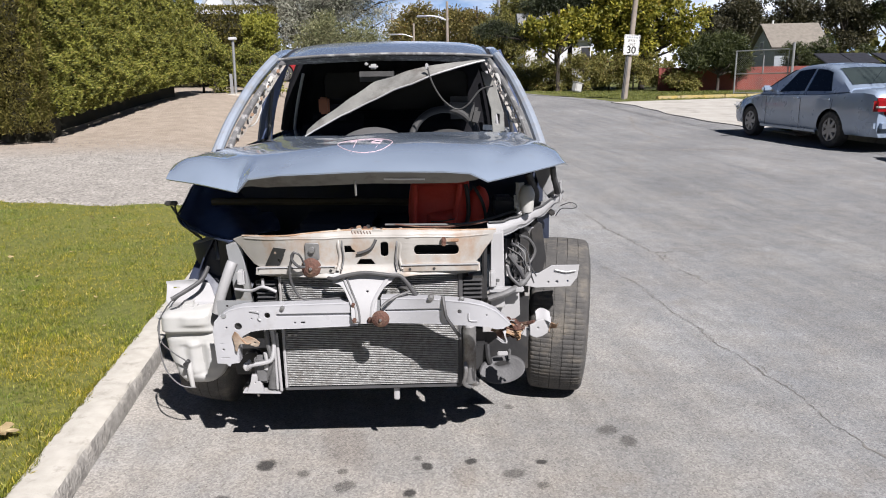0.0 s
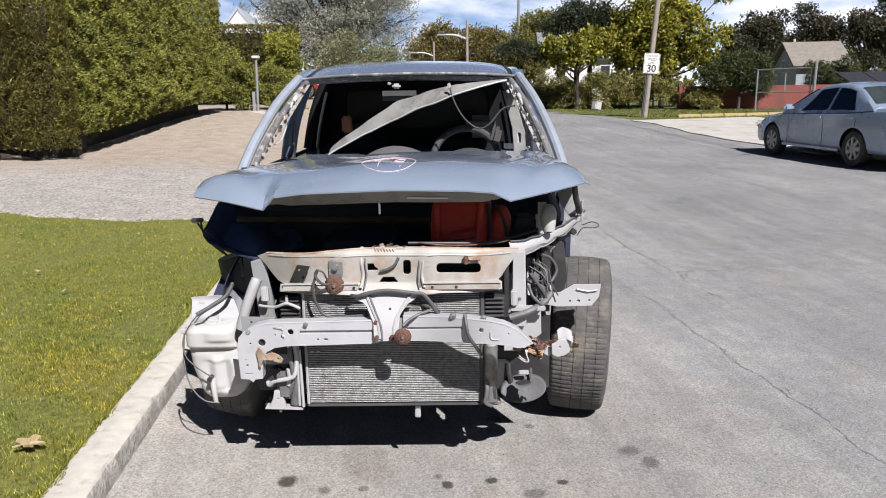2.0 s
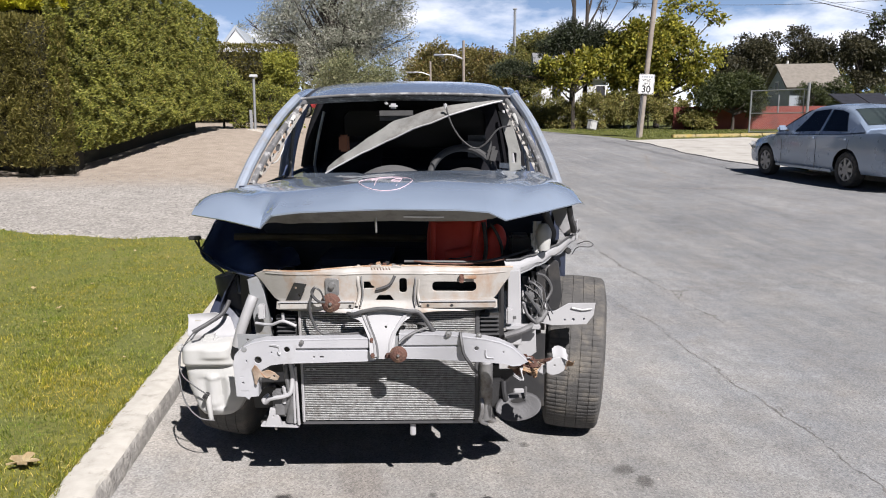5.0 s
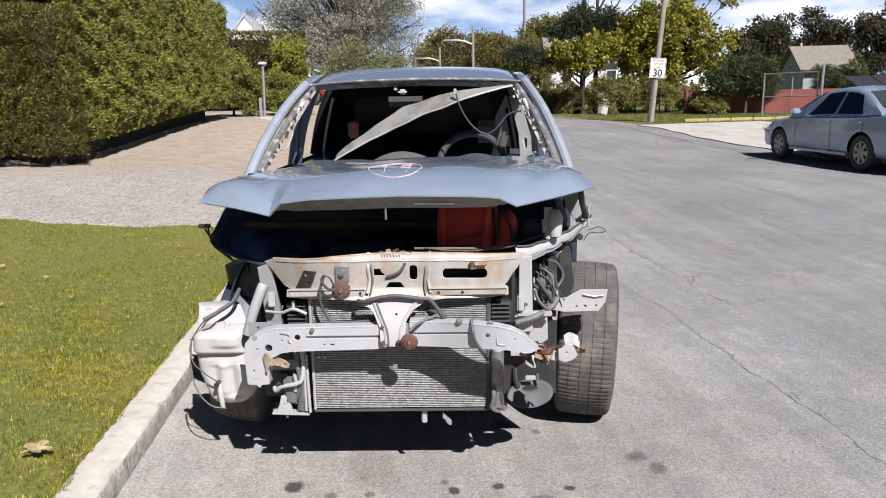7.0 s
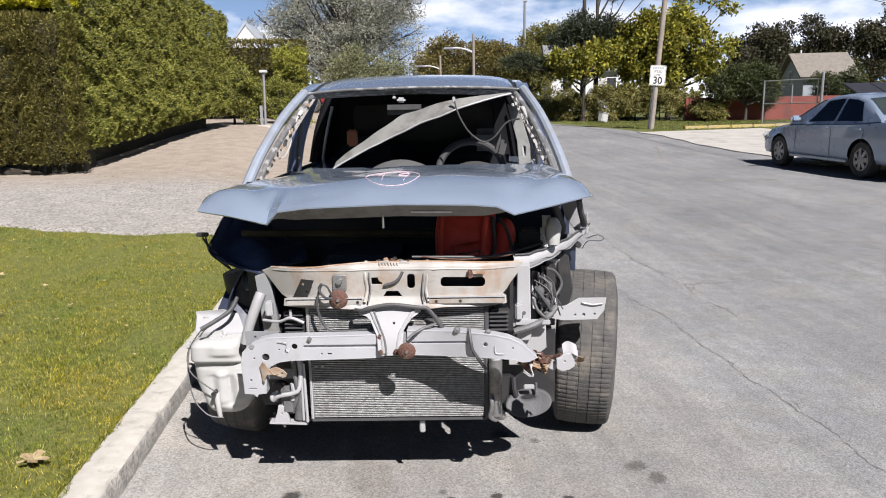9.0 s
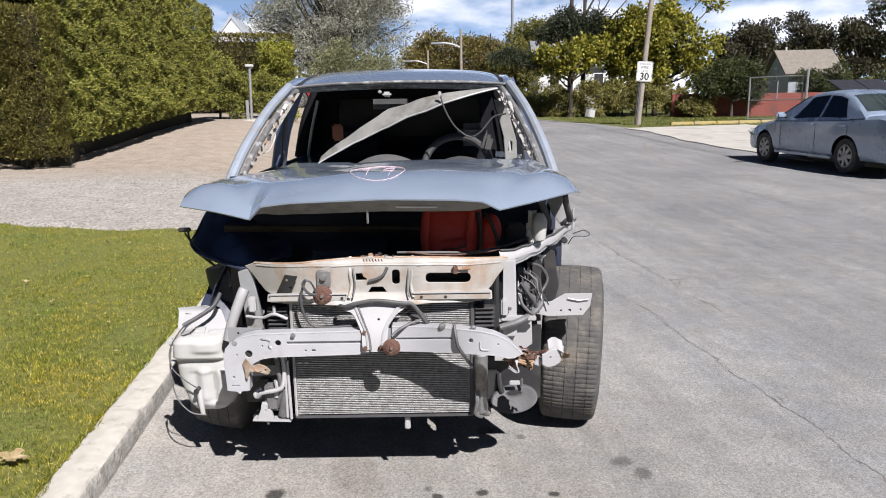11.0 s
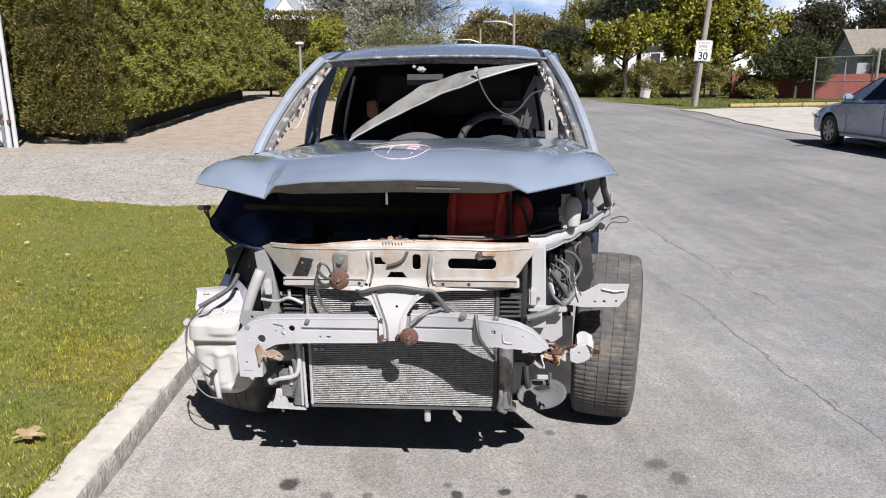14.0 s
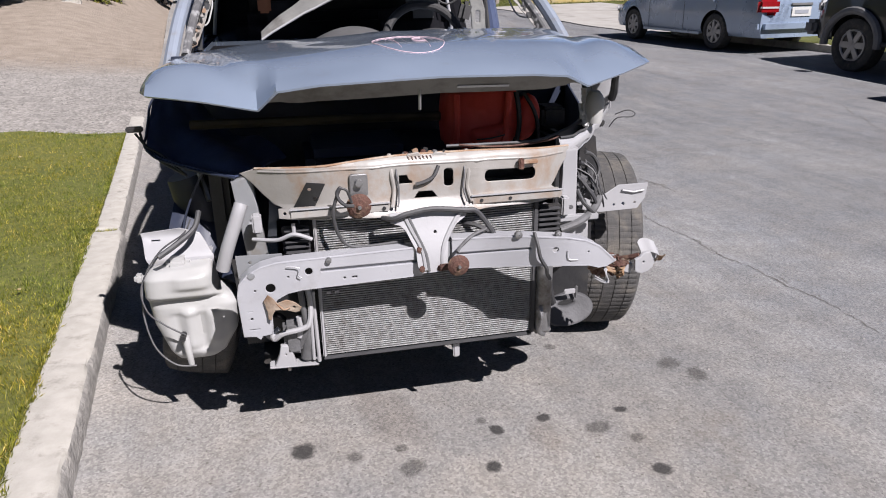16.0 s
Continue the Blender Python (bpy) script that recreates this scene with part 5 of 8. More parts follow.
for k in range(6):
    x0, x1 = 14.8 + k * 1.55, 14.8 + (k + 1) * 1.55
    y0 = 31.4 - (k + 0.5) * 0.25
    z = land_z(15, 31.4) + 0.08
    bm = box(((x0 + x1) / 2, y0, z + 0.34), (1.572, 0.14, 1.35), 0.006, Matrix.Rotation(-math.atan2(0.25, 1.55), 4, 'Z'))
    part("panel", bm, "red_wall", red)

verge = sheet(lambda u, v: (KERB_R + bend_x(11.8 + 10.7 * v) - 0.42 + u * 4.6 + (1 - u) * (0.10 * math.sin(9 * v) + 0.05 * math.sin(31 * v)), 11.8 + 10.7 * v, road_z(11.8 + 10.7 * v) + 0.055 * u - 0.006 + 0.002 * math.sin(40 * v)), 8, 40, 0.03)
tagged(part("pavement", verge, "pavement"), "pale concrete driveway apron", "pavement", kind="structure")
yk = thing("kerb_yellow", Matrix(), "low kerb edge with worn yellow paint", "kerb", kind="structure")
for k in range(7):
    x = 11.8 + k * 0.95
    y = 23.6 + k * 0.12
    part("kerb_stone", box((x, y, land_z(x, y) + 0.03), (0.94, 0.16, 0.16), 0.02, Matrix.Rotation(0.125, 4, 'Z')), "yellow_kerb", yk)


def chain_gate():
    x0, y0, x1, y1 = 15.67, 25.9, 16.9, 23.95
    z = land_z(x0, y0)
    L = math.hypot(x1 - x0, y1 - y0)
    g = thing("chain_link_gate", Matrix.Translation((x0, y0, z)) @ Matrix.Rotation(math.atan2(y1 - y0, x1 - x0), 4, 'Z'), "galvanised chain-link gate panel on pipe frame", "gate")
    for p, r in (([(0, 0, -0.1), (0, 0, 1.75)], 0.035), ([(L, 0, -0.1), (L, 0, 1.98)], 0.055), ([(L - 0.16, 0, 0.05), (L - 0.16, 0, 1.72)], 0.025), ([(0, 0, 1.72), (L, 0, 1.74)], 0.025), ([(0, 0, 0.82), (L, 0, 0.84)], 0.022), ([(0, 0, 0.07), (L, 0, 0.08)], 0.025), ([(L * 0.5, 0, 0.82), (L * 0.5, 0, 1.55)], 0.03)):
        part("pipe", tube(p, r, 8), "galv", g)
    bm = bmesh.new()
    s = 0.085
    n = int(L / s)
    for k in range(-20, n + 1):
        for sg in (1, -1):
            xa = k * s if sg == 1 else k * s + 1.65
            pts = []
            za = 0.08
            x_a, x_b = xa, xa + sg * 1.65
            lo, hi = 0.0, 1.0
            if x_a != x_b:
                t1, t2 = (0 - x_a) / (x_b - x_a), (L - x_a) / (x_b - x_a)
                lo, hi = max(0, min(t1, t2)), min(1, max(t1, t2))
            if hi - lo < 0.02:
                continue
            for t in (lo, hi):
                pts.append((x_a + (x_b - x_a) * t, 0.004 * sg, za + 1.64 * t))
            add_tube(bm, pts, 0.0028, 3, None, False)
    part("mesh", bm, "galv", g)


chain_gate()


def container(x, y, w, d, h, turn, label):
    t = thing("dumpster", Matrix.Translation((x, y, land_z(x, y))) @ Matrix.Rotation(turn, 4, 'Z'), label, "dumpster", "waste containers")
    part("body", box((w / 2, d / 2, h / 2), (w, d, h), 0.03), "dumpster", t)
    for k in range(5):
        part("rib", box((w * (0.1 + 0.2 * k), -0.03, h * 0.5), (0.07, 0.06, h * 0.9), 0.01), "dumpster", t)
    for k in range(2):
        part("lid", box((w * (0.25 + 0.5 * k), d * 0.46, h + 0.16), (w * 0.49, d * 1.08, 0.05), 0.015, Matrix.Rotation(0.26, 4, 'X')), "lid", t)
    part("label_plate", box((w * 0.55, -0.075, h * 0.86), (w * 0.32, 0.01, h * 0.14)), "sign_white", t)


container(17.2, 22.4, 1.9, 1.4, 1.25, -0.25, "dark green steel dumpster with sloping black lids")
container(19.3, 21.9, 1.9, 1.4, 1.25, -0.2, "dark green steel dumpster beside the other")


def utility_pole():
    x, y = 10.2, 23.9
    p = thing("utility_pole", Matrix.Translation((x, y, land_z(x, y) - 0.1)), "weathered wooden utility pole, leaning, with a speed sign", "pole")
    part("shaft", tube([(0, 0, 0), (0.22, 0, 3.0), (0.66, 0, 9.0)], 0.106, 12, 0.088), "pole_wood", p)
    s = part("sign", plate(rounded(-0.30, -0.36, 0.30, 0.36, 0.04), (), -0.15, 0.004, 0.001), "sign_white", p, "white rectangular speed sign with black figures")
    s.matrix_local = Matrix.Translation((0.13, 0.0, 2.06)) @ Matrix.Rotation(radians(3), 4, 'Y')
    part("rim", plate(rounded(-0.285, -0.345, 0.285, 0.345, 0.035), (rounded(-0.273, -0.333, 0.273, 0.333, 0.03),), -0.153, 0.002, 0.0004), "sign_black", s)
    for txt, size, zz in (("SPEED", 0.13, 0.10), ("LIMIT", 0.13, -0.03), ("30", 0.36, -0.30)):
        cu = bpy.data.curves.new("t", 'FONT')
        cu.body, cu.size, cu.align_x, cu.extrude = txt, size, 'CENTER', 0.0015
        if txt == "30":
            cu.offset = 0.008
        ob = bpy.data.objects.new("t", cu)
        me = bpy.data.meshes.new_from_object(ob)
        bpy.data.objects.remove(ob)
        for v in me.vertices:
            v.co = (v.co.x, -0.154 - v.co.z, v.co.y)
        part("lettering", me, "sign_black", s, m=Matrix.Translation((0, 0, zz)))
    for k in range(5):
        part("lettering_bar", box((-0.18 + k * 0.09, -0.154, 0.265), (0.07, 0.003, 0.07)), "bar_grey", s)
    part("guard", box((-0.05, -0.075, 0.85), (0.11, 0.09, 1.7), 0.03, Matrix.Rotation(0.073, 4, 'Y')), "dark_grey", p, "dark cable guard strip")


utility_pole()


def street_lamp(x, y, h, arm, label):
    t = thing("street_lamp", Matrix.Translation((x, y, land_z(x, y))), label, "street lamp", "street lamps")
    part("pole", tube([(0, 0, -0.2), (0, 0, h + 1.2)], 0.12, 8, 0.09), "pole_wood", t)
    part("arm", tube([(0, 0, h - 0.1), (-arm * 0.5, 0, h + 0.18), (-arm, 0, h + 0.22)], 0.05, 6, None, 4), "galv", t)
    part("head", box((-arm - 0.3, 0, h + 0.2), (0.75, 0.3, 0.14), 0.05), "galv", t)


street_lamp(7.05, 50, 4.5, 1.5, "grey cobra-head street lamp on a wooden pole")
street_lamp(6.1, 66, 4.1, 1.6, "far cobra-head street lamp on a wooden pole")
for x, y, h in ((14.9, 70, 10.6), (6.2, 100, 9)):
    t = thing("far_pole", Matrix.Translation((x, y, land_z(x, y))), "distant wooden utility pole", "pole", "far poles")
    part("shaft", tube([(0, 0, -0.2), (0, 0, h)], 0.16, 8, 0.12), "pole_wood", t)
wires = thing("overhead_wires", Matrix(), "thin black overhead wires between poles", "wires")


def wire(a, b, sag, r=0.009):
    a, b = Vector(a), Vector(b)
    pts = [a.lerp(b, k / 16) - Vector((0, 0, sag * 4 * (k / 16) * (1 - k / 16))) for k in range(17)]
    part("wire", tube(pts, r, 5), "cable", wires)


for dz in (0, 0.35, 0.7):
    wire((10.8, 23.9, 7.6 + dz), (11.2, -22, 7.2 + dz), 0.7)
wire((10.75, 23.9, 6.9), (46, 30, 5.0), 1.3)
wire((10.75, 23.9, 7.2), (42, 38, 6.6), 1.0)
wire((11.0, 29.5, 6.45), (30, 31, 7.6), 0.25, 0.012)
wire((11.0, 29.5, 6.30), (30, 31, 7.2), 0.35, 0.010)
wire((17.0, 30, 7.3), (40, 30, 2.9), 0.2, 0.016)
far_pole = thing("street_pole", pose(12.85, 60, 0), "pale slender street pole far along the road", "pole")
part("shaft", tube([(0, 0, land_z(12.85, 60)), (0, 0, 10.2)], 0.13, 8, 0.10), "galv", far_pole)
part("cap", box((0, 0, 10.2), (0.34, 0.3, 0.10), 0.02), "galv", far_pole)

wb = thing("white_box", Matrix.Translation((10.75, 31.4, land_z(10.75, 31.4))) @ Matrix.Rotation(0.5, 4, 'Z'), "small white plastic bin at the roadside", "bin")
part("body", box((0, 0, 0.24), (0.42, 0.3, 0.44), 0.04, Matrix.Rotation(0.2, 4, 'Y')), "white_plastic", wb)
part("rim", box((0.05, 0, 0.46), (0.46, 0.34, 0.04), 0.015, Matrix.Rotation(0.2, 4, 'Y')), "white_plastic", wb)

# verge grass opposite
rng = np.random.default_rng(15)
vp = []
for k in range(22000):
    x, y = rng.uniform(9.0, 20), rng.uniform(22.8, 33)
    if x > KERB_R + bend_x(y) + 0.35:
        vp.append((x, y, land_z(x, y) - 0.02))
tagged(leaves("verge_grass", np.array(vp), np.tile([[0, 0, 1.0]], (len(vp), 1)), 0.08, "verge_blade", None, "", 9, 0.2, 0.0), "short verge grass across the street", "grass", kind="stuff")

# ---- vehicles ----


def tyre_mesh(R_, W_, rim, blocks=54, grooves=(-0.55, -0.18, 0.18, 0.55)):
    """A tyre round the x axis with ribs, grooves and cross cuts in the shoulders."""
    hw = W_ / 2
    prof = [(-hw * 0.72, rim), (-hw * 0.98, rim + 0.25 * (R_ - rim)), (-hw * 1.02, rim + 0.55 * (R_ - rim)), (-hw * 0.94, rim + 0.86 * (R_ - rim)), (-hw * 0.86, R_ - 0.010)]
    edges = [-0.80]
    for g in grooves:
        edges += [g - 0.014, g + 0.014]
    edges.append(0.80)
    for k in range(0, len(edges), 2):
        a, b = edges[k] * hw, edges[k + 1] * hw
        crown = lambda x: R_ - 0.010 * (x / hw) ** 2
        prof += [(a, crown(a)), (b, crown(b))]
        if k + 2 < len(edges):
            c = edges[k + 2] * hw
            prof += [(b + 0.0006, crown(b) - 0.0032), (c - 0.0006, crown(c) - 0.0032)]
    prof += [(hw * 0.86, R_ - 0.010), (hw * 0.94, rim + 0.86 * (R_ - rim)), (hw * 1.02, rim + 0.55 * (R_ - rim)), (hw * 0.98, rim + 0.25 * (R_ - rim)), (hw * 0.72, rim)]
    seg = blocks * 4
    bm = bmesh.new()
    rings = []
    for x, r in prof:
        ring = []
        for k in range(seg):
            a = 2 * math.pi * (k + (0.35 * abs(x) / hw * (1 if x > 0 else -1))) / seg
            q = r
            if r > R_ - 0.011 and (k % 4 == 0):
                q = r - (0.0030 if abs(x) > 0.5 * hw else 0.0016)
            ring.append(bm.verts.new((x, q * math.cos(a), q * math.sin(a))))
        rings.append(ring)
    for a, b in zip(rings, rings[1:]):
        for k in range(seg):
            bm.faces.new((a[k], a[(k + 1) % seg], b[(k + 1) % seg], b[k]))
    return finish(bm, 30)


def wheel(parent, m, R_, W_, rim, spokes=7, side=1, hub="rim", blocks=40, tread="rubber"):
    w = part("wheel", lathe([(-W_ * 0.3, rim * 1.0), (-W_ * 0.3, rim * 0.2), (W_ * 0.3, rim * 0.2), (W_ * 0.36, rim * 0.98), (W_ * 0.30, rim * 1.0)], 40), "black", parent)
    w.matrix_local = m
    part("tyre", tyre_mesh(R_, W_, rim * 0.97, blocks), tread, w)
    bm = bmesh.new()
    for k in range(spokes):
        a = 2 * math.pi * k / spokes
        add_box(bm, (side * W_ * 0.40, 0.58 * rim * math.cos(a), 0.58 * rim * math.sin(a)), (0.025, rim * 0.85, rim * 0.38), 0.008, Matrix.Rotation(a, 4, 'X'))
    hubm = lathe([(side * W_ * 0.36, rim * 0.99), (side * W_ * 0.44, rim * 0.97), (side * W_ * 0.45, rim * 0.88), (side * W_ * 0.40, rim * 0.84)], 36)
    part("rim", hubm, hub, w)
    part("spokes", bm, hub, w)
    part("hub_cap", lathe([(side * W_ * 0.3, rim * 0.26), (side * W_ * 0.46, rim * 0.24), (side * W_ * 0.48, 0.001)], 20), hub, w)
    return w


def loft(stations, fn, close_ends=True):
    bm = bmesh.new()
    rings = [[bm.verts.new(p) for p in fn(s)] for s in stations]
    for a, b in zip(rings, rings[1:]):
        for k in range(len(a) - 1):
            bm.faces.new((a[k], a[k + 1], b[k + 1], b[k]))
    if close_ends:
        bm.faces.new(rings[0])
        bm.faces.new(list(reversed(rings[-1])))
    return bm


def lerp_table(tab, y):
    for (a, *va), (b, *vb) in zip(tab, tab[1:]):
        if y <= b:
            t = (y - a) / (b - a) if b > a else 0
            t = min(max(t, 0), 1)
            return [p + (q - p) * t for p, q in zip(va, vb)]
    return list(tab[-1][1:])


def car(name, m, label, category, body, roof, paint, wheels, wr, ww, wrim, zb=0.20, hubs=7, flare=None, base_w=0.86, roof_w=0.62, win=None, tail=True, wheel_x=None):
    """body: (y, top, half width) from nose to tail; roof: (y, top)."""
    t = thing(name, m, label, category)
    y1 = body[-1][0]

    def ring(s):
        zt, w = lerp_table(body, s)
        half = [(w * 0.93, zb), (w * 0.985, zb + 0.10), (w, zb + 0.25), (w * 1.0, zt * 0.72), (w * 0.965, zt - 0.075), (w * 0.90, zt - 0.02), (w * 0.7, zt), (0, zt + 0.015)]
        return [(-x, s, z) for x, z in half] + [(x, s, z) for x, z in reversed(half[:-1])]
    sts = sorted(set([b[0] for b in body] + list(np.linspace(0, y1, 36))))
    me = finish(loft(sts, ring))
    cutters = []
    for wy in wheels:
        cutters.append(lathe([(-2.0, 0.0005), (-2.0, wr * 1.16), (2.0, wr * 1.16), (2.0, 0.0005)], 40))
        bmesh.ops.transform(cutters[-1], matrix=Matrix.Translation((0, wy, wr * 1.0)), verts=cutters[-1].verts)
    bodyp = part("body", cut(me, cutters), paint, t)
    part("underbody", box((0, y1 / 2, zb + 0.22), (body[len(body) // 2][2] * 1.5, y1 * 0.86, 0.42), 0.02), "black", t)
    hw = body[len(body) // 2][2]
    wx = wheel_x or hw - ww * 0.5 - 0.02
    for wy in wheels:
        for sd in (-1, 1):
            wheel(t, Matrix.Translation((sd * wx, wy, wr)), wr, ww, wrim, hubs, sd)

    def top(y):
        return lerp_table(roof, y)[0]
    ra, rb = roof[0][0], roof[-1][0]

    def side(y, k, sg, off=0.0):
        zt = top(y)
        zb_ = lerp_table(body, y)[0] - 0.05
        zs = max(zt - 0.06, zb_)
        f = (zs - zb_) / max(1e-6, (max(r[1] for r in roof) - 0.06 - zb_))
        x1 = base_w - (base_w - roof_w) * f
        x = base_w + (x1 - base_w) * k
        return Vector((sg * (x + off), y, zb_ + (zs - zb_) * k + 0.0))

    def gring(s):
        half = [side(s, k, 1) for k in (0, 0.33, 0.66, 1.0)]
        zt = top(s)
        tp = half[-1]
        half += [Vector((tp.x * 0.9, s, max(zt - 0.015, tp.z))), Vector((tp.x * 0.55, s, max(zt, tp.z))), Vector((0, s, max(zt + 0.01, tp.z)))]
        return [(-p.x, p.y, p.z) for p in half] + [tuple(p) for p in reversed(half[:-1])]
    cabin = loft(sorted(set([r[0] for r in roof] + list(np.linspace(ra, rb, 26)))), gring)
    if win.get("open"):
        prisms = []
        for (a, b, k0, k1, sl0, sl1) in win["side"]:
            loop = []
            for u, v in [(q / 6, 0) for q in range(6)] + [(1, q / 6) for q in range(6)] + [(1 - q / 6, 1) for q in range(6)] + [(0, 1 - q / 6) for q in range(6)]:
                y = a + sl0 * v + (b + sl1 * v - a - sl0 * v) * u
                loop.append((y, side(y, k0 + (k1 - k0) * v, 1).z))
            bm = bmesh.new()
            ends = [[bm.verts.new((x, y, z)) for y, z in loop] for x in (-2.0, 2.0)]
            n = len(loop)
            for q in range(n):
                bm.faces.new((ends[0][q], ends[0][(q + 1) % n], ends[1][(q + 1) % n], ends[1][q]))
            bm.faces.new(ends[0])
            bm.faces.new(list(reversed(ends[1])))
            prisms.append(bm)
        cabin = cut(finish(cabin), prisms)
    part("cabin", cabin, paint, t)
    for (a, b, k0, k1, sl0, sl1) in win["side"]:
        for sg in (-1, 1):
            def fn(u, v):
                k = k0 + (k1 - k0) * v
                ya, yb = a + sl0 * v, b + sl1 * v
                return side(ya + (yb - ya) * u, k, sg, 0.006)
            part("side_window", sheet(fn, 8, 6, 0.003), "lid" if win.get("dark") else "clear_tint" if win.get("open") else "car_glass", t, "tinted side window")
    for (a, b, wf) in win["top"]:
        def fn(u, v):
            y = a + (b - a) * v
            sh = side(y, 1.0, 1)
            x = (2 * u - 1) * sh.x * wf
            q = abs(2 * u - 1)
            return (x, y, max(top(y) + 0.01, sh.z) + 0.008 - 0.022 * q ** 3)
        part("windscreen", sheet(fn, 10, 8, 0.003), "car_glass", t, "dark sloping windscreen")
    return t, side, top, bodyp


M["car_glass"] = mat("car_window_glass", (0.030, 0.042, 0.042), (0.055, 0.070, 0.068), 1.2, 0.05, 0, rvar=0.02, spec=0.5)


def sedan():
    body = [(0.0, 0.50, 0.60), (0.05, 0.60, 0.68), (0.18, 0.69, 0.78), (0.5, 0.79, 0.86), (1.0, 0.88, 0.895), (1.4, 0.94, 0.90), (2.4, 0.955, 0.905), (3.4, 0.985, 0.905), (4.0, 1.03, 0.895), (4.45, 1.05, 0.865), (4.66, 1.02, 0.83), (4.76, 0.93, 0.81), (4.80, 0.80, 0.80), (4.80, 0.50, 0.79)]
    roof = [(1.30, 0.95), (1.7, 1.17), (2.05, 1.345), (2.35, 1.44), (2.75, 1.475), (3.15, 1.45), (3.5, 1.36), (3.85, 1.19), (4.12, 1.06)]
    win = {"side": [(1.95, 2.78, 0.12, 0.93, 0.34, 0.02), (2.86, 3.62, 0.12, 0.93, 0.0, -0.26)], "top": [(1.42, 2.12, 0.93), (3.42, 4.02, 0.90)], "open": True}
    yf, yr = 12.15, 9.43
    slope = math.atan2(road_z(yf) - road_z(yr), 2.72)
    # nose points away along the street
    m = Matrix.Translation((9.36, yf + 0.98, road_z(yf) + 0.005)) @ Matrix.Rotation(math.pi - 0.025, 4, 'Z') @ Matrix.Rotation(-slope, 4, 'X')
    t, side, top, bodyp = car("silver_sedan", m, "silver four-door saloon car parked along the far kerb", "car", body, roof, "silver_paint", (0.98, 3.70), 0.318, 0.205, 0.205, zb=0.26, win=win)
    for sg in (-1, 1):
        part("mirror", box((sg * 0.98, 1.72, 1.0), (0.20, 0.10, 0.13), 0.035), "silver_paint", t)
        part("mirror_arm", box((sg * 0.88, 1.72, 0.97), (0.1, 0.06, 0.05), 0.015), "black", t)
        for y in (2.62, 3.58):
            part("door_handle", box((sg * 0.905, y, 0.845), (0.035, 0.19, 0.035), 0.012), "silver_paint", t)
        for y0 in (1.62, 2.80, 3.70):
            pts = [(sg * 0.908, y0 + 0.02 * (k - 3) * (1 if y0 > 3 else 0), 0.28 + 0.095 * k) for k in range(7)]
            part("door_gap", tube(pts, 0.004, 4), "black", t)
        part("sill_trim", box((sg * 0.875, 2.35, 0.265), (0.03, 1.9, 0.05), 0.012), "silver_paint", t)
        part("headlight", box((sg * 0.66, 0.13, 0.62), (0.3, 0.22, 0.13), 0.05, Matrix.Rotation(sg * -0.45, 4, 'Z')), "tail_white", t)
        part("tail_light", box((sg * 0.675, 4.785, 0.765), (0.36, 0.14, 0.27), 0.05, Matrix.Rotation(sg * -0.30, 4, 'Z')), "tail_red", t)
        part("reversing_light", box((sg * 0.675, 4.797, 0.755), (0.30, 0.14, 0.07), 0.02, Matrix.Rotation(sg * -0.30, 4, 'Z')), "tail_white", t)
        part("door_moulding", box((sg * 0.903, 2.35, 0.56), (0.014, 1.75, 0.045), 0.006), "silver_paint", t)
        for y in (2.72, 3.50):
            st = part("seat_back", box((sg * 0.36, y, 0.98), (0.46, 0.14, 0.22), 0.05), "interior_light", t)
            part("headrest", box((sg * 0.36, y + 0.03, 1.17), (0.26, 0.09, 0.14), 0.035), "interior_light", st)
    part("rear_bumper", box((0, 4.70, 0.45), (1.68, 0.34, 0.27), 0.09), "silver_paint", t)
    part("number_plate", box((0, 4.812, 0.675), (0.40, 0.012, 0.155), 0.004), "plate", t)
    part("plate_bar", box((0, 4.820, 0.675), (0.28, 0.004, 0.06)), "bar_grey", t)
    part("garnish", box((0, 4.81, 0.795), (0.44, 0.03, 0.045), 0.01), "flare", t)
    part("aerial", tube([(0.4, 4.0, 1.08), (0.4, 4.25, 1.35)], 0.004, 5), "black", t)


sedan()


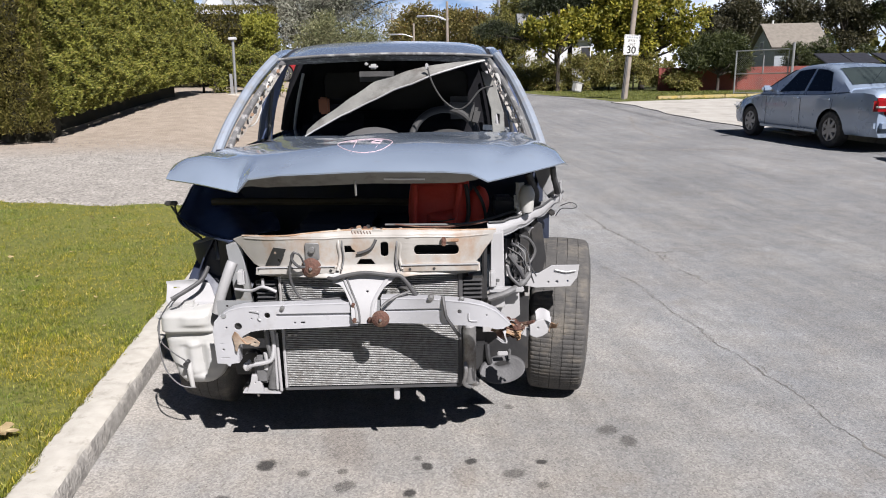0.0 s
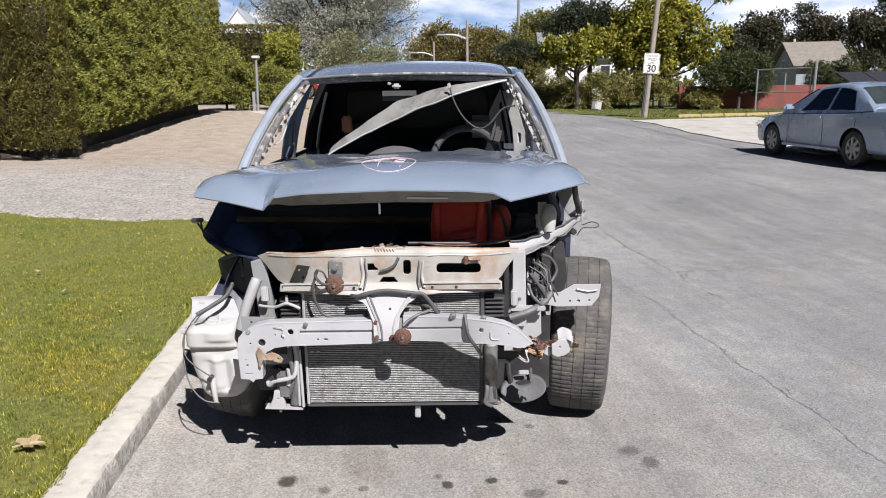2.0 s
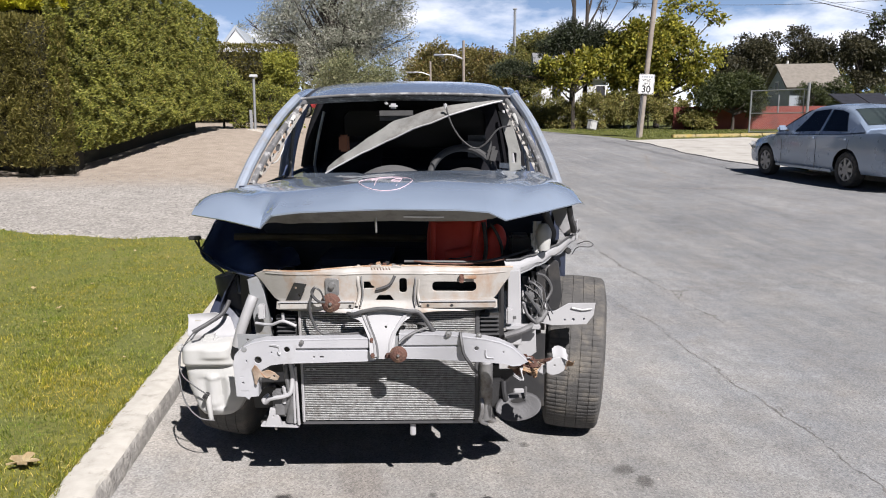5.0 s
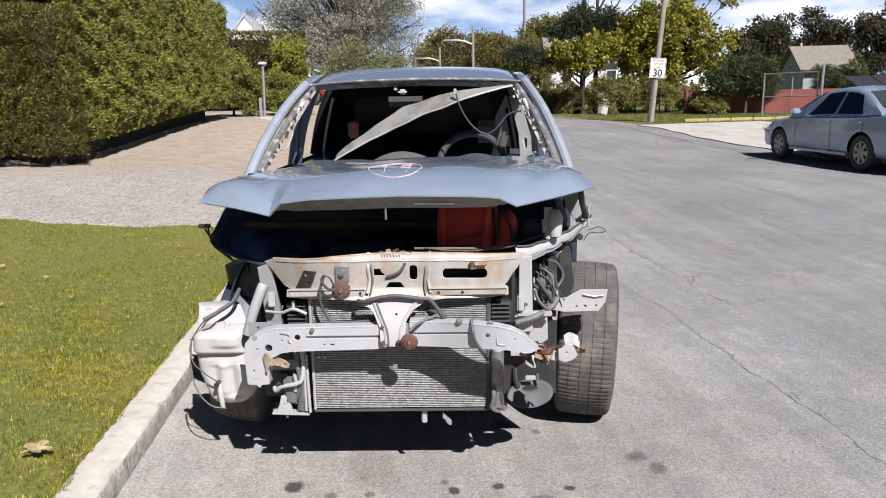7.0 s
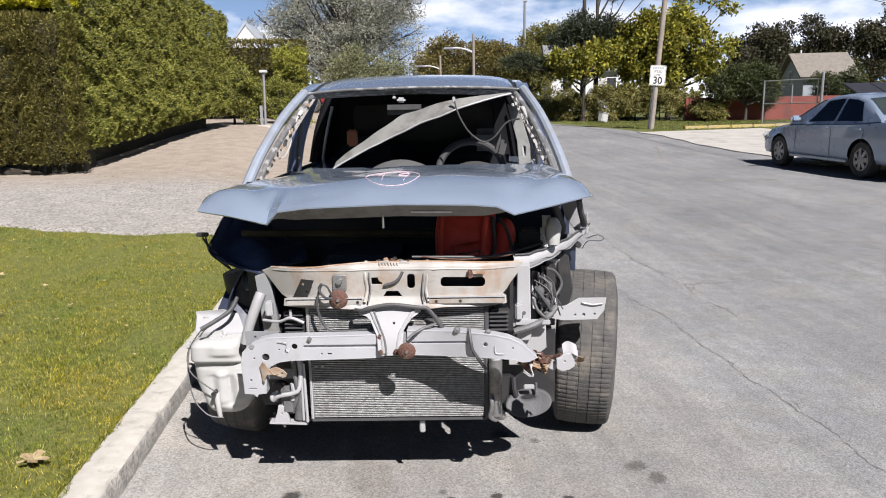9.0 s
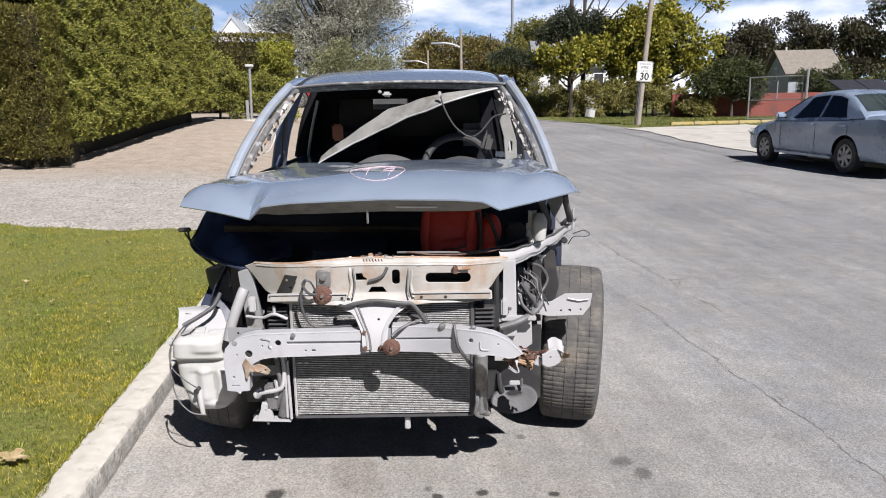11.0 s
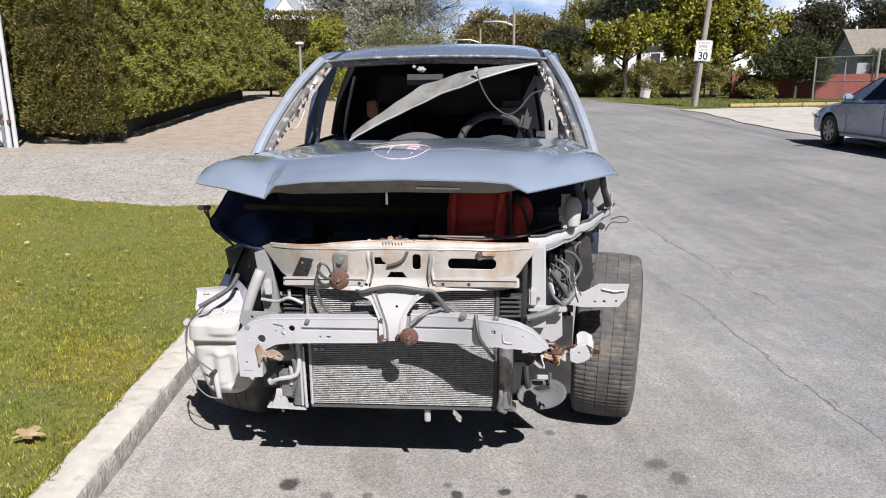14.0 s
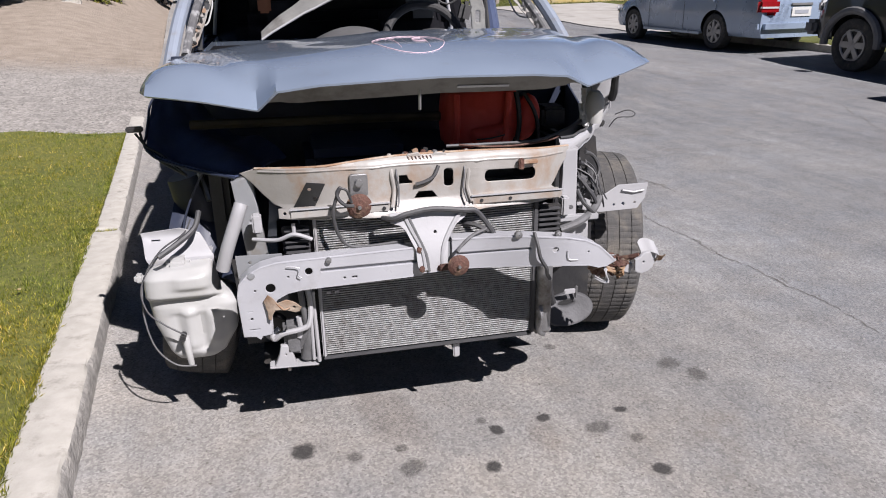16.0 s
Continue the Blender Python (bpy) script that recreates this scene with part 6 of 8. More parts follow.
def dark_suv():
    body = [(0.0, 0.75, 0.66), (0.06, 0.95, 0.74), (0.25, 1.06, 0.82), (0.7, 1.10, 0.86), (1.3, 1.14, 0.88), (2.5, 1.15, 0.885), (3.6, 1.16, 0.885), (4.3, 1.14, 0.87), (4.42, 1.0, 0.85), (4.45, 0.6, 0.84)]
    roof = [(1.25, 1.15), (1.7, 1.52), (1.95, 1.66), (2.5, 1.72), (3.4, 1.72), (4.1, 1.68), (4.35, 1.5), (4.43, 1.15)]
    win = {"side": [(1.80, 2.42, 0.10, 0.92, 0.25, 0.0), (2.52, 3.18, 0.10, 0.92, 0.0, 0.0), (3.28, 4.1, 0.10, 0.92, 0.0, -0.1)], "top": [(1.33, 1.9, 0.92)]}
    y = 6.33
    m = Matrix.Translation((8.5 + 0.68, y + 0.86, road_z(6.3) - 0.01)) @ Matrix.Rotation(math.pi - 0.02, 4, 'Z')
    t, side, top, bodyp = car("dark_off_roader", m, "dark green off-road car with grey wheel-arch flares", "car", body, roof, "dark_paint", (0.86, 3.50), 0.375, 0.255, 0.225, zb=0.42, hubs=6, win=win, base_w=0.84, roof_w=0.70)
    for sg in (-1, 1):
        for wy in (0.86, 3.50):
            bm = bmesh.new()
            pts = [(sg * 0.90, wy + 0.47 * math.cos(a), 0.40 + 0.45 * math.sin(a)) for a in np.linspace(-0.1, math.pi + 0.1, 18)]
            add_tube(bm, pts, 0.055, 8)
            part("arch_flare", bm, "flare", t, "grey plastic arch flare")
        part("mirror", box((sg * 0.99, 1.75, 1.25), (0.2, 0.1, 0.17), 0.03), "black", t)
        part("step_rail", tube([(sg * 0.88, 1.35, 0.42), (sg * 0.9, 3.0, 0.42)], 0.035, 8), "black", t)
        part("headlight", box((sg * 0.62, 0.05, 0.88), (0.24, 0.1, 0.17), 0.03), "tail_white", t)
    part("front_bumper", box((0, -0.05, 0.58), (1.6, 0.22, 0.22), 0.05), "flare", t)


dark_suv()


def red_pickup():
    body = [(0.0, 0.80, 0.72), (0.15, 0.94, 0.80), (1.2, 1.0, 0.82), (3.0, 1.0, 0.82), (4.8, 1.02, 0.82), (4.95, 0.95, 0.80)]
    roof = [(1.3, 1.02), (1.8, 1.46), (2.1, 1.52), (2.7, 1.50), (2.9, 1.04)]
    win = {"side": [(1.8, 2.65, 0.15, 0.9, 0.1, -0.1)], "top": [(1.4, 1.8, 0.9)], "dark": True}
    x, y = -3.07, 33.8
    m = Matrix.Translation((x, y, land_z(x, y) + 0.02)) @ Matrix.Rotation(math.pi / 2, 4, 'Z') @ Matrix.Translation((0, -4.25, 0))
    t = car("red_pickup", m, "red pickup truck parked far up the driveway", "car", body, roof, "red_paint", (0.95, 4.25), 0.38, 0.25, 0.22, zb=0.45, win=win, base_w=0.78, roof_w=0.62)[0]
    for sg in (-1, 1):
        part("side_stripe", box((sg * 0.825, 2.6, 0.72), (0.012, 2.2, 0.16), 0.004), "sign_white", t, "white stripe along the side")
    part("toolbox", box((0.2, 4.2, 1.08), (0.5, 0.45, 0.28), 0.03), "flare", t)


red_pickup()
# ---- the wrecked pickup ----
truck = thing("wrecked_pickup_truck", pose(-0.0497, 0.0052, 0.0, 0, 0, -6.0), "silver-blue pickup truck with a stripped wrecked front and buckled bonnet", "pickup truck")

HOOD_F = [(-0.80, 0.40, 1.125), (-0.775, 0.31, 1.128), (-0.62, 0.215, 1.120), (-0.466, 0.147, 1.098), (-0.412, 0.10, 1.152), (-0.30, 0.075, 1.168), (0.03, 0.05, 1.180), (0.28, 0.04, 1.176), (0.378, 0.04, 1.168), (0.439, 0.04, 1.138), (0.60, 0.15, 1.155), (0.75, 0.27, 1.172), (0.79, 0.40, 1.145)]
HOOD_C = [(-0.80, 0.46, 1.142), (-0.775, 0.45, 1.174), (-0.73, 0.43, 1.195), (-0.66, 0.41, 1.204), (-0.45, 0.37, 1.207), (-0.1, 0.34, 1.246), (0.2, 0.34, 1.250), (0.45, 0.34, 1.236), (0.66, 0.40, 1.228), (0.74, 0.44, 1.205), (0.79, 0.48, 1.150)]
HOOD_B = [(-0.80, 1.02, 1.115), (-0.775, 1.02, 1.150), (-0.72, 1.02, 1.182), (-0.5, 0.99, 1.205), (0.0, 0.93, 1.244), (0.5, 0.99, 1.238), (0.68, 1.02, 1.228), (0.75, 1.03, 1.20), (0.79, 1.03, 1.14)]


def hood_pt(u, v, drop=0.0):
    x = -0.80 + 1.59 * u
    fy, fz = lerp_table(HOOD_F, x)
    cy, cz = lerp_table(HOOD_C, x)
    by, bz = lerp_table(HOOD_B, x)
    if v < 0.5:
        t = v / 0.5
        y, z = fy + (cy - fy) * t, fz + (cz - fz) * (1 - (1 - t) ** 1.7)
    else:
        t = (v - 0.5) / 0.5
        y, z = cy + (by - cy) * t, cz + (bz - cz) * t + 0.003 * math.sin(math.pi * t)
    crumple = 0.007 * noise.noise((x * 3.2, y * 3.2, 1.0)) + 0.0012 * noise.noise((x * 9, y * 9, 2.0))
    crease = -0.012 * math.exp(-((x + 0.50 + 0.35 * (y - 0.2)) / 0.035) ** 2) * step(0.05, 0.4, v) - 0.010 * math.exp(-((x - 0.47 - 0.3 * (y - 0.1)) / 0.04) ** 2) * step(0.05, 0.4, v)
    return Vector((x, y, z + crumple * step(0.0, 0.2, v) + crease - drop))


us = sorted(set([i / 60 for i in range(61)] + [(x + 0.80) / 1.59 for x in (-0.466, -0.44, -0.412, 0.378, 0.41, 0.439)]))


def hood_mesh():
    bm = bmesh.new()
    vs = [j / 26 for j in range(27)]
    g = [[bm.verts.new(hood_pt(u, v)) for v in vs] for u in us]
    for i in range(len(us) - 1):
        for j in range(len(vs) - 1):
            bm.faces.new((g[i][j], g[i + 1][j], g[i + 1][j + 1], g[i][j + 1]))
    bmesh.ops.recalc_face_normals(bm, faces=bm.faces)
    bmesh.ops.solidify(bm, geom=list(bm.faces), thickness=0.006)
    return bm


hood = part("bonnet", hood_mesh(), "paint", truck, "buckled silver-blue bonnet with a chalked ring", angle=32)


def lip(u, v):
    x = -0.445 + 0.862 * u
    fy, fz = lerp_table(HOOD_F, x)
    return (x, fy + 0.012 + 0.05 * v, fz - 0.004 - 0.047 * v * (1 - 0.25 * (2 * u - 1) ** 4) * (1 - abs(2 * u - 1) ** 14))


part("inner_lip", sheet(lip, 40, 3, 0.003), "hood_under", hood, "grey inner lip of the bonnet")
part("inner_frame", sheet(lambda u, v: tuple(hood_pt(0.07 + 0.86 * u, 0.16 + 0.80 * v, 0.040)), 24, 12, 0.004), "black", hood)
part("striker", tube([(-0.03, 0.10, 1.145), (-0.03, 0.105, 1.085)], 0.0045, 6), "grey_metal", hood)
part("sticker", sheet(lambda u, v: tuple(Vector(lip(0.60 + 0.17 * u, 0.55 + 0.14 * v)) + Vector((0, -0.006, -0.001))), 8, 1, 0.001), "bar_paint", hood)
# chalked ring with a figure in it


def on_hood(x, y):
    fy, cy, by = lerp_table(HOOD_F, x)[0], lerp_table(HOOD_C, x)[0], lerp_table(HOOD_B, x)[0]
    v = 0.5 * (y - fy) / (cy - fy) if y < cy else 0.5 + 0.5 * (y - cy) / (by - cy)
    return hood_pt((x + 0.80) / 1.59, v) + Vector((0, 0, 0.0012))


part("chalk_ring", tube([on_hood(-0.012 + 0.106 * math.cos(a), 0.372 + 0.172 * math.sin(a) + 0.012 * math.sin(2 * a)) for a in np.linspace(0.1, 2 * math.pi + 0.25, 44)], 0.0010, 4), "chalk", hood)
for line in (((-0.072, 0.42), (-0.055, 0.48), (-0.050, 0.36), (-0.048, 0.27)), ((0.048, 0.47), (0.020, 0.46), (0.010, 0.38), (0.045, 0.37)), ((0.048, 0.47), (0.045, 0.37), (0.036, 0.26))):
    part("chalk_stroke", tube([on_hood(*q) for q in line], 0.0011, 4, None, 3), "chalk", hood)

# The camera's eye in truck coordinates; parts scale about it to fit the view
EYE_POINT = Vector((0.215, -2.486, 1.518))


def sight_scaled(s):
    """Uniform scale about the camera's eye: depth changes, the outline in view stays."""
    return Matrix.Translation(EYE_POINT) @ Matrix.Scale(s, 4) @ Matrix.Translation(-EYE_POINT)


def bow(p):
    """Brings the panel's middle forward along the camera's sight lines; its ends stay."""
    return sight_scaled(1 - 0.0325 * (1 - step(0.25, 0.58, abs(p[0])))) @ Vector(p)


# upper radiator support, pressed sheet with openings


def press(co):
    x, y, z = co
    y += 0.035 * step(0.90, 0.95, z) - 0.025 * (1 - step(0.745, 0.80, z)) - 0.010 * math.exp(-((abs(x + 0.02) - 0.16) / 0.03) ** 2)
    y += 0.09 * step(0.25, 0.60, abs(x)) ** 2
    return bow((x, y, z + 0.004 * noise.noise((x * 8, 1, 1))))


SUP = [(-0.540, 0.885), (-0.50, 0.900), (-0.34, 0.906), (-0.231, 0.915), (-0.10, 0.922), (0.05, 0.924), (0.20, 0.921), (0.35, 0.917), (0.49, 0.908), (0.497, 0.890), (0.47, 0.865), (0.445, 0.835), (0.425, 0.805), (0.41, 0.792), (0.425, 0.782), (0.425, 0.758), (0.17, 0.752), (0.10, 0.748), (-0.10, 0.750), (-0.30, 0.755), (-0.445, 0.758), (-0.445, 0.780), (-0.425, 0.784), (-0.455, 0.796), (-0.482, 0.824), (-0.51, 0.858)]
part("radiator_support", plate(SUP,
    [rounded(0.169, 0.825, 0.345, 0.866, 0.017), [(-0.099, 0.868), (-0.072, 0.868), (-0.066, 0.853), (-0.055, 0.847), (-0.055, 0.838), (-0.099, 0.838)], rounded(0.040, 0.822, 0.073, 0.882, 0.013), [(-0.056, 0.790), (-0.039, 0.814), (0.006, 0.814), (0.024, 0.790)], [(-0.44 + 0.021 * math.cos(a * 0.4488), 0.893 + 0.007 * math.sin(a * 0.4488)) for a in range(14)], disc(0.405, 0.772, 0.007, 10), disc(-0.43, 0.770, 0.006, 10), disc(0.20, 0.768, 0.006, 10), disc(-0.345, 0.832, 0.006, 10)],
    0.25, 0.006, 0.002, press), "rusty", truck, "rust-stained white radiator support panel")
part("top_flange", sheet(lambda u, v: tuple(press(Vector((-0.50 + 0.97 * u, 0.256 + 0.045 * v, lerp_table([(x, z) for x, z in SUP[1:9]], -0.50 + 0.97 * u)[0] - 0.003 - 0.010 * v + 0.005 * noise.noise((u * 14, v, 3)))))), 30, 3, 0.003), "rusty", truck)
part("rusty_edge", tube([press(Vector((x, 0.25, z + 0.001))) for x, z in SUP[1:9]], 0.0045, 6, None, 4), "rust_light", truck, "rust along the panel's upper edge")
part("pressed_bead", tube([press(Vector((-0.49 + 0.95 * k / 24, 0.249, 0.893 + 0.006 * math.sin(k * 0.13)))) for k in range(25)], 0.0045, 7), "rusty", truck)
for x, k in ((-0.120, 1), (0.120, -1)):
    part("pressed_rib", tube([bow(p) for p in ((x, 0.282, 0.925), (x, 0.246, 0.875), (x + 0.006 * k, 0.244, 0.82), (x - 0.004 * k, 0.222, 0.775))], 0.0065, 8, None, 5), "rusty", truck)
    # Thin grey tube that draws the dark line beside each rib
    part("rib_side_line", tube([bow(p) for p in ((x + 0.014 * k, 0.262, 0.905), (x + 0.015 * k, 0.240, 0.870), (x + 0.020 * k, 0.236, 0.82), (x + 0.012 * k, 0.214, 0.778))], 0.003, 6, None, 5), "greycable", truck)
# Black perforated sheet, put here to draw a shadow on the panel
part("shadow_patch", plate([(-0.405, 0.792), (-0.352, 0.790), (-0.318, 0.862), (-0.366, 0.868)], [disc(-0.360, 0.848, 0.006, 8), disc(-0.345, 0.818, 0.007, 8)], 0.226, 0.004, 0.001, press), "black", truck, "dark slotted patch standing in for a shadow")
part("rusty_clip", box(bow((0.285, 0.232, 0.880)), (0.016, 0.016, 0.034), 0.003), "rust", truck)
part("rusty_clip", box(bow((0.318, 0.236, 0.884)), (0.050, 0.008, 0.014), 0.003), "rust_light", truck)
for x0, x1 in ((-0.425, -0.135), (0.125, 0.415)):
    led = part("lower_ledge", box(bow(((x0 + x1) / 2, 0.236, 0.777)), (x1 - x0, 0.034, 0.030), 0.006), "rusty", truck)
    part("ledge_lip", box(bow(((x0 + x1) / 2, 0.219, 0.793)), (x1 - x0, 0.010, 0.005), 0.002), "primer", led)
    for q in (0.10, 0.42, 0.74, 0.95):
        part("ledge_hole", lathe([(0.0, 0.0055), (-0.001, 0.0055), (-0.001, 0.0005)], 10), "black", led, m=Matrix.Translation(bow((x0 + (x1 - x0) * q, 0.2184, 0.777))) @ Matrix.Rotation(math.pi / 2, 4, 'Z'))
latch = part("bonnet_latch", plate([(-0.075, 0.900), (0.055, 0.902), (0.050, 0.930), (0.020, 0.936), (0.004, 0.922), (-0.022, 0.922), (-0.034, 0.938), (-0.066, 0.934)], [disc(-0.050, 0.918, 0.005, 8), disc(0.034, 0.918, 0.005, 8)], 0.262, 0.008, 0.002, lambda c: bow((c.x, c.y, c.z - 0.008))), "rusty", truck, "rusty bonnet latch")
rgl = random.Random(6)
for k in range(12):
    c = bow((-0.085 + 0.145 * (k + rgl.random()) / 12, 0.268 + 0.02 * rgl.random(), 0.915 + 0.012 * rgl.random()))
    part("latch_plate", box(c, (rgl.uniform(0.006, 0.022), 0.012, rgl.uniform(0.014, 0.032)), 0.002, Matrix.Rotation(rgl.uniform(-0.6, 0.6), 4, 'Y')), ("grey_metal", "rust", "black", "rust_light")[k % 4], latch)
part("latch_spring", tube([bow((-0.070 + 0.0022 * k, 0.256 + 0.006 * math.cos(k * 1.2), 0.915 + 0.006 * math.sin(k * 1.2))) for k in range(38)], 0.0013, 5), "rust", latch)
part("latch_lever", tube([bow(p) for p in ((0.025, 0.245, 0.89), (0.008, 0.238, 0.86), (-0.02, 0.236, 0.845), (-0.048, 0.238, 0.838))], 0.0055, 6, None, 4), "cable", latch)
part("latch_cable", tube([bow(p) for p in ((0.06, 0.29, 0.938), (0.2, 0.295, 0.935), (0.36, 0.31, 0.932), (0.47, 0.36, 0.94), (0.60, 0.43, 0.965))], 0.005, 6, None, 6), "cable", truck)
part("loose_cable", tube([bow(p) for p in ((0.10, 0.285, 0.940), (0.19, 0.28, 0.930), (0.30, 0.29, 0.926), (0.42, 0.30, 0.935), (0.46, 0.32, 0.94))], 0.0035, 5, None, 6), "rust", truck)

# centre brace


def brace_y(z):
    return 0.040 + 0.070 * step(0.60, 0.86, z)


def brace_bend(co):
    x, y, z = co
    return Vector((x, brace_y(z) + y, z))


brace = part("centre_brace", plate([(-0.128, 0.792), (0.105, 0.796), (0.095, 0.772), (0.064, 0.752), (0.036, 0.715), (0.030, 0.66), (0.026, 0.634), (0.006, 0.624), (-0.048, 0.624), (-0.058, 0.645), (-0.060, 0.69), (-0.085, 0.745), (-0.10, 0.760), (-0.126, 0.768)], [disc(0.0, 0.735, 0.006, 10), disc(-0.105, 0.778, 0.005, 8)], 0.0, 0.006, 0.0015, brace_bend), "primer", truck, "white pressed steel centre brace")
for xs3 in ((-0.088, -0.068, -0.043, -0.036), (0.085, 0.050, 0.020, 0.014)):
    part("stiffening_rib", tube([(x, brace_y(z) - 0.003, z) for x, z in zip(xs3, (0.79, 0.745, 0.69, 0.632))], 0.0075, 7, None, 6), "primer", brace)
for x, z in ((-0.050, 0.690), (-0.047, 0.636), (0.006, 0.634)):
    part("rusty_bolt", lathe([(0.004, 0.010), (-0.004, 0.009), (-0.006, 0.001)], 8), "rust", brace, m=Matrix.Translation((x, brace_y(z) - 0.004, z)) @ Matrix.Rotation(math.pi / 2, 4, 'Z'))
part("cable", tube([(x, brace_y(z) - 0.008, z) for x, z in ((-0.078, 0.79), (-0.058, 0.74), (-0.034, 0.68), (-0.028, 0.63))], 0.0045, 6, None, 6), "greycable", brace)
part("wiring_loom", tube([(-0.145, 0.12, 0.775), (-0.118, 0.082, 0.782), (-0.078, 0.078, 0.795), (-0.005, 0.078, 0.804), (0.087, 0.078, 0.793), (0.125, 0.08, 0.786), (0.165, 0.075, 0.735), (0.19, 0.08, 0.69)], 0.0078, 8, None, 8), "cable", truck)
part("wiring_loom", tube([(0.10, 0.19, 0.72), (0.15, 0.15, 0.715), (0.20, 0.14, 0.685)], 0.007, 6, None, 5), "cable", truck)

# bumper reinforcement bar


# The bar, too, is bent along the camera's sight lines
def bar_bend(co):
    x, y, z = co
    return sight_scaled(1 + (0.01 - 0.12 * step(0.05, 0.42, x)) / 2.546) @ Vector(co)


def bar_flange(pts, depth):
    """The folded edge of the bar, running back from its front sheet."""
    return sheet(lambda u, v: tuple(bar_bend(Vector((lerp_pt(pts, u)[0], 0.055 + depth * v, lerp_pt(pts, u)[1])))), 40, 2, 0.003)


def lerp_pt(pts, u):
    k = min(int(u * (len(pts) - 1)), len(pts) - 2)
    t = u * (len(pts) - 1) - k
    return [a + (b - a) * t for a, b in zip(pts[k], pts[k + 1])]


BAR_L = [(-0.562, 0.475), (-0.568, 0.60), (-0.560, 0.635), (-0.535, 0.662), (-0.50, 0.680), (-0.455, 0.690), (-0.40, 0.692), (-0.04, 0.698), (-0.04, 0.612), (-0.32, 0.606), (-0.39, 0.604), (-0.43, 0.598), (-0.462, 0.582), (-0.480, 0.555), (-0.484, 0.475), (-0.512, 0.472), (-0.518, 0.462), (-0.530, 0.472)]
barL = part("bumper_bar", plate(BAR_L, [disc(-0.476, 0.616, 0.0155, 16), disc(-0.367, 0.656, 0.0125, 16), disc(-0.425, 0.645, 0.005, 8), disc(-0.519, 0.612, 0.0055, 8), disc(-0.536, 0.527, 0.006, 10), disc(-0.268, 0.626, 0.0055, 8), rounded(-0.248, 0.621, -0.230, 0.631, 0.004), rounded(-0.548, 0.491, -0.515, 0.497, 0.0025), rounded(-0.548, 0.548, -0.530, 0.552, 0.0015), rounded(-0.336, 0.649, -0.05, 0.662, 0.005)], 0.06, 0.008, 0.002, bar_bend), "bar_paint", truck, "pale grey bumper reinforcement bar, bent and rusty at the ends")
part("groove", sheet(lambda u, v: tuple(bar_bend(Vector((-0.34 + 0.30 * u, 0.068, 0.644 + 0.024 * v)))), 12, 2, 0.003), "bar_paint", barL)
part("flange", bar_flange(BAR_L[1:8], 0.055), "bar_paint", barL)
part("flange", bar_flange(BAR_L[8:15], 0.045), "bar_paint", barL)
part("dimple", lathe([(0, 0.011), (-0.004, 0.009), (-0.004, 0.001)], 14), "bar_shade", barL, m=Matrix.Translation((-0.528, 0.067, 0.655)) @ Matrix.Rotation(math.pi / 2, 4, 'Z'))
part("stud", lathe([(0, 0.009), (-0.012, 0.008), (-0.013, 0.001)], 10), "grey_metal", barL, m=Matrix.Translation((-0.312, 0.068, 0.682)) @ Matrix.Rotation(math.pi / 2, 4, 'Z'))
part("mounting_plate", plate([(-0.568, 0.694), (-0.44, 0.690), (-0.45, 0.60), (-0.565, 0.60)], [disc(-0.53, 0.672, 0.006, 8)], 0.130, 0.005, 0.001), "bar_shade", barL, "grey mounting plate behind the bar")
part("crease", tube([(-0.43, 0.058, 0.676), (-0.395, 0.056, 0.670), (-0.40, 0.056, 0.648), (-0.39, 0.056, 0.640)], 0.0016, 5, None, 3), "bar_paint", barL)
torn = part("torn_edge", plate([(-0.501, 0.577), (-0.488, 0.597), (-0.478, 0.590), (-0.465, 0.571), (-0.440, 0.578), (-0.414, 0.564), (-0.400, 0.553), (-0.406, 0.541), (-0.417, 0.537), (-0.438, 0.546), (-0.457, 0.552), (-0.472, 0.553), (-0.480, 0.540), (-0.485, 0.522), (-0.492, 0.524), (-0.492, 0.543), (-0.496, 0.560)], [disc(-0.419, 0.553, 0.0045, 8)], 0.060, 0.005, 0.0015, lambda c: Vector((c.x, c.y - 0.010 * math.sin((c.x + 0.5) * 60) - 0.012 * step(0.03, 0.06, c.x + 0.5), c.z))), "torn_rust", barL, "orange rust where the metal tore")
part("torn_strip", tube([(-0.487, 0.056, 0.592), (-0.462, 0.050, 0.566), (-0.447, 0.046, 0.552), (-0.430, 0.048, 0.556)], 0.004, 6, 0.002, 3), "rust_light", torn)
part("bar_joint", plate([(-0.07, 0.695), (0.08, 0.700), (0.08, 0.622), (-0.07, 0.616)], (), 0.078, 0.006, 0.001), "bar_shade", barL)
BAR_R = [(0.05, 0.713), (0.20, 0.708), (0.287, 0.700), (0.37, 0.690), (0.422, 0.678), (0.47, 0.655), (0.505, 0.622), (0.525, 0.602), (0.500, 0.590), (0.470, 0.588), (0.44, 0.598), (0.346, 0.606), (0.20, 0.616), (0.05, 0.622)]
barR = part("bumper_bar", plate(BAR_R, [disc(0.335, 0.655, 0.010, 14), disc(0.435, 0.640, 0.005, 8), rounded(0.06, 0.660, 0.27, 0.671, 0.005)], 0.06, 0.008, 0.002, bar_bend), "bar_paint", truck, "pale grey bumper bar half, torn at its end")
part("groove", sheet(lambda u, v: tuple(bar_bend(Vector((0.05 + 0.23 * u, 0.068, 0.654 + 0.022 * v)))), 12, 2, 0.003), "bar_paint", barR)
part("flange", bar_flange(BAR_R[0:8], 0.055), "bar_paint", barR)
part("flange", bar_flange(BAR_R[8:14], 0.045), "bar_paint", barR)
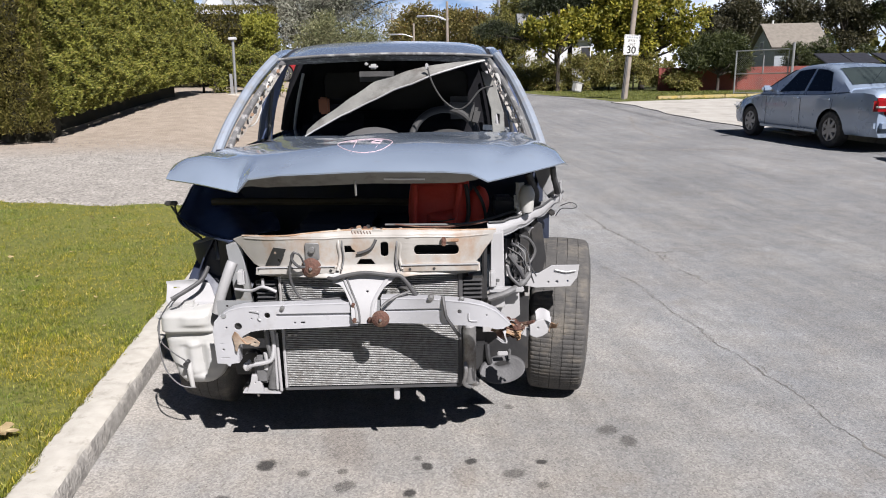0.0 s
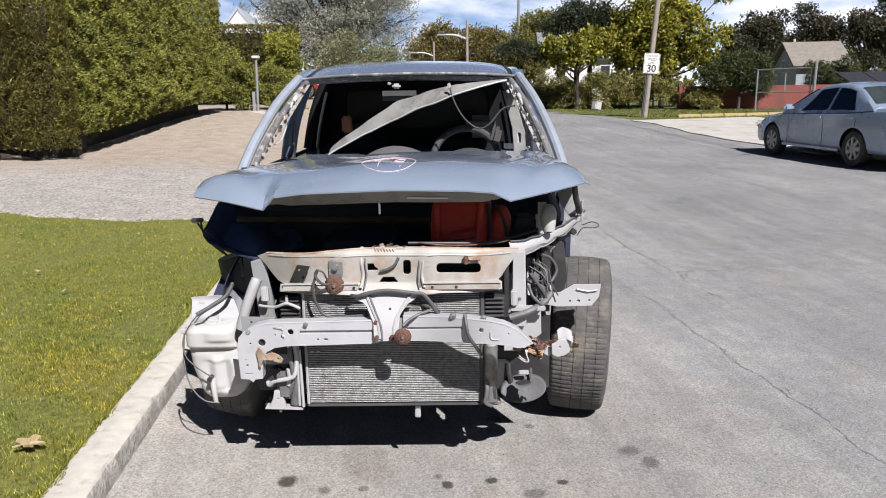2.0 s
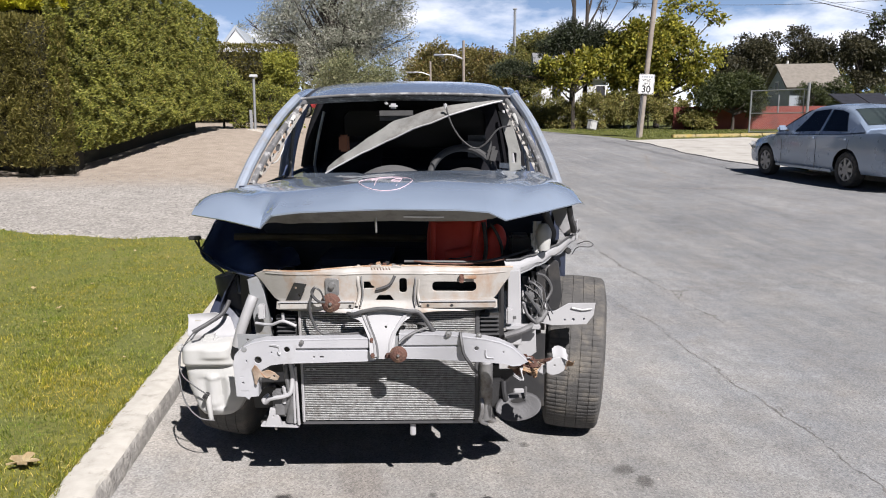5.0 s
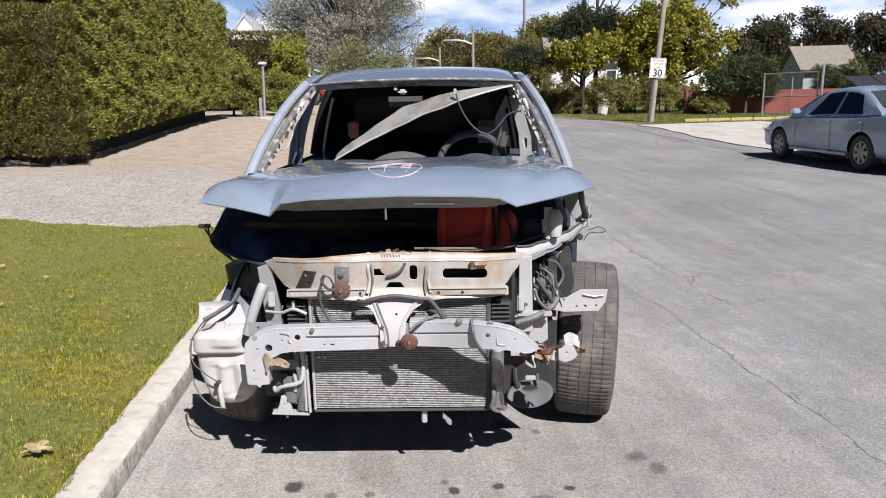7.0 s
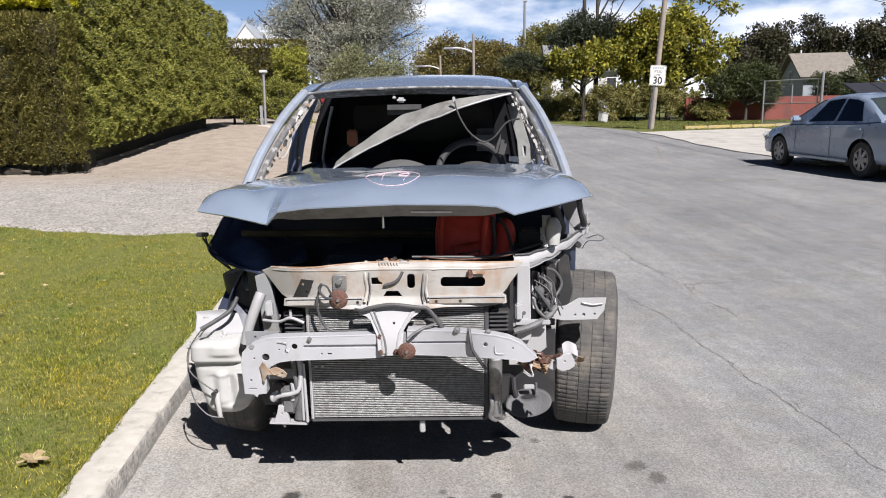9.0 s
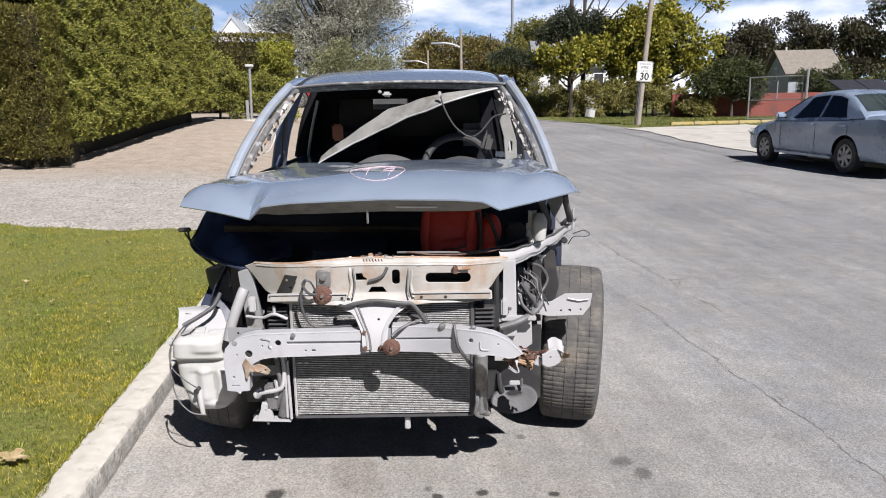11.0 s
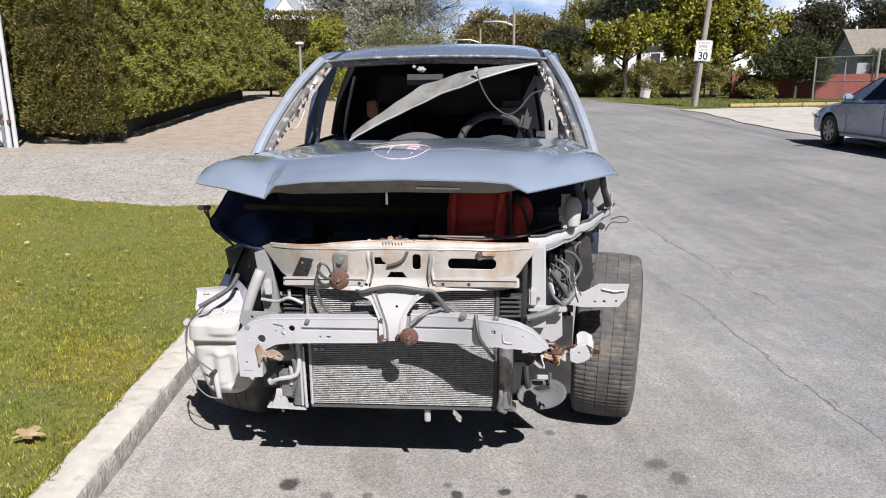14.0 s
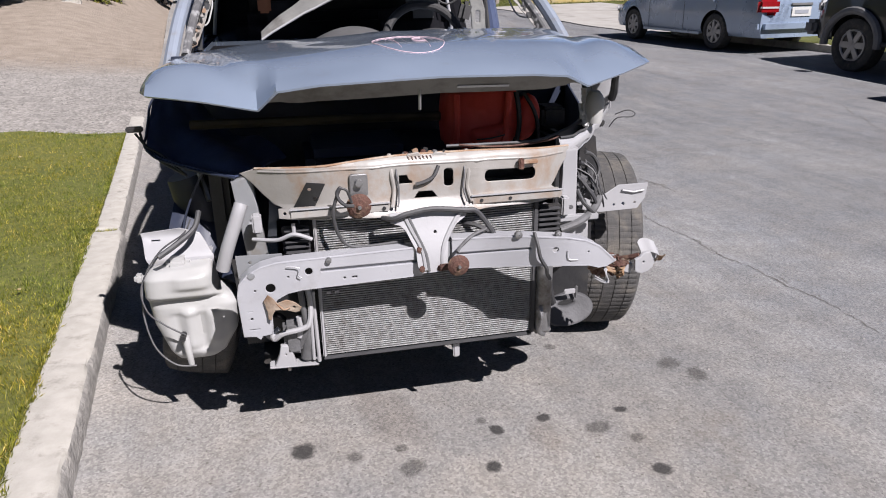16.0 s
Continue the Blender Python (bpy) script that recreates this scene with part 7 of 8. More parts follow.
part("crease", tube([bar_bend(p) for p in ((0.37, 0.055, 0.650), (0.372, 0.055, 0.622), (0.40, 0.055, 0.618))], 0.003, 5, None, 3), "bar_paint", barR)
part("bolt_head", lathe([(0, 0.012), (-0.010, 0.011), (-0.012, 0.002)], 12), "grey_metal", barR, m=Matrix.Translation(bar_bend((0.232, 0.06, 0.712))) @ Matrix.Rotation(math.pi / 2, 4, 'Z'))
part("bolt_head", lathe([(0, 0.010), (-0.010, 0.009), (-0.012, 0.002)], 12), "grey_metal", barR, m=Matrix.Translation(bar_bend((0.345, 0.075, 0.700))) @ Matrix.Rotation(math.pi / 2, 4, 'Z'))
part("hanging_wire", tube([bar_bend(p) for p in ((0.275, 0.06, 0.715), (0.28, 0.042, 0.68), (0.288, 0.04, 0.64), (0.31, 0.055, 0.60), (0.325, 0.09, 0.565), (0.34, 0.11, 0.54))], 0.006, 6, None, 6), "cable", truck)
rgm = random.Random(9)
def crumple(c, w, h, seed, twist):
    """A torn ribbon of sheet metal, folded on itself."""
    def fn(u, v):
        q = Vector((w * (u - 0.5), 0.012 * math.sin(7 * u + seed) + 0.010 * noise.noise((u * 4, v * 3, seed)), h * (v - 0.5) * (1 - 0.5 * u) + 0.014 * math.sin(5 * u + 2 * seed)))
        return tuple(Euler((twist, 0.9 * math.sin(seed * 2.3), twist * 0.7)).to_matrix() @ q + Vector(c))
    return sheet(fn, 14, 5, 0.002)


mang = part("torn_bracket", crumple((0.500, 0.01, 0.605), 0.075, 0.050, 1.7, 0.3), "rust", truck, "twisted rusty bumper bracket", angle=20)
for k in range(15):
    c = (0.470 + 0.085 * rgm.random(), -0.03 + 0.07 * rgm.random(), 0.578 + 0.065 * rgm.random())
    part("torn_strip", crumple(c, 0.035 + 0.03 * rgm.random(), 0.014 + 0.014 * rgm.random(), k * 1.31, rgm.uniform(-1.2, 1.2)), ("rust", "torn_rust", "rust", "primer", "rust_light")[k % 5], mang, angle=20)
endc = part("bumper_mount", plate([(0.583, 0.632), (0.597, 0.637), (0.610, 0.649), (0.634, 0.650), (0.655, 0.655), (0.652, 0.630), (0.644, 0.603), (0.626, 0.592), (0.606, 0.588), (0.594, 0.592), (0.584, 0.599)], [disc(0.610, 0.622, 0.006, 12)], -0.04, 0.012, 0.003, lambda c: Vector((c.x, c.y + 0.15 * (c.x - 0.58), c.z))), "primer", truck, "broken white mounting block with a bolt hole")
part("mount_flange", sheet(lambda u, v: (0.605 + 0.050 * u, -0.042 + 0.040 * v + 0.008 * math.sin(5 * u), 0.652 + 0.030 * v - 0.010 * (2 * u - 1) ** 2), 10, 6, 0.004), "primer", endc)
part("mount_arm", tube([(0.525, 0.06, 0.605), (0.560, 0.01, 0.618), (0.600, -0.03, 0.640)], 0.009, 7, None, 4), "rust", endc)
part("mount_foot", crumple((0.662, -0.02, 0.622), 0.034, 0.045, 4.2, 0.5), "torn_rust", endc, angle=20)
part("mount_tab", box((0.570, -0.01, 0.600), (0.03, 0.03, 0.035), 0.005, Matrix.Rotation(0.4, 4, 'Y')), "primer", endc)


def horn(x, y, z, dy):
    h = part("horn", lathe([(0.022, 0.001), (0.022, 0.016), (0.006, 0.030), (0.0, 0.040), (-0.006, 0.042), (-0.012, 0.036), (-0.014, 0.026), (-0.016, 0.024), (-0.018, 0.012), (-0.022, 0.008), (-0.022, 0.001)], 26), "rust", truck, "round rusty horn", m=Matrix.Translation((x, y, z)) @ Matrix.Rotation(math.pi / 2, 4, 'Z') @ Matrix.Scale(dy, 4))
    part("horn_stud", lathe([(-0.02, 0.007), (-0.028, 0.006), (-0.028, 0.001)], 8), "grey_metal", h)
    return h


horn(-0.21, 0.14, 0.812, 0.90)
horn(0.05, 0.0, 0.655, 0.76)
part("horn_bracket", plate(rounded(-0.23, 0.84, -0.182, 0.90, 0.006), [disc(-0.206, 0.875, 0.006, 8)], 0.155, 0.012, 0.003), "grey_metal", truck)
part("bracket_bolt", lathe([(0, 0.012), (-0.015, 0.011), (-0.015, 0.001)], 10), "grey_metal", truck, m=Matrix.Translation((-0.206, 0.150, 0.878)) @ Matrix.Rotation(math.pi / 2, 4, 'Z'))
part("horn_bracket", box((0.022, 0.03, 0.640), (0.040, 0.012, 0.020), 0.003), "rust", truck)
part("horn_wire", tube([(-0.228, 0.11, 0.822), (-0.250, 0.10, 0.828), (-0.268, 0.10, 0.845), (-0.274, 0.10, 0.865), (-0.264, 0.10, 0.880), (-0.272, 0.105, 0.860), (-0.287, 0.11, 0.801), (-0.273, 0.12, 0.733), (-0.241, 0.12, 0.697), (-0.176, 0.12, 0.693), (-0.085, 0.12, 0.699)], 0.0052, 7, None, 7), "cable", truck)
part("horn_wire", tube([(-0.264, 0.10, 0.880), (-0.246, 0.105, 0.870), (-0.236, 0.115, 0.845), (-0.232, 0.12, 0.828)], 0.004, 6, None, 5), "cable", truck)
part("horn_wire", tube([(0.05, 0.01, 0.69), (0.07, 0.03, 0.705), (0.11, 0.06, 0.72), (0.16, 0.08, 0.735), (0.15, 0.12, 0.75)], 0.005, 6, None, 6), "greycable", truck)

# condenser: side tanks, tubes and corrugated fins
cond = part("condenser", box((0, 0.217, 0.545), (0.67, 0.016, 0.46)), "fin_back", truck, "dusty aluminium condenser with fine horizontal fins", sight_scaled(0.997))
bm = bmesh.new()
for k in range(62):
    z = 0.320 + k * 0.00738
    add_box(bm, (0, 0.198, z), (0.67, 0.024, 0.0028))
tagged(part("condenser_tubing", bm, "fin", cond), kind="stuff")
for x, w, mt in ((-0.341, 0.010, "primer"), (0.345, 0.018, "dark_grey")):
    part("condenser_tank", box((x, 0.195, 0.545), (w, 0.03, 0.47), 0.004), mt, cond)
part("condenser_rail", box((0, 0.195, 0.306), (0.69, 0.026, 0.010), 0.003), "dark_grey", cond)
for x in (-0.325, -0.30):
    part("clip", box((x + 0.01, 0.175, 0.535), (0.012, 0.006, 0.010)), "primer", cond)
rad = part("radiator", box((0.0, 0.29, 0.58), (0.76, 0.05, 0.52), 0.01), "black", truck)
part("radiator_tank", box((0, 0.29, 0.865), (0.74, 0.06, 0.05), 0.015), "black", rad)
for side_ in (-1, 1):
    g = part("side_grille", box((side_ * 0.395, 0.20, 0.705), (0.08, 0.02, 0.09), 0.004), "black", truck)
    for k in range(5):
        part("grille_slat", box((side_ * 0.392, 0.182, 0.672 + k * 0.017), (0.072, 0.018, 0.007), 0.002), "dark_grey", g)
part("reservoir_tube", tube([(0.378, 0.17, 0.33), (0.378, 0.165, 0.56)], 0.026, 14), "grey_metal", truck, "aluminium receiver bottle")
part("reservoir_cap", tube([(0.378, 0.165, 0.56), (0.378, 0.165, 0.60)], 0.021, 12), "primer", truck)
part("hose_end", tube([(0.36, 0.15, 0.42), (0.362, 0.13, 0.38), (0.355, 0.14, 0.335), (0.38, 0.16, 0.31)], 0.008, 8, None, 5), "grey_metal", truck)
part("lower_bracket", box((0.39, 0.22, 0.305), (0.06, 0.06, 0.02), 0.006), "grey_metal", truck)
part("drain_stub", box((0.09, 0.20, 0.272), (0.022, 0.012, 0.055), 0.004), "primer", truck)

# pipework low on the kerb side
for pts, r, mt in (([(-0.47, 0.17, 0.435), (-0.49, 0.16, 0.42), (-0.485, 0.16, 0.405), (-0.46, 0.15, 0.425), (-0.40, 0.14, 0.44), (-0.378, 0.14, 0.46), (-0.372, 0.15, 0.52), (-0.385, 0.16, 0.60)], 0.0085, "primer"), ([(-0.40, 0.15, 0.60), (-0.395, 0.15, 0.52), (-0.39, 0.16, 0.43), (-0.42, 0.18, 0.35)], 0.009, "greycable"), ([(-0.52, 0.22, 0.71), (-0.45, 0.18, 0.715), (-0.40, 0.16, 0.735), (-0.35, 0.16, 0.715)], 0.006, "primer"), ([(-0.40, 0.165, 0.735), (-0.40, 0.165, 0.765)], 0.006, "primer"), ([(-0.358, 0.165, 0.31), (-0.362, 0.16, 0.55)], 0.006, "primer")):
    part("pipe", tube(pts, r, 8, None, 6), mt, truck)
part("drier_block", box((-0.43, 0.19, 0.395), (0.06, 0.05, 0.11), 0.012), "greycable", truck)
part("pulley", lathe([(-0.02, 0.001), (-0.02, 0.04), (-0.005, 0.036), (0.005, 0.036), (0.02, 0.04), (0.02, 0.001)], 22), "black", truck, m=Matrix.Translation((-0.485, 0.26, 0.40)) @ Matrix.Rotation(math.pi / 2, 4, 'Z'))
part("foot_bracket", box((-0.435, 0.185, 0.302), (0.15, 0.045, 0.008), 0.003, Matrix.Rotation(0.04, 4, 'Y')), "primer", truck)
part("foot_bracket", plate([(-0.492, 0.303), (-0.430, 0.303), (-0.442, 0.352), (-0.452, 0.372), (-0.468, 0.372), (-0.474, 0.345)], [disc(-0.458, 0.345, 0.006, 8)], 0.175, 0.020, 0.004), "primer", truck)
part("foot_bolt", tube([(-0.452, 0.175, 0.300), (-0.452, 0.175, 0.285)], 0.006, 8), "grey_metal", truck)
part("drier_bottle", tube([(-0.395, 0.19, 0.315), (-0.385, 0.185, 0.38), (-0.378, 0.185, 0.43)], 0.020, 12, None, 3), "greycable", truck)
part("hanger_strap", tube([(-0.408, 0.165, 0.470), (-0.405, 0.165, 0.43), (-0.412, 0.168, 0.40)], 0.010, 8), "primer", truck)
part("side_tube", tube([(-0.374, 0.17, 0.315), (-0.372, 0.165, 0.45), (-0.368, 0.165, 0.56)], 0.0055, 8), "primer", truck)

# side posts of the front structure
part("side_post", plate([(-0.565, 0.858), (-0.515, 0.875), (-0.488, 0.60), (-0.540, 0.60)], [disc(-0.525, 0.735, 0.008, 10)], 0.335, 0.04, 0.006), "bar_shade", truck)
part("post_tab", box((-0.505, 0.262, 0.745), (0.028, 0.03, 0.06), 0.005), "primer", truck)
part("diagonal_tube", tube([(-0.548, 0.31, 0.795), (-0.562, 0.30, 0.76), (-0.602, 0.30, 0.66), (-0.625, 0.31, 0.59)], 0.021, 14, None, 4), "primer", truck, "white diagonal brace tube")
part("side_post", plate([(0.476, 0.895), (0.514, 0.90), (0.522, 0.60), (0.474, 0.60)], [disc(0.490, 0.70, 0.007, 10)], 0.30, 0.05, 0.006), "primer", truck)
part("post_flange", box((0.445, 0.285, 0.75), (0.018, 0.05, 0.30), 0.004), "black", truck)
part("post_tab", box((0.475, 0.26, 0.72), (0.026, 0.03, 0.065), 0.005), "primer", truck)
for k in range(3):
    part("connector", box((0.475 + 0.02 * (k % 2), 0.255, 0.695 + 0.02 * k), (0.014, 0.012, 0.012), 0.002), "greycable", truck)
part("lower_side_plate", plate([(0.44, 0.625), (0.585, 0.66), (0.59, 0.55), (0.50, 0.48), (0.445, 0.48)], (), 0.33, 0.02, 0.004), "primer", truck)
part("cross_pipe", tube([(0.455, 0.24, 0.645), (0.53, 0.25, 0.665), (0.60, 0.30, 0.69), (0.63, 0.33, 0.72)], 0.013, 8, None, 5), "greycable", truck)
part("cross_bar", box((0.53, 0.27, 0.672), (0.14, 0.02, 0.022), 0.004), "primer", truck)
for pts in ([(0.545, 0.33, 0.80), (0.575, 0.31, 0.76), (0.60, 0.30, 0.72), (0.615, 0.32, 0.68)], [(0.56, 0.35, 0.84), (0.60, 0.36, 0.81), (0.61, 0.34, 0.74), (0.60, 0.32, 0.70)], [(0.60, 0.40, 0.86), (0.64, 0.42, 0.84), (0.665, 0.42, 0.79), (0.64, 0.40, 0.745), (0.61, 0.36, 0.73)], [(0.535, 0.30, 0.76), (0.55, 0.28, 0.72), (0.58, 0.27, 0.69), (0.60, 0.28, 0.665)]):
    part("wiring", tube(pts, 0.0068, 7, None, 6), "cable", truck)
for k in range(6):
    p0 = Vector((0.545 + 0.05 * rgm.random(), 0.36, 0.86 - 0.05 * rgm.random()))
    p3 = Vector((0.56 + 0.10 * rgm.random(), 0.33, 0.67 + 0.06 * rgm.random()))
    mid = [p0.lerp(p3, t) + Vector((0.05 * (rgm.random() - 0.3), 0.05 * (rgm.random() - 0.5), 0.03 * (rgm.random() - 0.5))) for t in (0.3, 0.65)]
    part("wiring", tube([p0, *mid, p3], 0.0028, 5, None, 6), "cable" if k % 2 else "greycable", truck)
for c, s in (((0.56, 0.34, 0.775), (0.04, 0.03, 0.05)), ((0.585, 0.33, 0.735), (0.05, 0.03, 0.035)), ((0.60, 0.37, 0.79), (0.035, 0.03, 0.05))):
    part("plug", box(c, s, 0.008, Matrix.Rotation(0.5, 4, 'Y')), "greycable", truck)

# headlamp brackets
brl = part("lamp_bracket", plate([(-0.878, 0.672), (-0.76, 0.682), (-0.70, 0.66), (-0.66, 0.60), (-0.66, 0.55), (-0.84, 0.55), (-0.865, 0.605)], [rounded(-0.85, 0.645, -0.82, 0.652, 0.003)], 0.45, 0.006, 0.0015, lambda c: Vector((c.x, c.y + 0.03 * math.sin(c.z * 40), c.z))), "primer", truck, "pale pressed steel lamp bracket")
part("bracket_shelf", box((-0.76, 0.50, 0.60), (0.19, 0.12, 0.012), 0.004), "primer", brl)
brr = part("lamp_bracket", plate([(0.60, 0.69), (0.68, 0.70), (0.735, 0.732), (0.845, 0.732), (0.838, 0.68), (0.81, 0.643), (0.67, 0.64), (0.60, 0.655)], [disc(0.72, 0.662, 0.006, 8), disc(0.755, 0.662, 0.008, 8), disc(0.80, 0.665, 0.006, 8)], 0.40, 0.006, 0.0015), "primer", truck, "pale pressed steel lamp bracket beside the tyre")
part("bracket_fold", tube([(0.745, 0.392, 0.715), (0.79, 0.392, 0.705), (0.83, 0.392, 0.71)], 0.004, 6), "primer", brr)
part("bracket_shelf", box((0.70, 0.45, 0.655), (0.22, 0.10, 0.010), 0.004), "primer", brr)

# washer tank: moulded lump tapering to a spout


TANK_L = [(0.0, -0.775), (0.12, -0.80), (0.42, -0.832), (0.64, -0.838), (0.70, -0.846), (0.92, -0.842), (1.0, -0.83)]
TANK_R = [(0.0, -0.660), (0.08, -0.625), (0.28, -0.585), (0.58, -0.572), (0.67, -0.590), (0.74, -0.628), (1.0, -0.640)]
TANK_F = [(0.0, 0.292), (0.08, 0.276), (0.60, 0.270), (0.69, 0.276), (0.735, 0.250), (0.93, 0.252), (1.0, 0.272)]


def tank_pt(u, v):
    """Rings of a rounded oblong, from the foot of the tank to its shoulder."""
    a = 2 * math.pi * u
    xl, xr, yf = lerp_table(TANK_L, v)[0], lerp_table(TANK_R, v)[0], lerp_table(TANK_F, v)[0]
    ca, sa = math.cos(a), math.sin(a)
    r = (abs(ca) ** 5 + abs(sa) ** 5) ** (-0.2)
    q = max((v - 0.95) / 0.05, (0.04 - v) / 0.04, 0.0)
    e = 0.90 + 0.10 * math.sqrt(max(0.0, 1 - q * q))
    mx = (xl + xr) / 2 + (xr - xl) / 2 * r * ca
    ridge = (0.020 * math.exp(-((mx + 0.722) / 0.022) ** 4) * step(0.05, 0.2, v) * (1 - step(0.52, 0.62, v)) + 0.014 * math.exp(-((mx + 0.655) / 0.020) ** 4) * step(0.12, 0.25, v) * (1 - step(0.50, 0.60, v)) + 0.012 * math.exp(-((mx + 0.70) / 0.05) ** 4) * step(0.78, 0.84, v) * (1 - step(0.92, 0.97, v))) * (sa < -0.3)
    panel = -ridge + 0.007 * step(0.10, 0.16, v) * (1 - step(0.50, 0.56, v)) * (1 if -0.45 < ca < 0.30 and sa < 0 else 0)
    return ((xl + xr) / 2 + (xr - xl) / 2 * r * ca * e + 0.002 * noise.noise((a, v * 9, 1)), (yf + 0.43) / 2 + (0.43 - yf) / 2 * r * sa * e + panel, 0.295 + 0.318 * v + 0.006 * ca * step(0.8, 1, v))


bm = bmesh.new()
NU, NV = 56, 60
g = [[bm.verts.new(tank_pt(i / NU, j / NV)) for i in range(NU)] for j in range(NV + 1)]
for j in range(NV):
    for i in range(NU):
        bm.faces.new((g[j][i], g[j][(i + 1) % NU], g[j + 1][(i + 1) % NU], g[j + 1][i]))
bm.faces.new(list(reversed(g[0])))
bm.faces.new(g[-1])
tank = part("washer_tank", bm, "white_plastic", truck, "white plastic washer tank, scuffed", sight_scaled(1.030), 55)
part("tank_ear", box((-0.852, 0.30, 0.585), (0.03, 0.03, 0.03), 0.008), "white_plastic", tank)
part("tank_neck", box((-0.74, 0.34, 0.615), (0.07, 0.08, 0.04), 0.014), "white_plastic", tank)
part("tank_spout", tube([(-0.742, 0.262, 0.395), (-0.738, 0.258, 0.34), (-0.735, 0.262, 0.290)], 0.013, 12, 0.009, 3), "white_plastic", tank)
part("pump", lathe([(-0.008, 0.001), (-0.008, 0.009), (0.03, 0.009), (0.03, 0.001)], 14), "black", tank, m=Matrix.Translation((-0.745, 0.235, 0.40)) @ Matrix.Rotation(math.pi / 2, 4, 'Z'))
part("cable", tube([(-0.70, 0.43, 0.72), (-0.72, 0.38, 0.69), (-0.79, 0.32, 0.655), (-0.845, 0.27, 0.57), (-0.835, 0.24, 0.50), (-0.795, 0.235, 0.455), (-0.755, 0.232, 0.425), (-0.735, 0.235, 0.410)], 0.0028, 6, None, 7), "cable", tank)
part("cable", tube([(-0.845, 0.275, 0.57), (-0.85, 0.26, 0.47), (-0.83, 0.25, 0.37), (-0.78, 0.25, 0.305), (-0.72, 0.255, 0.29)], 0.0028, 6, None, 7), "greycable", tank)
part("hose", tube([(-0.69, 0.45, 0.74), (-0.705, 0.40, 0.70), (-0.76, 0.36, 0.665), (-0.81, 0.33, 0.64)], 0.009, 8, None, 6), "cable", truck)

# inner wings: crumpled dark liner on the kerb side, bent apron on the road side


LINER_EDGE = [(-0.790, 0.95, 1.10), (-0.845, 0.87, 1.03), (-0.846, 0.76, 0.985), (-0.843, 0.66, 0.950), (-0.842, 0.60, 0.928), (-0.800, 0.54, 0.900), (-0.735, 0.48, 0.888), (-0.650, 0.40, 0.879), (-0.556, 0.325, 0.874)]
LINER_BACK = [(-0.66, 1.00, 1.10), (-0.70, 1.00, 1.05), (-0.70, 1.00, 1.00), (-0.66, 1.00, 0.94), (-0.60, 0.98, 0.90), (-0.54, 0.90, 0.885), (-0.48, 0.80, 0.885), (-0.44, 0.70, 0.88), (-0.40, 0.55, 0.875)]


def liner(u, v):
    """A pressed panel from its rolled front edge back into the bay, with a few long folds."""
    a, b = Vector(lerp_pt(LINER_EDGE, u)), Vector(lerp_pt(LINER_BACK, u))
    p = a.lerp(b, v)
    fold = 0.022 * math.sin(9 * v + 5 * u) * step(0.35, 0.6, u) * (1 - step(0.9, 1.0, u)) + 0.014 * noise.noise((u * 5, v * 5, 7))
    belly = 0.008 * math.sin(math.pi * min(v * 1.6, 1.0)) * (1 - step(0.45, 0.75, u))
    return (p.x - belly, p.y, p.z + fold * step(0.0, 0.15, v))


part("wing_liner", sheet(liner, 48, 24, 0.005), "bluedark", truck, "creased dark blue inner wing", angle=60)
part("wing_edge", tube([(p[0] - 0.003, p[1] - 0.004, p[2]) for p in LINER_EDGE], 0.0045, 8, None, 4), "navy_plastic", truck)
for dx, dz in ((0.0, 0.0), (0.014, 0.012)):
    part("wing_cord", tube([(-0.868 + dx, 0.60, 0.972 + dz), (-0.840, 0.585, 0.935), (-0.803 + dx, 0.55, 0.896 + dz), (-0.755, 0.52, 0.868 + dz), (-0.715, 0.49, 0.850)], 0.0042, 6, None, 5), "black", truck)
part("hinge_stub", box((-0.868, 0.60, 0.985), (0.052, 0.022, 0.018), 0.004), "black", truck)
part("inner_arch", sheet(lambda u, v: (-0.66 - 0.10 * math.sin(math.pi * v), 0.48 + 0.6 * u, 0.35 + 0.52 * v), 10, 10, 0.006), "navy_plastic", truck)
WHEEL_L = Matrix.Translation((-0.715, 0.80, 0.385)) @ Matrix.Rotation(radians(12), 4, 'Y') @ Matrix.Rotation(radians(-3), 4, 'Z')
part("arch_liner", sheet(lambda u, v: (-0.125 + 0.27 * u, -(0.385 + 0.02 * math.sin(9 * u)) * math.cos(0.35 + 1.4 * v), 0.40 * math.sin(0.35 + 1.4 * v) + 0.012 * noise.noise((u * 6, v * 8, 4))), 14, 18, 0.005), "navy_plastic", truck, "dark plastic wheel-arch liner", WHEEL_L)
part("arch_front", sheet(lambda u, v: (-0.82 + 0.31 * u + 0.06 * v, 0.70 + 0.05 * math.sin(3 * u), 0.42 + (0.36 + 0.10 * u) * v), 10, 10, 0.006), "navy_plastic", truck)
part("strut_dome", lathe([(-0.09, 0.001), (-0.09, 0.075), (0.0, 0.085), (0.08, 0.075), (0.09, 0.001)], 20), "navy_plastic", truck, m=Matrix.Translation((-0.70, 0.62, 0.74)) @ Matrix.Rotation(1.3, 4, 'Y'))
part("strut_rod", tube([(-0.68, 0.55, 0.84), (-0.655, 0.5, 0.76)], 0.012, 8), "grey_metal", truck)


def apron(u, v):
    t = u
    x = 0.46 + 0.36 * t
    y = 0.30 + 0.42 * t ** 1.4
    z = 0.905 + 0.005 * t + 0.055 * t * t
    a = (v - 0.5) * 1.7
    return (x + 0.015 * math.sin(a) * t, y - 0.022 * math.cos(a * 1.4), z + 0.040 * (1 - 0.25 * t) * math.sin(a) + 0.010 * noise.noise((u * 9, v * 3, 1)) - 0.012 * math.exp(-((v - 0.55) / 0.10) ** 2) + 0.006 * math.sin(22 * u + 3 * v) * t)


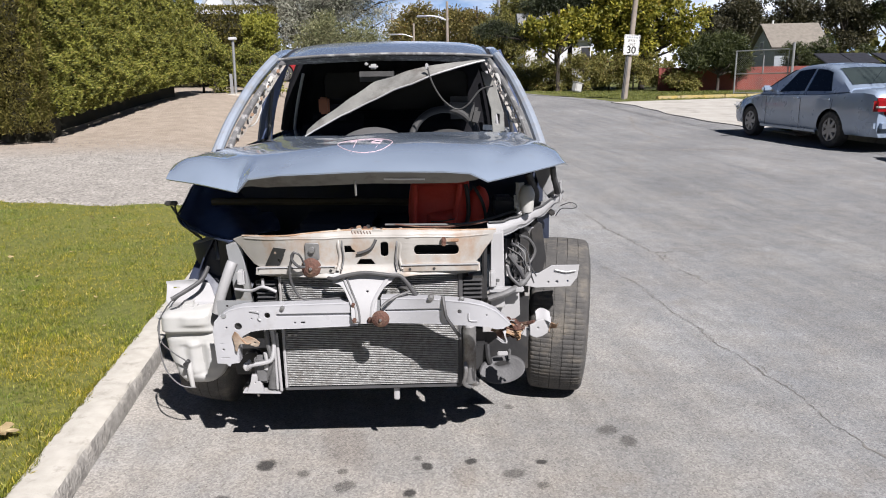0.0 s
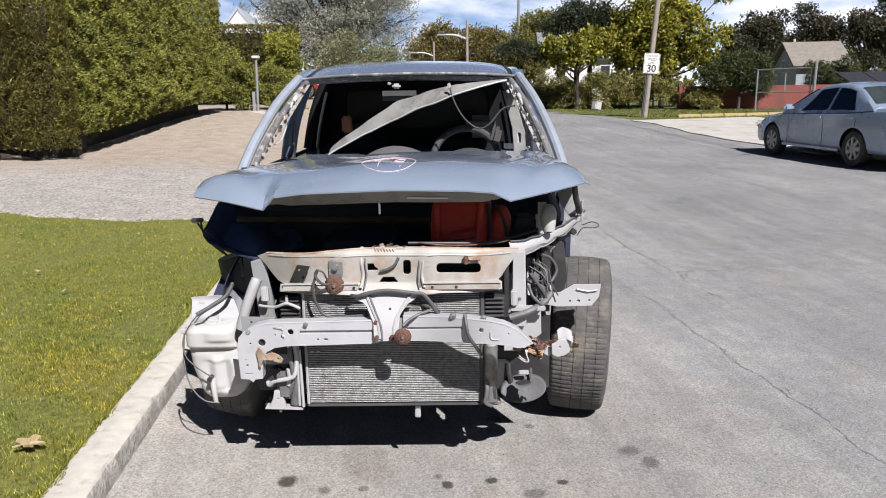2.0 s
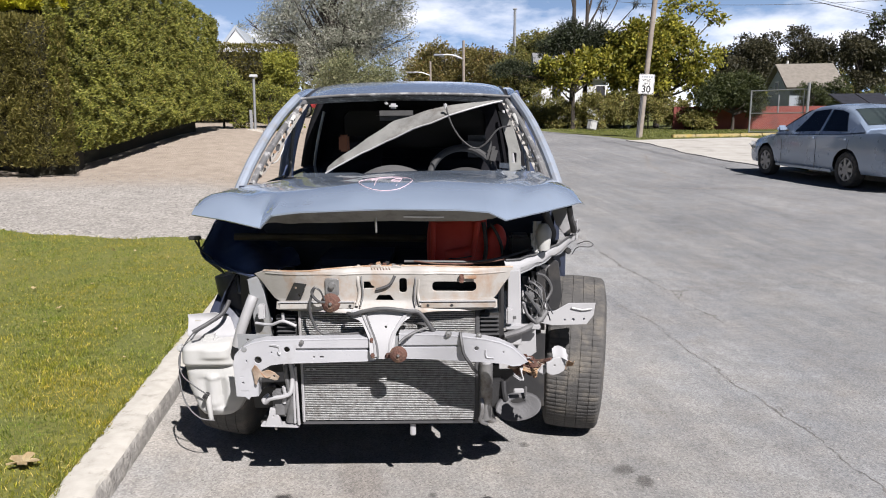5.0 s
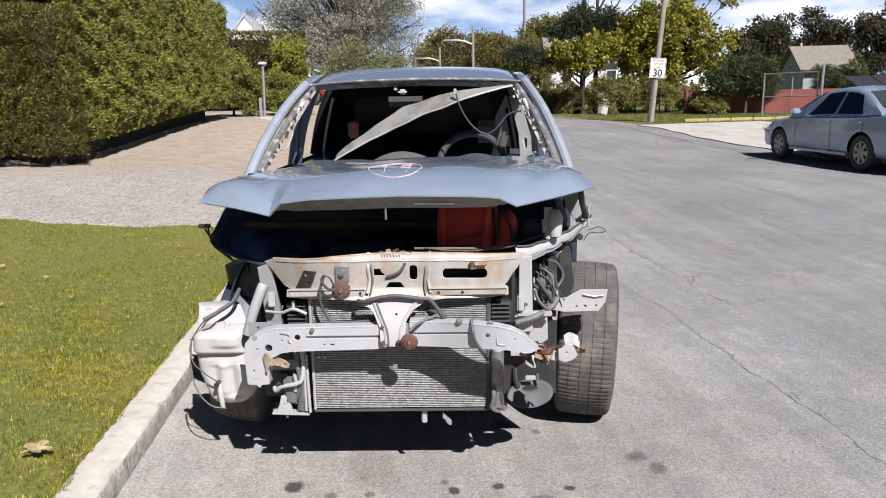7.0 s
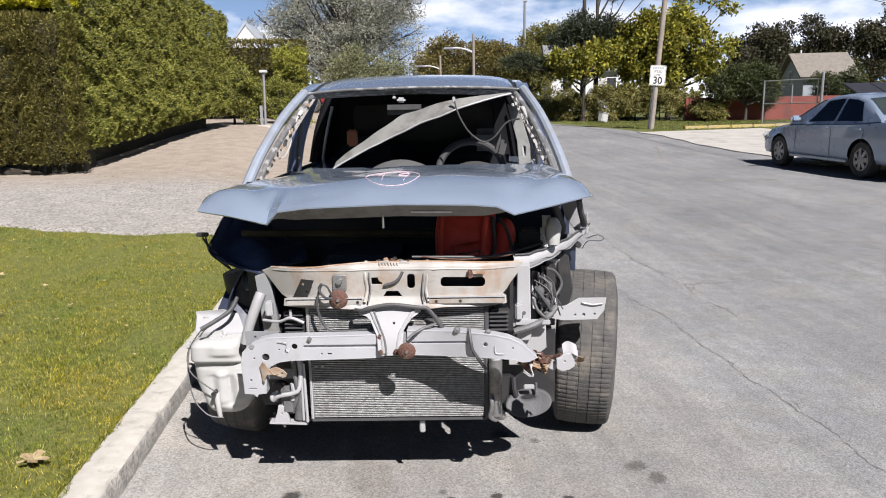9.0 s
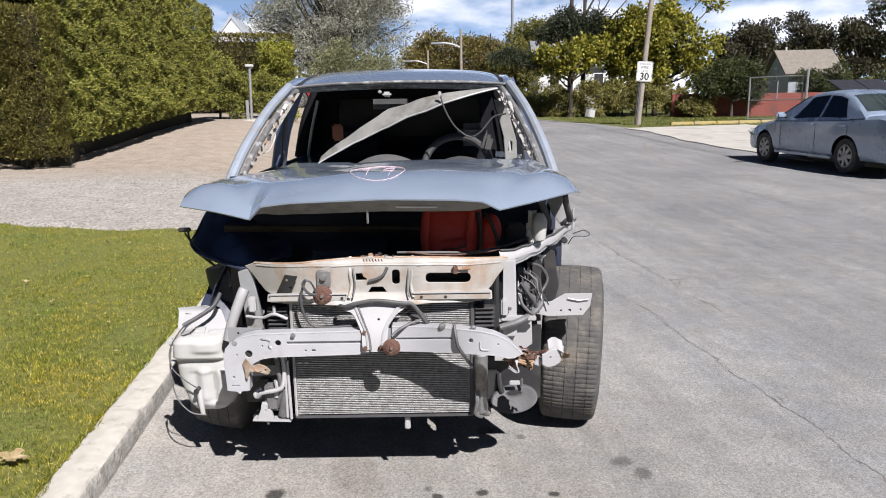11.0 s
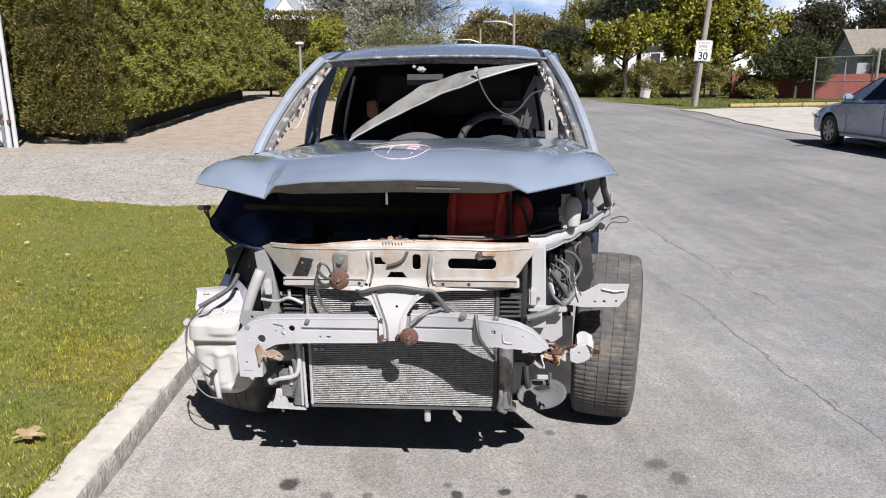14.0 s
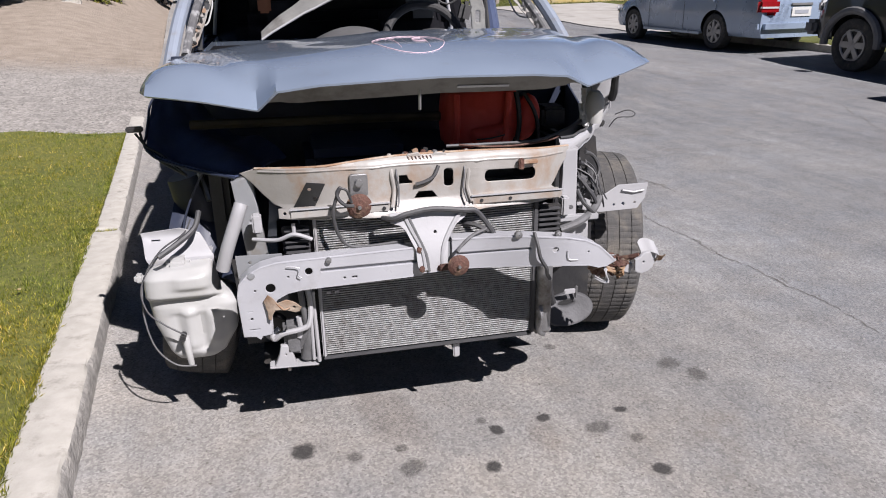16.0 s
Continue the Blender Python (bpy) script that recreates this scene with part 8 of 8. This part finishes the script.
part("wing_apron", sheet(apron, 26, 10, 0.006), "primer", truck, "bent pale inner wing flange")
part("apron_cable", tube([Vector(apron(k / 12, 0.97)) + Vector((0, -0.004, 0.006)) for k in range(13)], 0.0045, 6), "cable", truck)
part("apron_edge", tube([Vector(apron(k / 16, 0.04)) for k in range(17)], 0.004, 6), "bar_shade", truck)
part("apron_horn", sheet(lambda u, v: (0.765 + 0.055 * u, 0.63 + 0.05 * u + 0.008 * math.cos(u * 18.85), 0.945 + 0.085 * v + 0.012 * u), 24, 6, 0.004), "primer", truck, "ribbed pale end of the wing flange")
for x_, y_, z_, h_ in ((0.600, 0.415, 1.050, 0.05), (0.592, 0.41, 1.000, 0.05), (0.600, 0.40, 0.970, 0.04)):
    part("crumpled_foil", sheet(lambda u, v: (x_ + 0.034 * (u - 0.5) + 0.004 * noise.noise((u * 4, v * 4, z_ * 9)), y_ + 0.03 * (u - 0.5) ** 2 - 0.25 * h_ * (1 - v) + 0.007 * noise.noise((u * 4, v * 4, z_ * 5)), z_ + h_ * (v - 0.5)), 8, 8, 0.002), "white_plastic", truck, angle=15)
part("inner_wing_skin", sheet(lambda u, v: (0.70 + 0.08 * u, 0.60 + 0.46 * u, 0.93 - 0.43 * v + 0.10 * u), 8, 8, 0.006), "navy_plastic", truck)
part("apron_wall", sheet(lambda u, v: (0.50 + 0.28 * u, 0.42 + 0.34 * u, 0.915 + 0.02 * u - (0.07 + 0.10 * u) * v), 12, 6, 0.005), "navy_plastic", truck)
part("plug", box((0.772, 0.66, 0.905), (0.03, 0.02, 0.026), 0.005, Matrix.Rotation(0.6, 4, 'Y')), "black", truck)
part("strut_tower", sheet(lambda u, v: (0.555 + 0.16 * u, 0.50 + 0.10 * u + 0.05 * math.sin(math.pi * v), 0.66 + 0.23 * v - 0.04 * u), 10, 10, 0.006), "primer", truck)
part("rubber_flap", plate([(0.665, 0.90), (0.715, 0.87), (0.735, 0.72), (0.72, 0.655), (0.68, 0.66), (0.685, 0.75)], (), 0.58, 0.012, 0.003), "black", truck)
part("hinge_strut", tube([(0.745, 0.50, 1.125), (0.757, 0.53, 1.075), (0.775, 0.57, 1.035), (0.788, 0.61, 1.005)], 0.012, 8, 0.016, 4), "dark_grey", truck, "dark bonnet hinge arm")
part("hinge_strut", tube([(0.652, 0.56, 1.095), (0.672, 0.57, 1.045), (0.690, 0.575, 1.00), (0.686, 0.58, 0.965), (0.712, 0.58, 0.950)], 0.017, 10, 0.014, 5), "dark_grey", truck, "dark bonnet hinge arm")
part("hinge_bush", lathe([(-0.016, 0.001), (-0.016, 0.016), (0.0, 0.021), (0.016, 0.016), (0.016, 0.001)], 16), "greycable", truck, m=Matrix.Translation((0.716, 0.575, 0.950)))
part("wing_piece", plate([(0.695, 1.098), (0.775, 1.104), (0.790, 1.005), (0.755, 0.975), (0.715, 1.030)], (), 0.64, 0.006, 0.002, lambda c: Vector((c.x, c.y + 0.02 * math.sin(c.x * 30), c.z))), "primer", truck)
part("wire_loop", tube([(0.80, 0.60, 0.945), (0.84, 0.58, 0.962), (0.865, 0.57, 0.95), (0.85, 0.57, 0.938), (0.80, 0.58, 0.935), (0.78, 0.60, 0.90)], 0.0022, 5, None, 6), "cable", truck)
part("coolant_bottle", lathe([(-0.05, 0.001), (-0.05, 0.026), (0.02, 0.033), (0.04, 0.026), (0.055, 0.016), (0.055, 0.001)], 18), "white_plastic", truck, m=Matrix.Translation((0.626, 0.405, 1.010)) @ Matrix.Rotation(-math.pi / 2, 4, 'Y') @ Matrix.Diagonal((1.0, 1.2, 1.0, 1)))
for k in range(9):
    rot = Euler((rgm.random() * 3, rgm.random() * 3, rgm.random())).to_matrix().to_4x4()
    part("plug", box((0.585 + 0.05 * rgm.random(), 0.41 + 0.03 * rgm.random(), 0.945 + 0.06 * rgm.random()), (0.022, 0.018, 0.018), 0.004, rot), ("white_plastic", "green_plug", "greycable")[k % 3], truck)
part("fuse_box", box((0.55, 0.62, 0.95), (0.09, 0.10, 0.08), 0.012), "black", truck)

# grey plastic lamp ring low on the road side, tipped up to the light


def tipped(co):
    x, y, z = co
    r2 = ((x - 0.520) / 0.09) ** 2 + ((z - 0.330) / 0.06) ** 2
    return Vector((x, 0.31 + 0.60 * (z - 0.330) - 0.006 * r2 + (y - 0.31), z + 0.10 * (x - 0.52)))


scoop = part("lamp_ring", plate([(0.520 + 0.088 * math.cos(a * 0.2094), 0.322 + 0.043 * math.sin(a * 0.2094)) for a in range(30)], [[(0.518 + 0.036 * math.cos(a * 0.349), 0.340 + 0.016 * math.sin(a * 0.349)) for a in range(18)]], 0.31, 0.018, 0.007, tipped), "dark_grey", truck, "grey plastic fog lamp ring")
part("ring_tab", box((0.520, 0.285, 0.396), (0.042, 0.008, 0.020), 0.003), "primer", scoop)
part("ring_post", box((0.550, 0.300, 0.386), (0.010, 0.012, 0.045), 0.003), "greycable", scoop)
# Black tube standing in for the shade on the bumper bracket
part("ring_shade", tube([(0.46, 0.33, 0.42), (0.462, 0.315, 0.38), (0.470, 0.31, 0.345)], 0.012, 8, None, 4), "black", truck)
# Added black sheets that stop sun leaking onto the road beneath
part("light_stop_plate", plate([(0.37, 0.60), (0.64, 0.60), (0.64, 0.28), (0.37, 0.28)], (), 0.405, 0.006, 0.001), "black", truck)
part("light_stop_plate", plate([(-0.60, 0.60), (-0.36, 0.60), (-0.36, 0.30), (-0.58, 0.30)], (), 0.36, 0.006, 0.001), "black", truck)
part("light_stop_tray", box((-0.065, 0.34, 0.285), (0.93, 0.20, 0.012), 0.003), "black", truck)
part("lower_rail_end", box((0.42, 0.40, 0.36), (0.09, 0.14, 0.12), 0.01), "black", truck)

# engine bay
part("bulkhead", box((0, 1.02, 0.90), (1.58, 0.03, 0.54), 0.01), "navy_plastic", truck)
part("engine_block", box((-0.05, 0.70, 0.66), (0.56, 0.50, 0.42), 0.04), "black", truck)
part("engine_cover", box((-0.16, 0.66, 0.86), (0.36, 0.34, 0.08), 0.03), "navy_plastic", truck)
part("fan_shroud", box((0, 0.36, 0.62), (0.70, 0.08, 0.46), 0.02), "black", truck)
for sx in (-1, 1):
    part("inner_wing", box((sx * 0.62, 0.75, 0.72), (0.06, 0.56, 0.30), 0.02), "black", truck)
    part("chassis_rail", box((sx * 0.42, 2.55, 0.42), (0.09, 4.35, 0.13), 0.012), "black", truck)
    part("suspension_arm", tube([(sx * 0.36, 0.70, 0.34), (sx * 0.66, 0.72, 0.28)], 0.035, 8), "black", truck)
    part("brake_disc", lathe([(-0.012, 0.001), (-0.012, 0.14), (0.012, 0.14), (0.012, 0.001)], 24), "rust", truck, m=Matrix.Translation((sx * 0.66, 0.80, 0.370)))
part("axle_beam", box((0, 0.72, 0.30), (0.9, 0.10, 0.09), 0.02), "black", truck)
part("sump_guard", box((0, 0.62, 0.34), (0.6, 0.5, 0.03), 0.01), "black", truck)

wheel(truck, Matrix.Translation((0.850, 0.865, 0.368)) @ Matrix.Rotation(radians(-10.5), 4, 'Z') @ Matrix.Rotation(radians(2.0), 4, 'Y'), 0.368, 0.264, 0.205, 6, 1, "rim", 96, "rubber_dusty")
wheel(truck, WHEEL_L, 0.370, 0.24, 0.205, 6, -1, "rim", 46, "rubber_dusty")
for sx in (-1, 1):
    wheel(truck, Matrix.Translation((sx * 0.79, 3.95, 0.370)), 0.370, 0.262, 0.205, 6, sx, "rim", 30)

# cab
cab = part("cab_body", box((0, 2.14, 0.76), (1.56, 2.04, 0.74), 0.05), "paint", truck)
for sx in (-1, 1):
    part("door", box((sx * 0.80, 1.72, 0.80), (0.03, 1.06, 0.66), 0.012), "paint", truck)
    part("door", box((sx * 0.80, 2.72, 0.80), (0.03, 0.86, 0.66), 0.012), "paint", truck)


def pillar(name, pts, r, mt):
    return part(name, tube(pts, r, 10, None, 5), mt, truck)


for sx in (-1, 1):
    pillar("windscreen_pillar", [(sx * 0.800, 0.94, 1.06), (sx * 0.785, 1.06, 1.16), (sx * 0.755, 1.25, 1.30), (sx * 0.705, 1.55, 1.47), (sx * 0.645, 1.86, 1.605)], 0.026, "dusty_paint")
    pillar("pillar_inner", [(sx * 0.735, 1.08, 1.165), (sx * 0.705, 1.27, 1.295), (sx * 0.655, 1.57, 1.455), (sx * 0.60, 1.86, 1.58)], 0.017, "dirty_frame")
    pillar("roof_rail", [(sx * 0.645, 1.86, 1.605), (sx * 0.645, 2.2, 1.645), (sx * 0.645, 2.7, 1.655), (sx * 0.64, 3.2, 1.62)], 0.026, "paint")
    pillar("centre_pillar", [(sx * 0.82, 2.24, 1.10), (sx * 0.77, 2.26, 1.36), (sx * 0.67, 2.30, 1.64)], 0.046, "bluedark")
    pillar("rear_door_frame", [(sx * 0.765, 3.02, 1.12), (sx * 0.735, 3.03, 1.30), (sx * 0.68, 3.05, 1.53)], 0.011, "primer")
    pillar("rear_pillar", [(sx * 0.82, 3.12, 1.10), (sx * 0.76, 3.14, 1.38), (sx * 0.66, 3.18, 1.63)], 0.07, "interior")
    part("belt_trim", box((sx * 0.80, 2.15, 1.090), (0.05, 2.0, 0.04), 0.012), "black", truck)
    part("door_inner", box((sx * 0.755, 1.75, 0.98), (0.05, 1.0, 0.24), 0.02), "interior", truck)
part("windscreen_header", tube([(-0.64, 1.865, 1.600), (-0.4, 1.85, 1.618), (0, 1.845, 1.626), (0.4, 1.85, 1.620), (0.64, 1.865, 1.605)], 0.008, 8, None, 5), "dirty_frame", truck)
part("header_inner", sheet(lambda u, v: (-0.60 + 1.2 * u, 1.86 + 0.10 * v, 1.600 + 0.018 * math.sin(math.pi * u) - 0.025 * v), 20, 2, 0.004), "dirty_frame", truck)


def roof_pt(u, v):
    x = -0.672 + 1.344 * u
    y = 1.845 + 1.36 * v
    z = 1.632 + 0.10 * math.sin(min(v / 0.62, 1) * math.pi / 2) - 0.03 * step(0.7, 1, v)
    q = abs(2 * u - 1)
    return (x, y + 0.03 * q * q * (1 - v), z - 0.026 * q ** 2 - 0.055 * q ** 10)


roofp = part("roof", sheet(roof_pt, 28, 22, 0.008), "paint", truck)
for x in (0.045, 0.955):
    part("roof_gutter", tube([Vector(roof_pt(x, v_)) + Vector((0, 0, 0.001)) for v_ in (0.015, 0.1, 0.25, 0.5, 0.9)], 0.0075, 6, None, 4), "black", roofp)
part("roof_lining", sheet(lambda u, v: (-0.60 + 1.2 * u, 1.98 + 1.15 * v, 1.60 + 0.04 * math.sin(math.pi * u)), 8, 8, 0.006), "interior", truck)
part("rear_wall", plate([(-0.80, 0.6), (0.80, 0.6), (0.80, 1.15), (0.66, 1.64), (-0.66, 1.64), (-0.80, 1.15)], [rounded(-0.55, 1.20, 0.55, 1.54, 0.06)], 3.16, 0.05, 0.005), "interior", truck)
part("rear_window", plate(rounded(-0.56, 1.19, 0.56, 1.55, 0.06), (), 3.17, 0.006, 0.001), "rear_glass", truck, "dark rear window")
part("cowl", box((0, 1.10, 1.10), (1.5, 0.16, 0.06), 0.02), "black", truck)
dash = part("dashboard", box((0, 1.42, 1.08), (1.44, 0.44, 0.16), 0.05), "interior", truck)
part("dash_hump", sheet(lambda u, v: (-0.24 + 0.36 * u, 1.30 + 0.35 * v, 1.165 + 0.070 * math.sin(math.pi * u) ** 0.7 * math.sin(math.pi * (0.2 + 0.7 * v))), 14, 8, 0.01), "dash_grey", dash)
part("instrument_hood", sheet(lambda u, v: (0.17 + 0.36 * u, 1.38 + 0.28 * v, 1.15 + 0.055 * math.sin(math.pi * u) * (0.5 + 0.5 * v)), 14, 6, 0.01), "interior_light", dash)
bm = bmesh.new()
add_tube(bm, [(0.196 * math.cos(a), 0, 0.196 * math.sin(a)) for a in np.linspace(0, 2 * math.pi, 41)], 0.021, 10, None, False)
sw = part("steering_wheel", bm, "steering_grip", truck, "black steering wheel", m=Matrix.Translation((0.335, 1.83, 1.125)) @ Matrix.Rotation(radians(-24), 4, 'X'))
part("wheel_boss", box((0, 0, -0.02), (0.17, 0.06, 0.13), 0.03), "interior", sw)
for a in (0.15, math.pi - 0.15, -math.pi / 2):
    part("wheel_spoke", tube([(0.06 * math.cos(a), 0, 0.06 * math.sin(a)), (0.18 * math.cos(a), 0, 0.18 * math.sin(a))], 0.013, 7), "interior", sw)
part("steering_column", tube([(0.335, 1.5, 1.05), (0.335, 1.80, 1.11)], 0.05, 10), "interior", truck)
for sx in (-1, 1):
    st = part("front_seat", box((sx * 0.37, 2.45, 0.98), (0.48, 0.16, 0.56), 0.07, Matrix.Rotation(-0.2, 4, 'X')), "interior", truck, "near-black seat")
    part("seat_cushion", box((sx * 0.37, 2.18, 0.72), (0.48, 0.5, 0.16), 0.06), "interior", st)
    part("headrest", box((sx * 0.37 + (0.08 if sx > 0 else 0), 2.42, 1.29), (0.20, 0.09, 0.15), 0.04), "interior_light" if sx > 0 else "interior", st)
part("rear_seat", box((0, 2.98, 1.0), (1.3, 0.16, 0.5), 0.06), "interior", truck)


def strip(u, v):
    x = -0.46 + 1.02 * u
    mid = 1.18 + 0.62 * u - 0.22 * u * u
    w = 0.075 * math.sin(math.pi * min(u * 0.9 + 0.12, 1.0)) ** 1.3 + 0.010 + 0.012 * math.exp(-((u - 0.38) / 0.05) ** 2)
    return (x, 1.66 + 0.10 * v + 0.03 * math.sin(u * 7), mid + w * (v - 0.15) + 0.008 * noise.noise((u * 9, v * 4, 5)))


hl = part("torn_trim", sheet(strip, 36, 6, 0.004), "headliner", truck, "torn grey header trim hanging across the opening")
part("trim_edge", tube([strip(k / 20, 0) for k in range(21)], 0.005, 6), "primer", hl)
part("loose_wire", tube([(0.24, 1.64, 1.545), (0.25, 1.63, 1.50), (0.28, 1.63, 1.43), (0.33, 1.63, 1.36), (0.40, 1.63, 1.315), (0.46, 1.62, 1.34), (0.53, 1.62, 1.42), (0.60, 1.6, 1.44)], 0.005, 6, None, 7), "interior_light", truck)
part("wire_end", box((0.235, 1.64, 1.55), (0.018, 0.018, 0.035), 0.005), "primer", truck)
part("overhead_console", box((-0.06, 1.95, 1.50), (0.26, 0.18, 0.06), 0.03), "interior_light", truck)
part("mirror_mount", box((-0.07, 1.80, 1.555), (0.05, 0.03, 0.03), 0.01), "primer", truck)
part("map_light", box((-0.11, 1.80, 1.57), (0.02, 0.02, 0.018), 0.005), "primer", truck)
part("orange_strap", box((-0.44, 2.35, 1.32), (0.07, 0.03, 0.11), 0.012), "orange", truck, "orange plastic tag")
rgp = random.Random(12)
for sx in (-1, 1):
    def strip_pt(u, v, sx=sx):
        return (sx * (0.722 - 0.125 * u - 0.030 * v), 1.12 + 0.66 * u + 0.01 * noise.noise((u * 9, v * 3, sx)), 1.195 + 0.37 * u + 0.012 * (v - 0.5) + 0.006 * noise.noise((u * 22, v * 5, 4)))
    part("pillar_lining", sheet(strip_pt, 40, 4, 0.003), "rusty", truck, "bare pillar flange with holes and clips")
    for k in range(26):
        u_, v_ = (k + rgp.random()) / 26, rgp.uniform(0.05, 0.95)
        q = Vector(strip_pt(u_, v_)) + Vector((0, -0.010, 0.004))
        part("pillar_clip", box(q, (rgp.uniform(0.008, 0.02), 0.008, rgp.uniform(0.010, 0.034)), 0.003, Matrix.Rotation(sx * (-0.35 + rgp.uniform(-0.4, 0.4)), 4, 'Y')), ("black", "white_plastic", "black", "rust_light", "cable")[k % 5] if sx < 0 else ("black", "greycable", "black", "grey_metal", "cable")[k % 5], truck)
    part("pillar_strip", box((sx * 0.632, 1.60, 1.475), (0.020, 0.012, 0.11), 0.004, Matrix.Rotation(sx * -0.38, 4, 'Y') @ Matrix.Rotation(-0.9, 4, 'X')), "white_plastic", truck)
    part("pillar_wire", tube([(sx * 0.655, 1.45, 1.40), (sx * 0.640, 1.42, 1.35), (sx * 0.650, 1.38, 1.30), (sx * 0.665, 1.32, 1.265), (sx * 0.70, 1.22, 1.26)], 0.0035, 6, None, 6), "white_plastic", truck)
    part("seat_belt", tube([(sx * 0.72, 2.22, 1.60), (sx * 0.76, 2.2, 1.3), (sx * 0.79, 2.2, 1.05)], 0.012, 6), "interior_light", truck)
part("pillar_trim", plate([(0.570, 1.515), (0.632, 1.495), (0.700, 1.270), (0.705, 1.165), (0.640, 1.155), (0.628, 1.30)], [rounded(0.648, 1.20, 0.682, 1.27, 0.012)], 2.02, 0.014, 0.005), "headliner", truck, "pale grey inner pillar trim")
part("column_shroud", box((0.50, 1.66, 1.275), (0.055, 0.06, 0.10), 0.018, Matrix.Rotation(0.25, 4, 'Y')), "interior_light", truck)
# load bed behind the cab
part("bed_floor", box((0, 4.10, 0.62), (1.56, 1.66, 0.05), 0.01), "paint", truck)
for sx in (-1, 1):
    part("bed_side", box((sx * 0.84, 4.10, 0.88), (0.06, 1.70, 0.56), 0.02), "paint", truck)
part("tailgate", box((0, 4.93, 0.88), (1.62, 0.05, 0.54), 0.015), "paint", truck)

# dry straw caught on the tyre
rgs = random.Random(4)
bm = bmesh.new()
for k in range(60):
    z = min(0.44, max(0.30, rgs.gauss(0.375, 0.03)))
    x = 0.745 + 0.07 * rgs.random() ** 1.3
    p = Vector((x + 0.012, 0.865 - math.sqrt(0.1355 - (z - 0.368) ** 2) - 0.185 * (x - 0.838) - 0.002, z))
    d = Vector((rgs.uniform(-1, 1), rgs.uniform(-0.25, 0.05), rgs.uniform(-1, 1))).normalized() * rgs.uniform(0.006, 0.016)
    add_tube(bm, [p, p + d * 0.5 + Vector((0, -0.001, 0.001)), p + d], 0.0006, 3)
tagged(part("straw", bm, "straw", truck, "dry straw caught on the tyre"), kind="stuff")

# ---- things left in the engine bay ----
tm = truck.matrix_world


def red_bag():
    b = thing("red_bag", tm @ Matrix.Translation((0.268, 0.60, 0.872)), "red nylon bag with a zipped pocket, stuffed into the engine bay", "bag")

    def pt(u, v):
        a = 2 * math.pi * u
        ca, sa = math.cos(a), math.sin(a)
        r = (abs(ca) ** 5 + abs(sa) ** 5) ** -0.2
        q = max((v - 0.9) / 0.1, (0.07 - v) / 0.07, 0.0)
        e = 0.86 + 0.14 * math.sqrt(max(0.0, 1 - q * q))
        x = (0.120 + 0.010 * math.sin(3 * v)) * r * ca * e
        y = 0.085 * r * sa * e - 0.018 * math.sin(math.pi * v) * (sa < 0) + 0.030 * v
        z = 0.192 * v + (0.030 * v * (ca > 0) * ca) + 0.004 * math.sin(7 * a)
        return (x + 0.012 * v, y + 0.008 * noise.noise((ca * 3, sa * 3, v * 4)), z)
    bm = bmesh.new()
    g = [[bm.verts.new(pt(i / 56, j / 24)) for i in range(56)] for j in range(25)]
    for j in range(24):
        for i in range(56):
            bm.faces.new((g[j][i], g[j][(i + 1) % 56], g[j + 1][(i + 1) % 56], g[j + 1][i]))
    bm.faces.new(list(reversed(g[0])))
    bm.faces.new(g[-1])
    part("bag_body", bm, "red_cloth", b, angle=60)
    for x0, x1 in ((-0.100, -0.094), (0.062, 0.094)):
        part("piping", tube([(x0, -0.098, 0.02), (x0 + (x1 - x0) * 0.5, -0.106, 0.09), (x1, -0.085, 0.185)], 0.010, 8, 0.014, 5), "red_cloth", b)
    part("front_pocket", sheet(lambda u, v: (-0.045 + 0.135 * u, -0.094 - 0.024 * math.sin(math.pi * u) ** 0.6 * math.sin(math.pi * v) ** 0.6, 0.018 + 0.050 * v + 0.020 * u * v), 18, 10, 0.003), "red_cloth", b)
    part("zip", tube([(-0.030, -0.1145, 0.036), (0.015, -0.119, 0.038), (0.070, -0.115, 0.046)], 0.0026, 6, None, 4), "black", b)
    part("side_pocket", sheet(lambda u, v: (0.158 + 0.052 * math.sin(math.pi * v) ** 0.5 * math.sin(2 * math.pi * u) + 0.02 * v, -0.035 + 0.052 * math.sin(math.pi * v) ** 0.5 * math.cos(2 * math.pi * u), 0.004 + 0.168 * v), 24, 14), "red_cloth", b, angle=60)
    part("strap", tube([(0.118, -0.080, 0.185), (0.126, -0.092, 0.13), (0.128, -0.092, 0.06), (0.118, -0.088, 0.01)], 0.009, 8, None, 5), "black", b)
    part("strap", tube([(0.150, -0.070, 0.178), (0.178, -0.088, 0.13), (0.196, -0.088, 0.08), (0.204, -0.080, 0.02)], 0.007, 8, None, 5), "black", b)
    part("carry_loop", tube([(0.075, -0.05, 0.205), (0.085, -0.07, 0.222), (0.105, -0.07, 0.215), (0.11, -0.05, 0.20)], 0.008, 8, None, 4), "red_cloth", b)


red_bag()
rod = thing("wooden_rod", tm @ Matrix.Translation((0, 0, 0)), "long dull brass-brown rod lying across the engine bay", "rod")
part("shaft", tube([(-0.70, 0.62, 0.985), (0.0, 0.62, 0.975), (0.14, 0.62, 0.97)], 0.016, 8), "rod", rod)
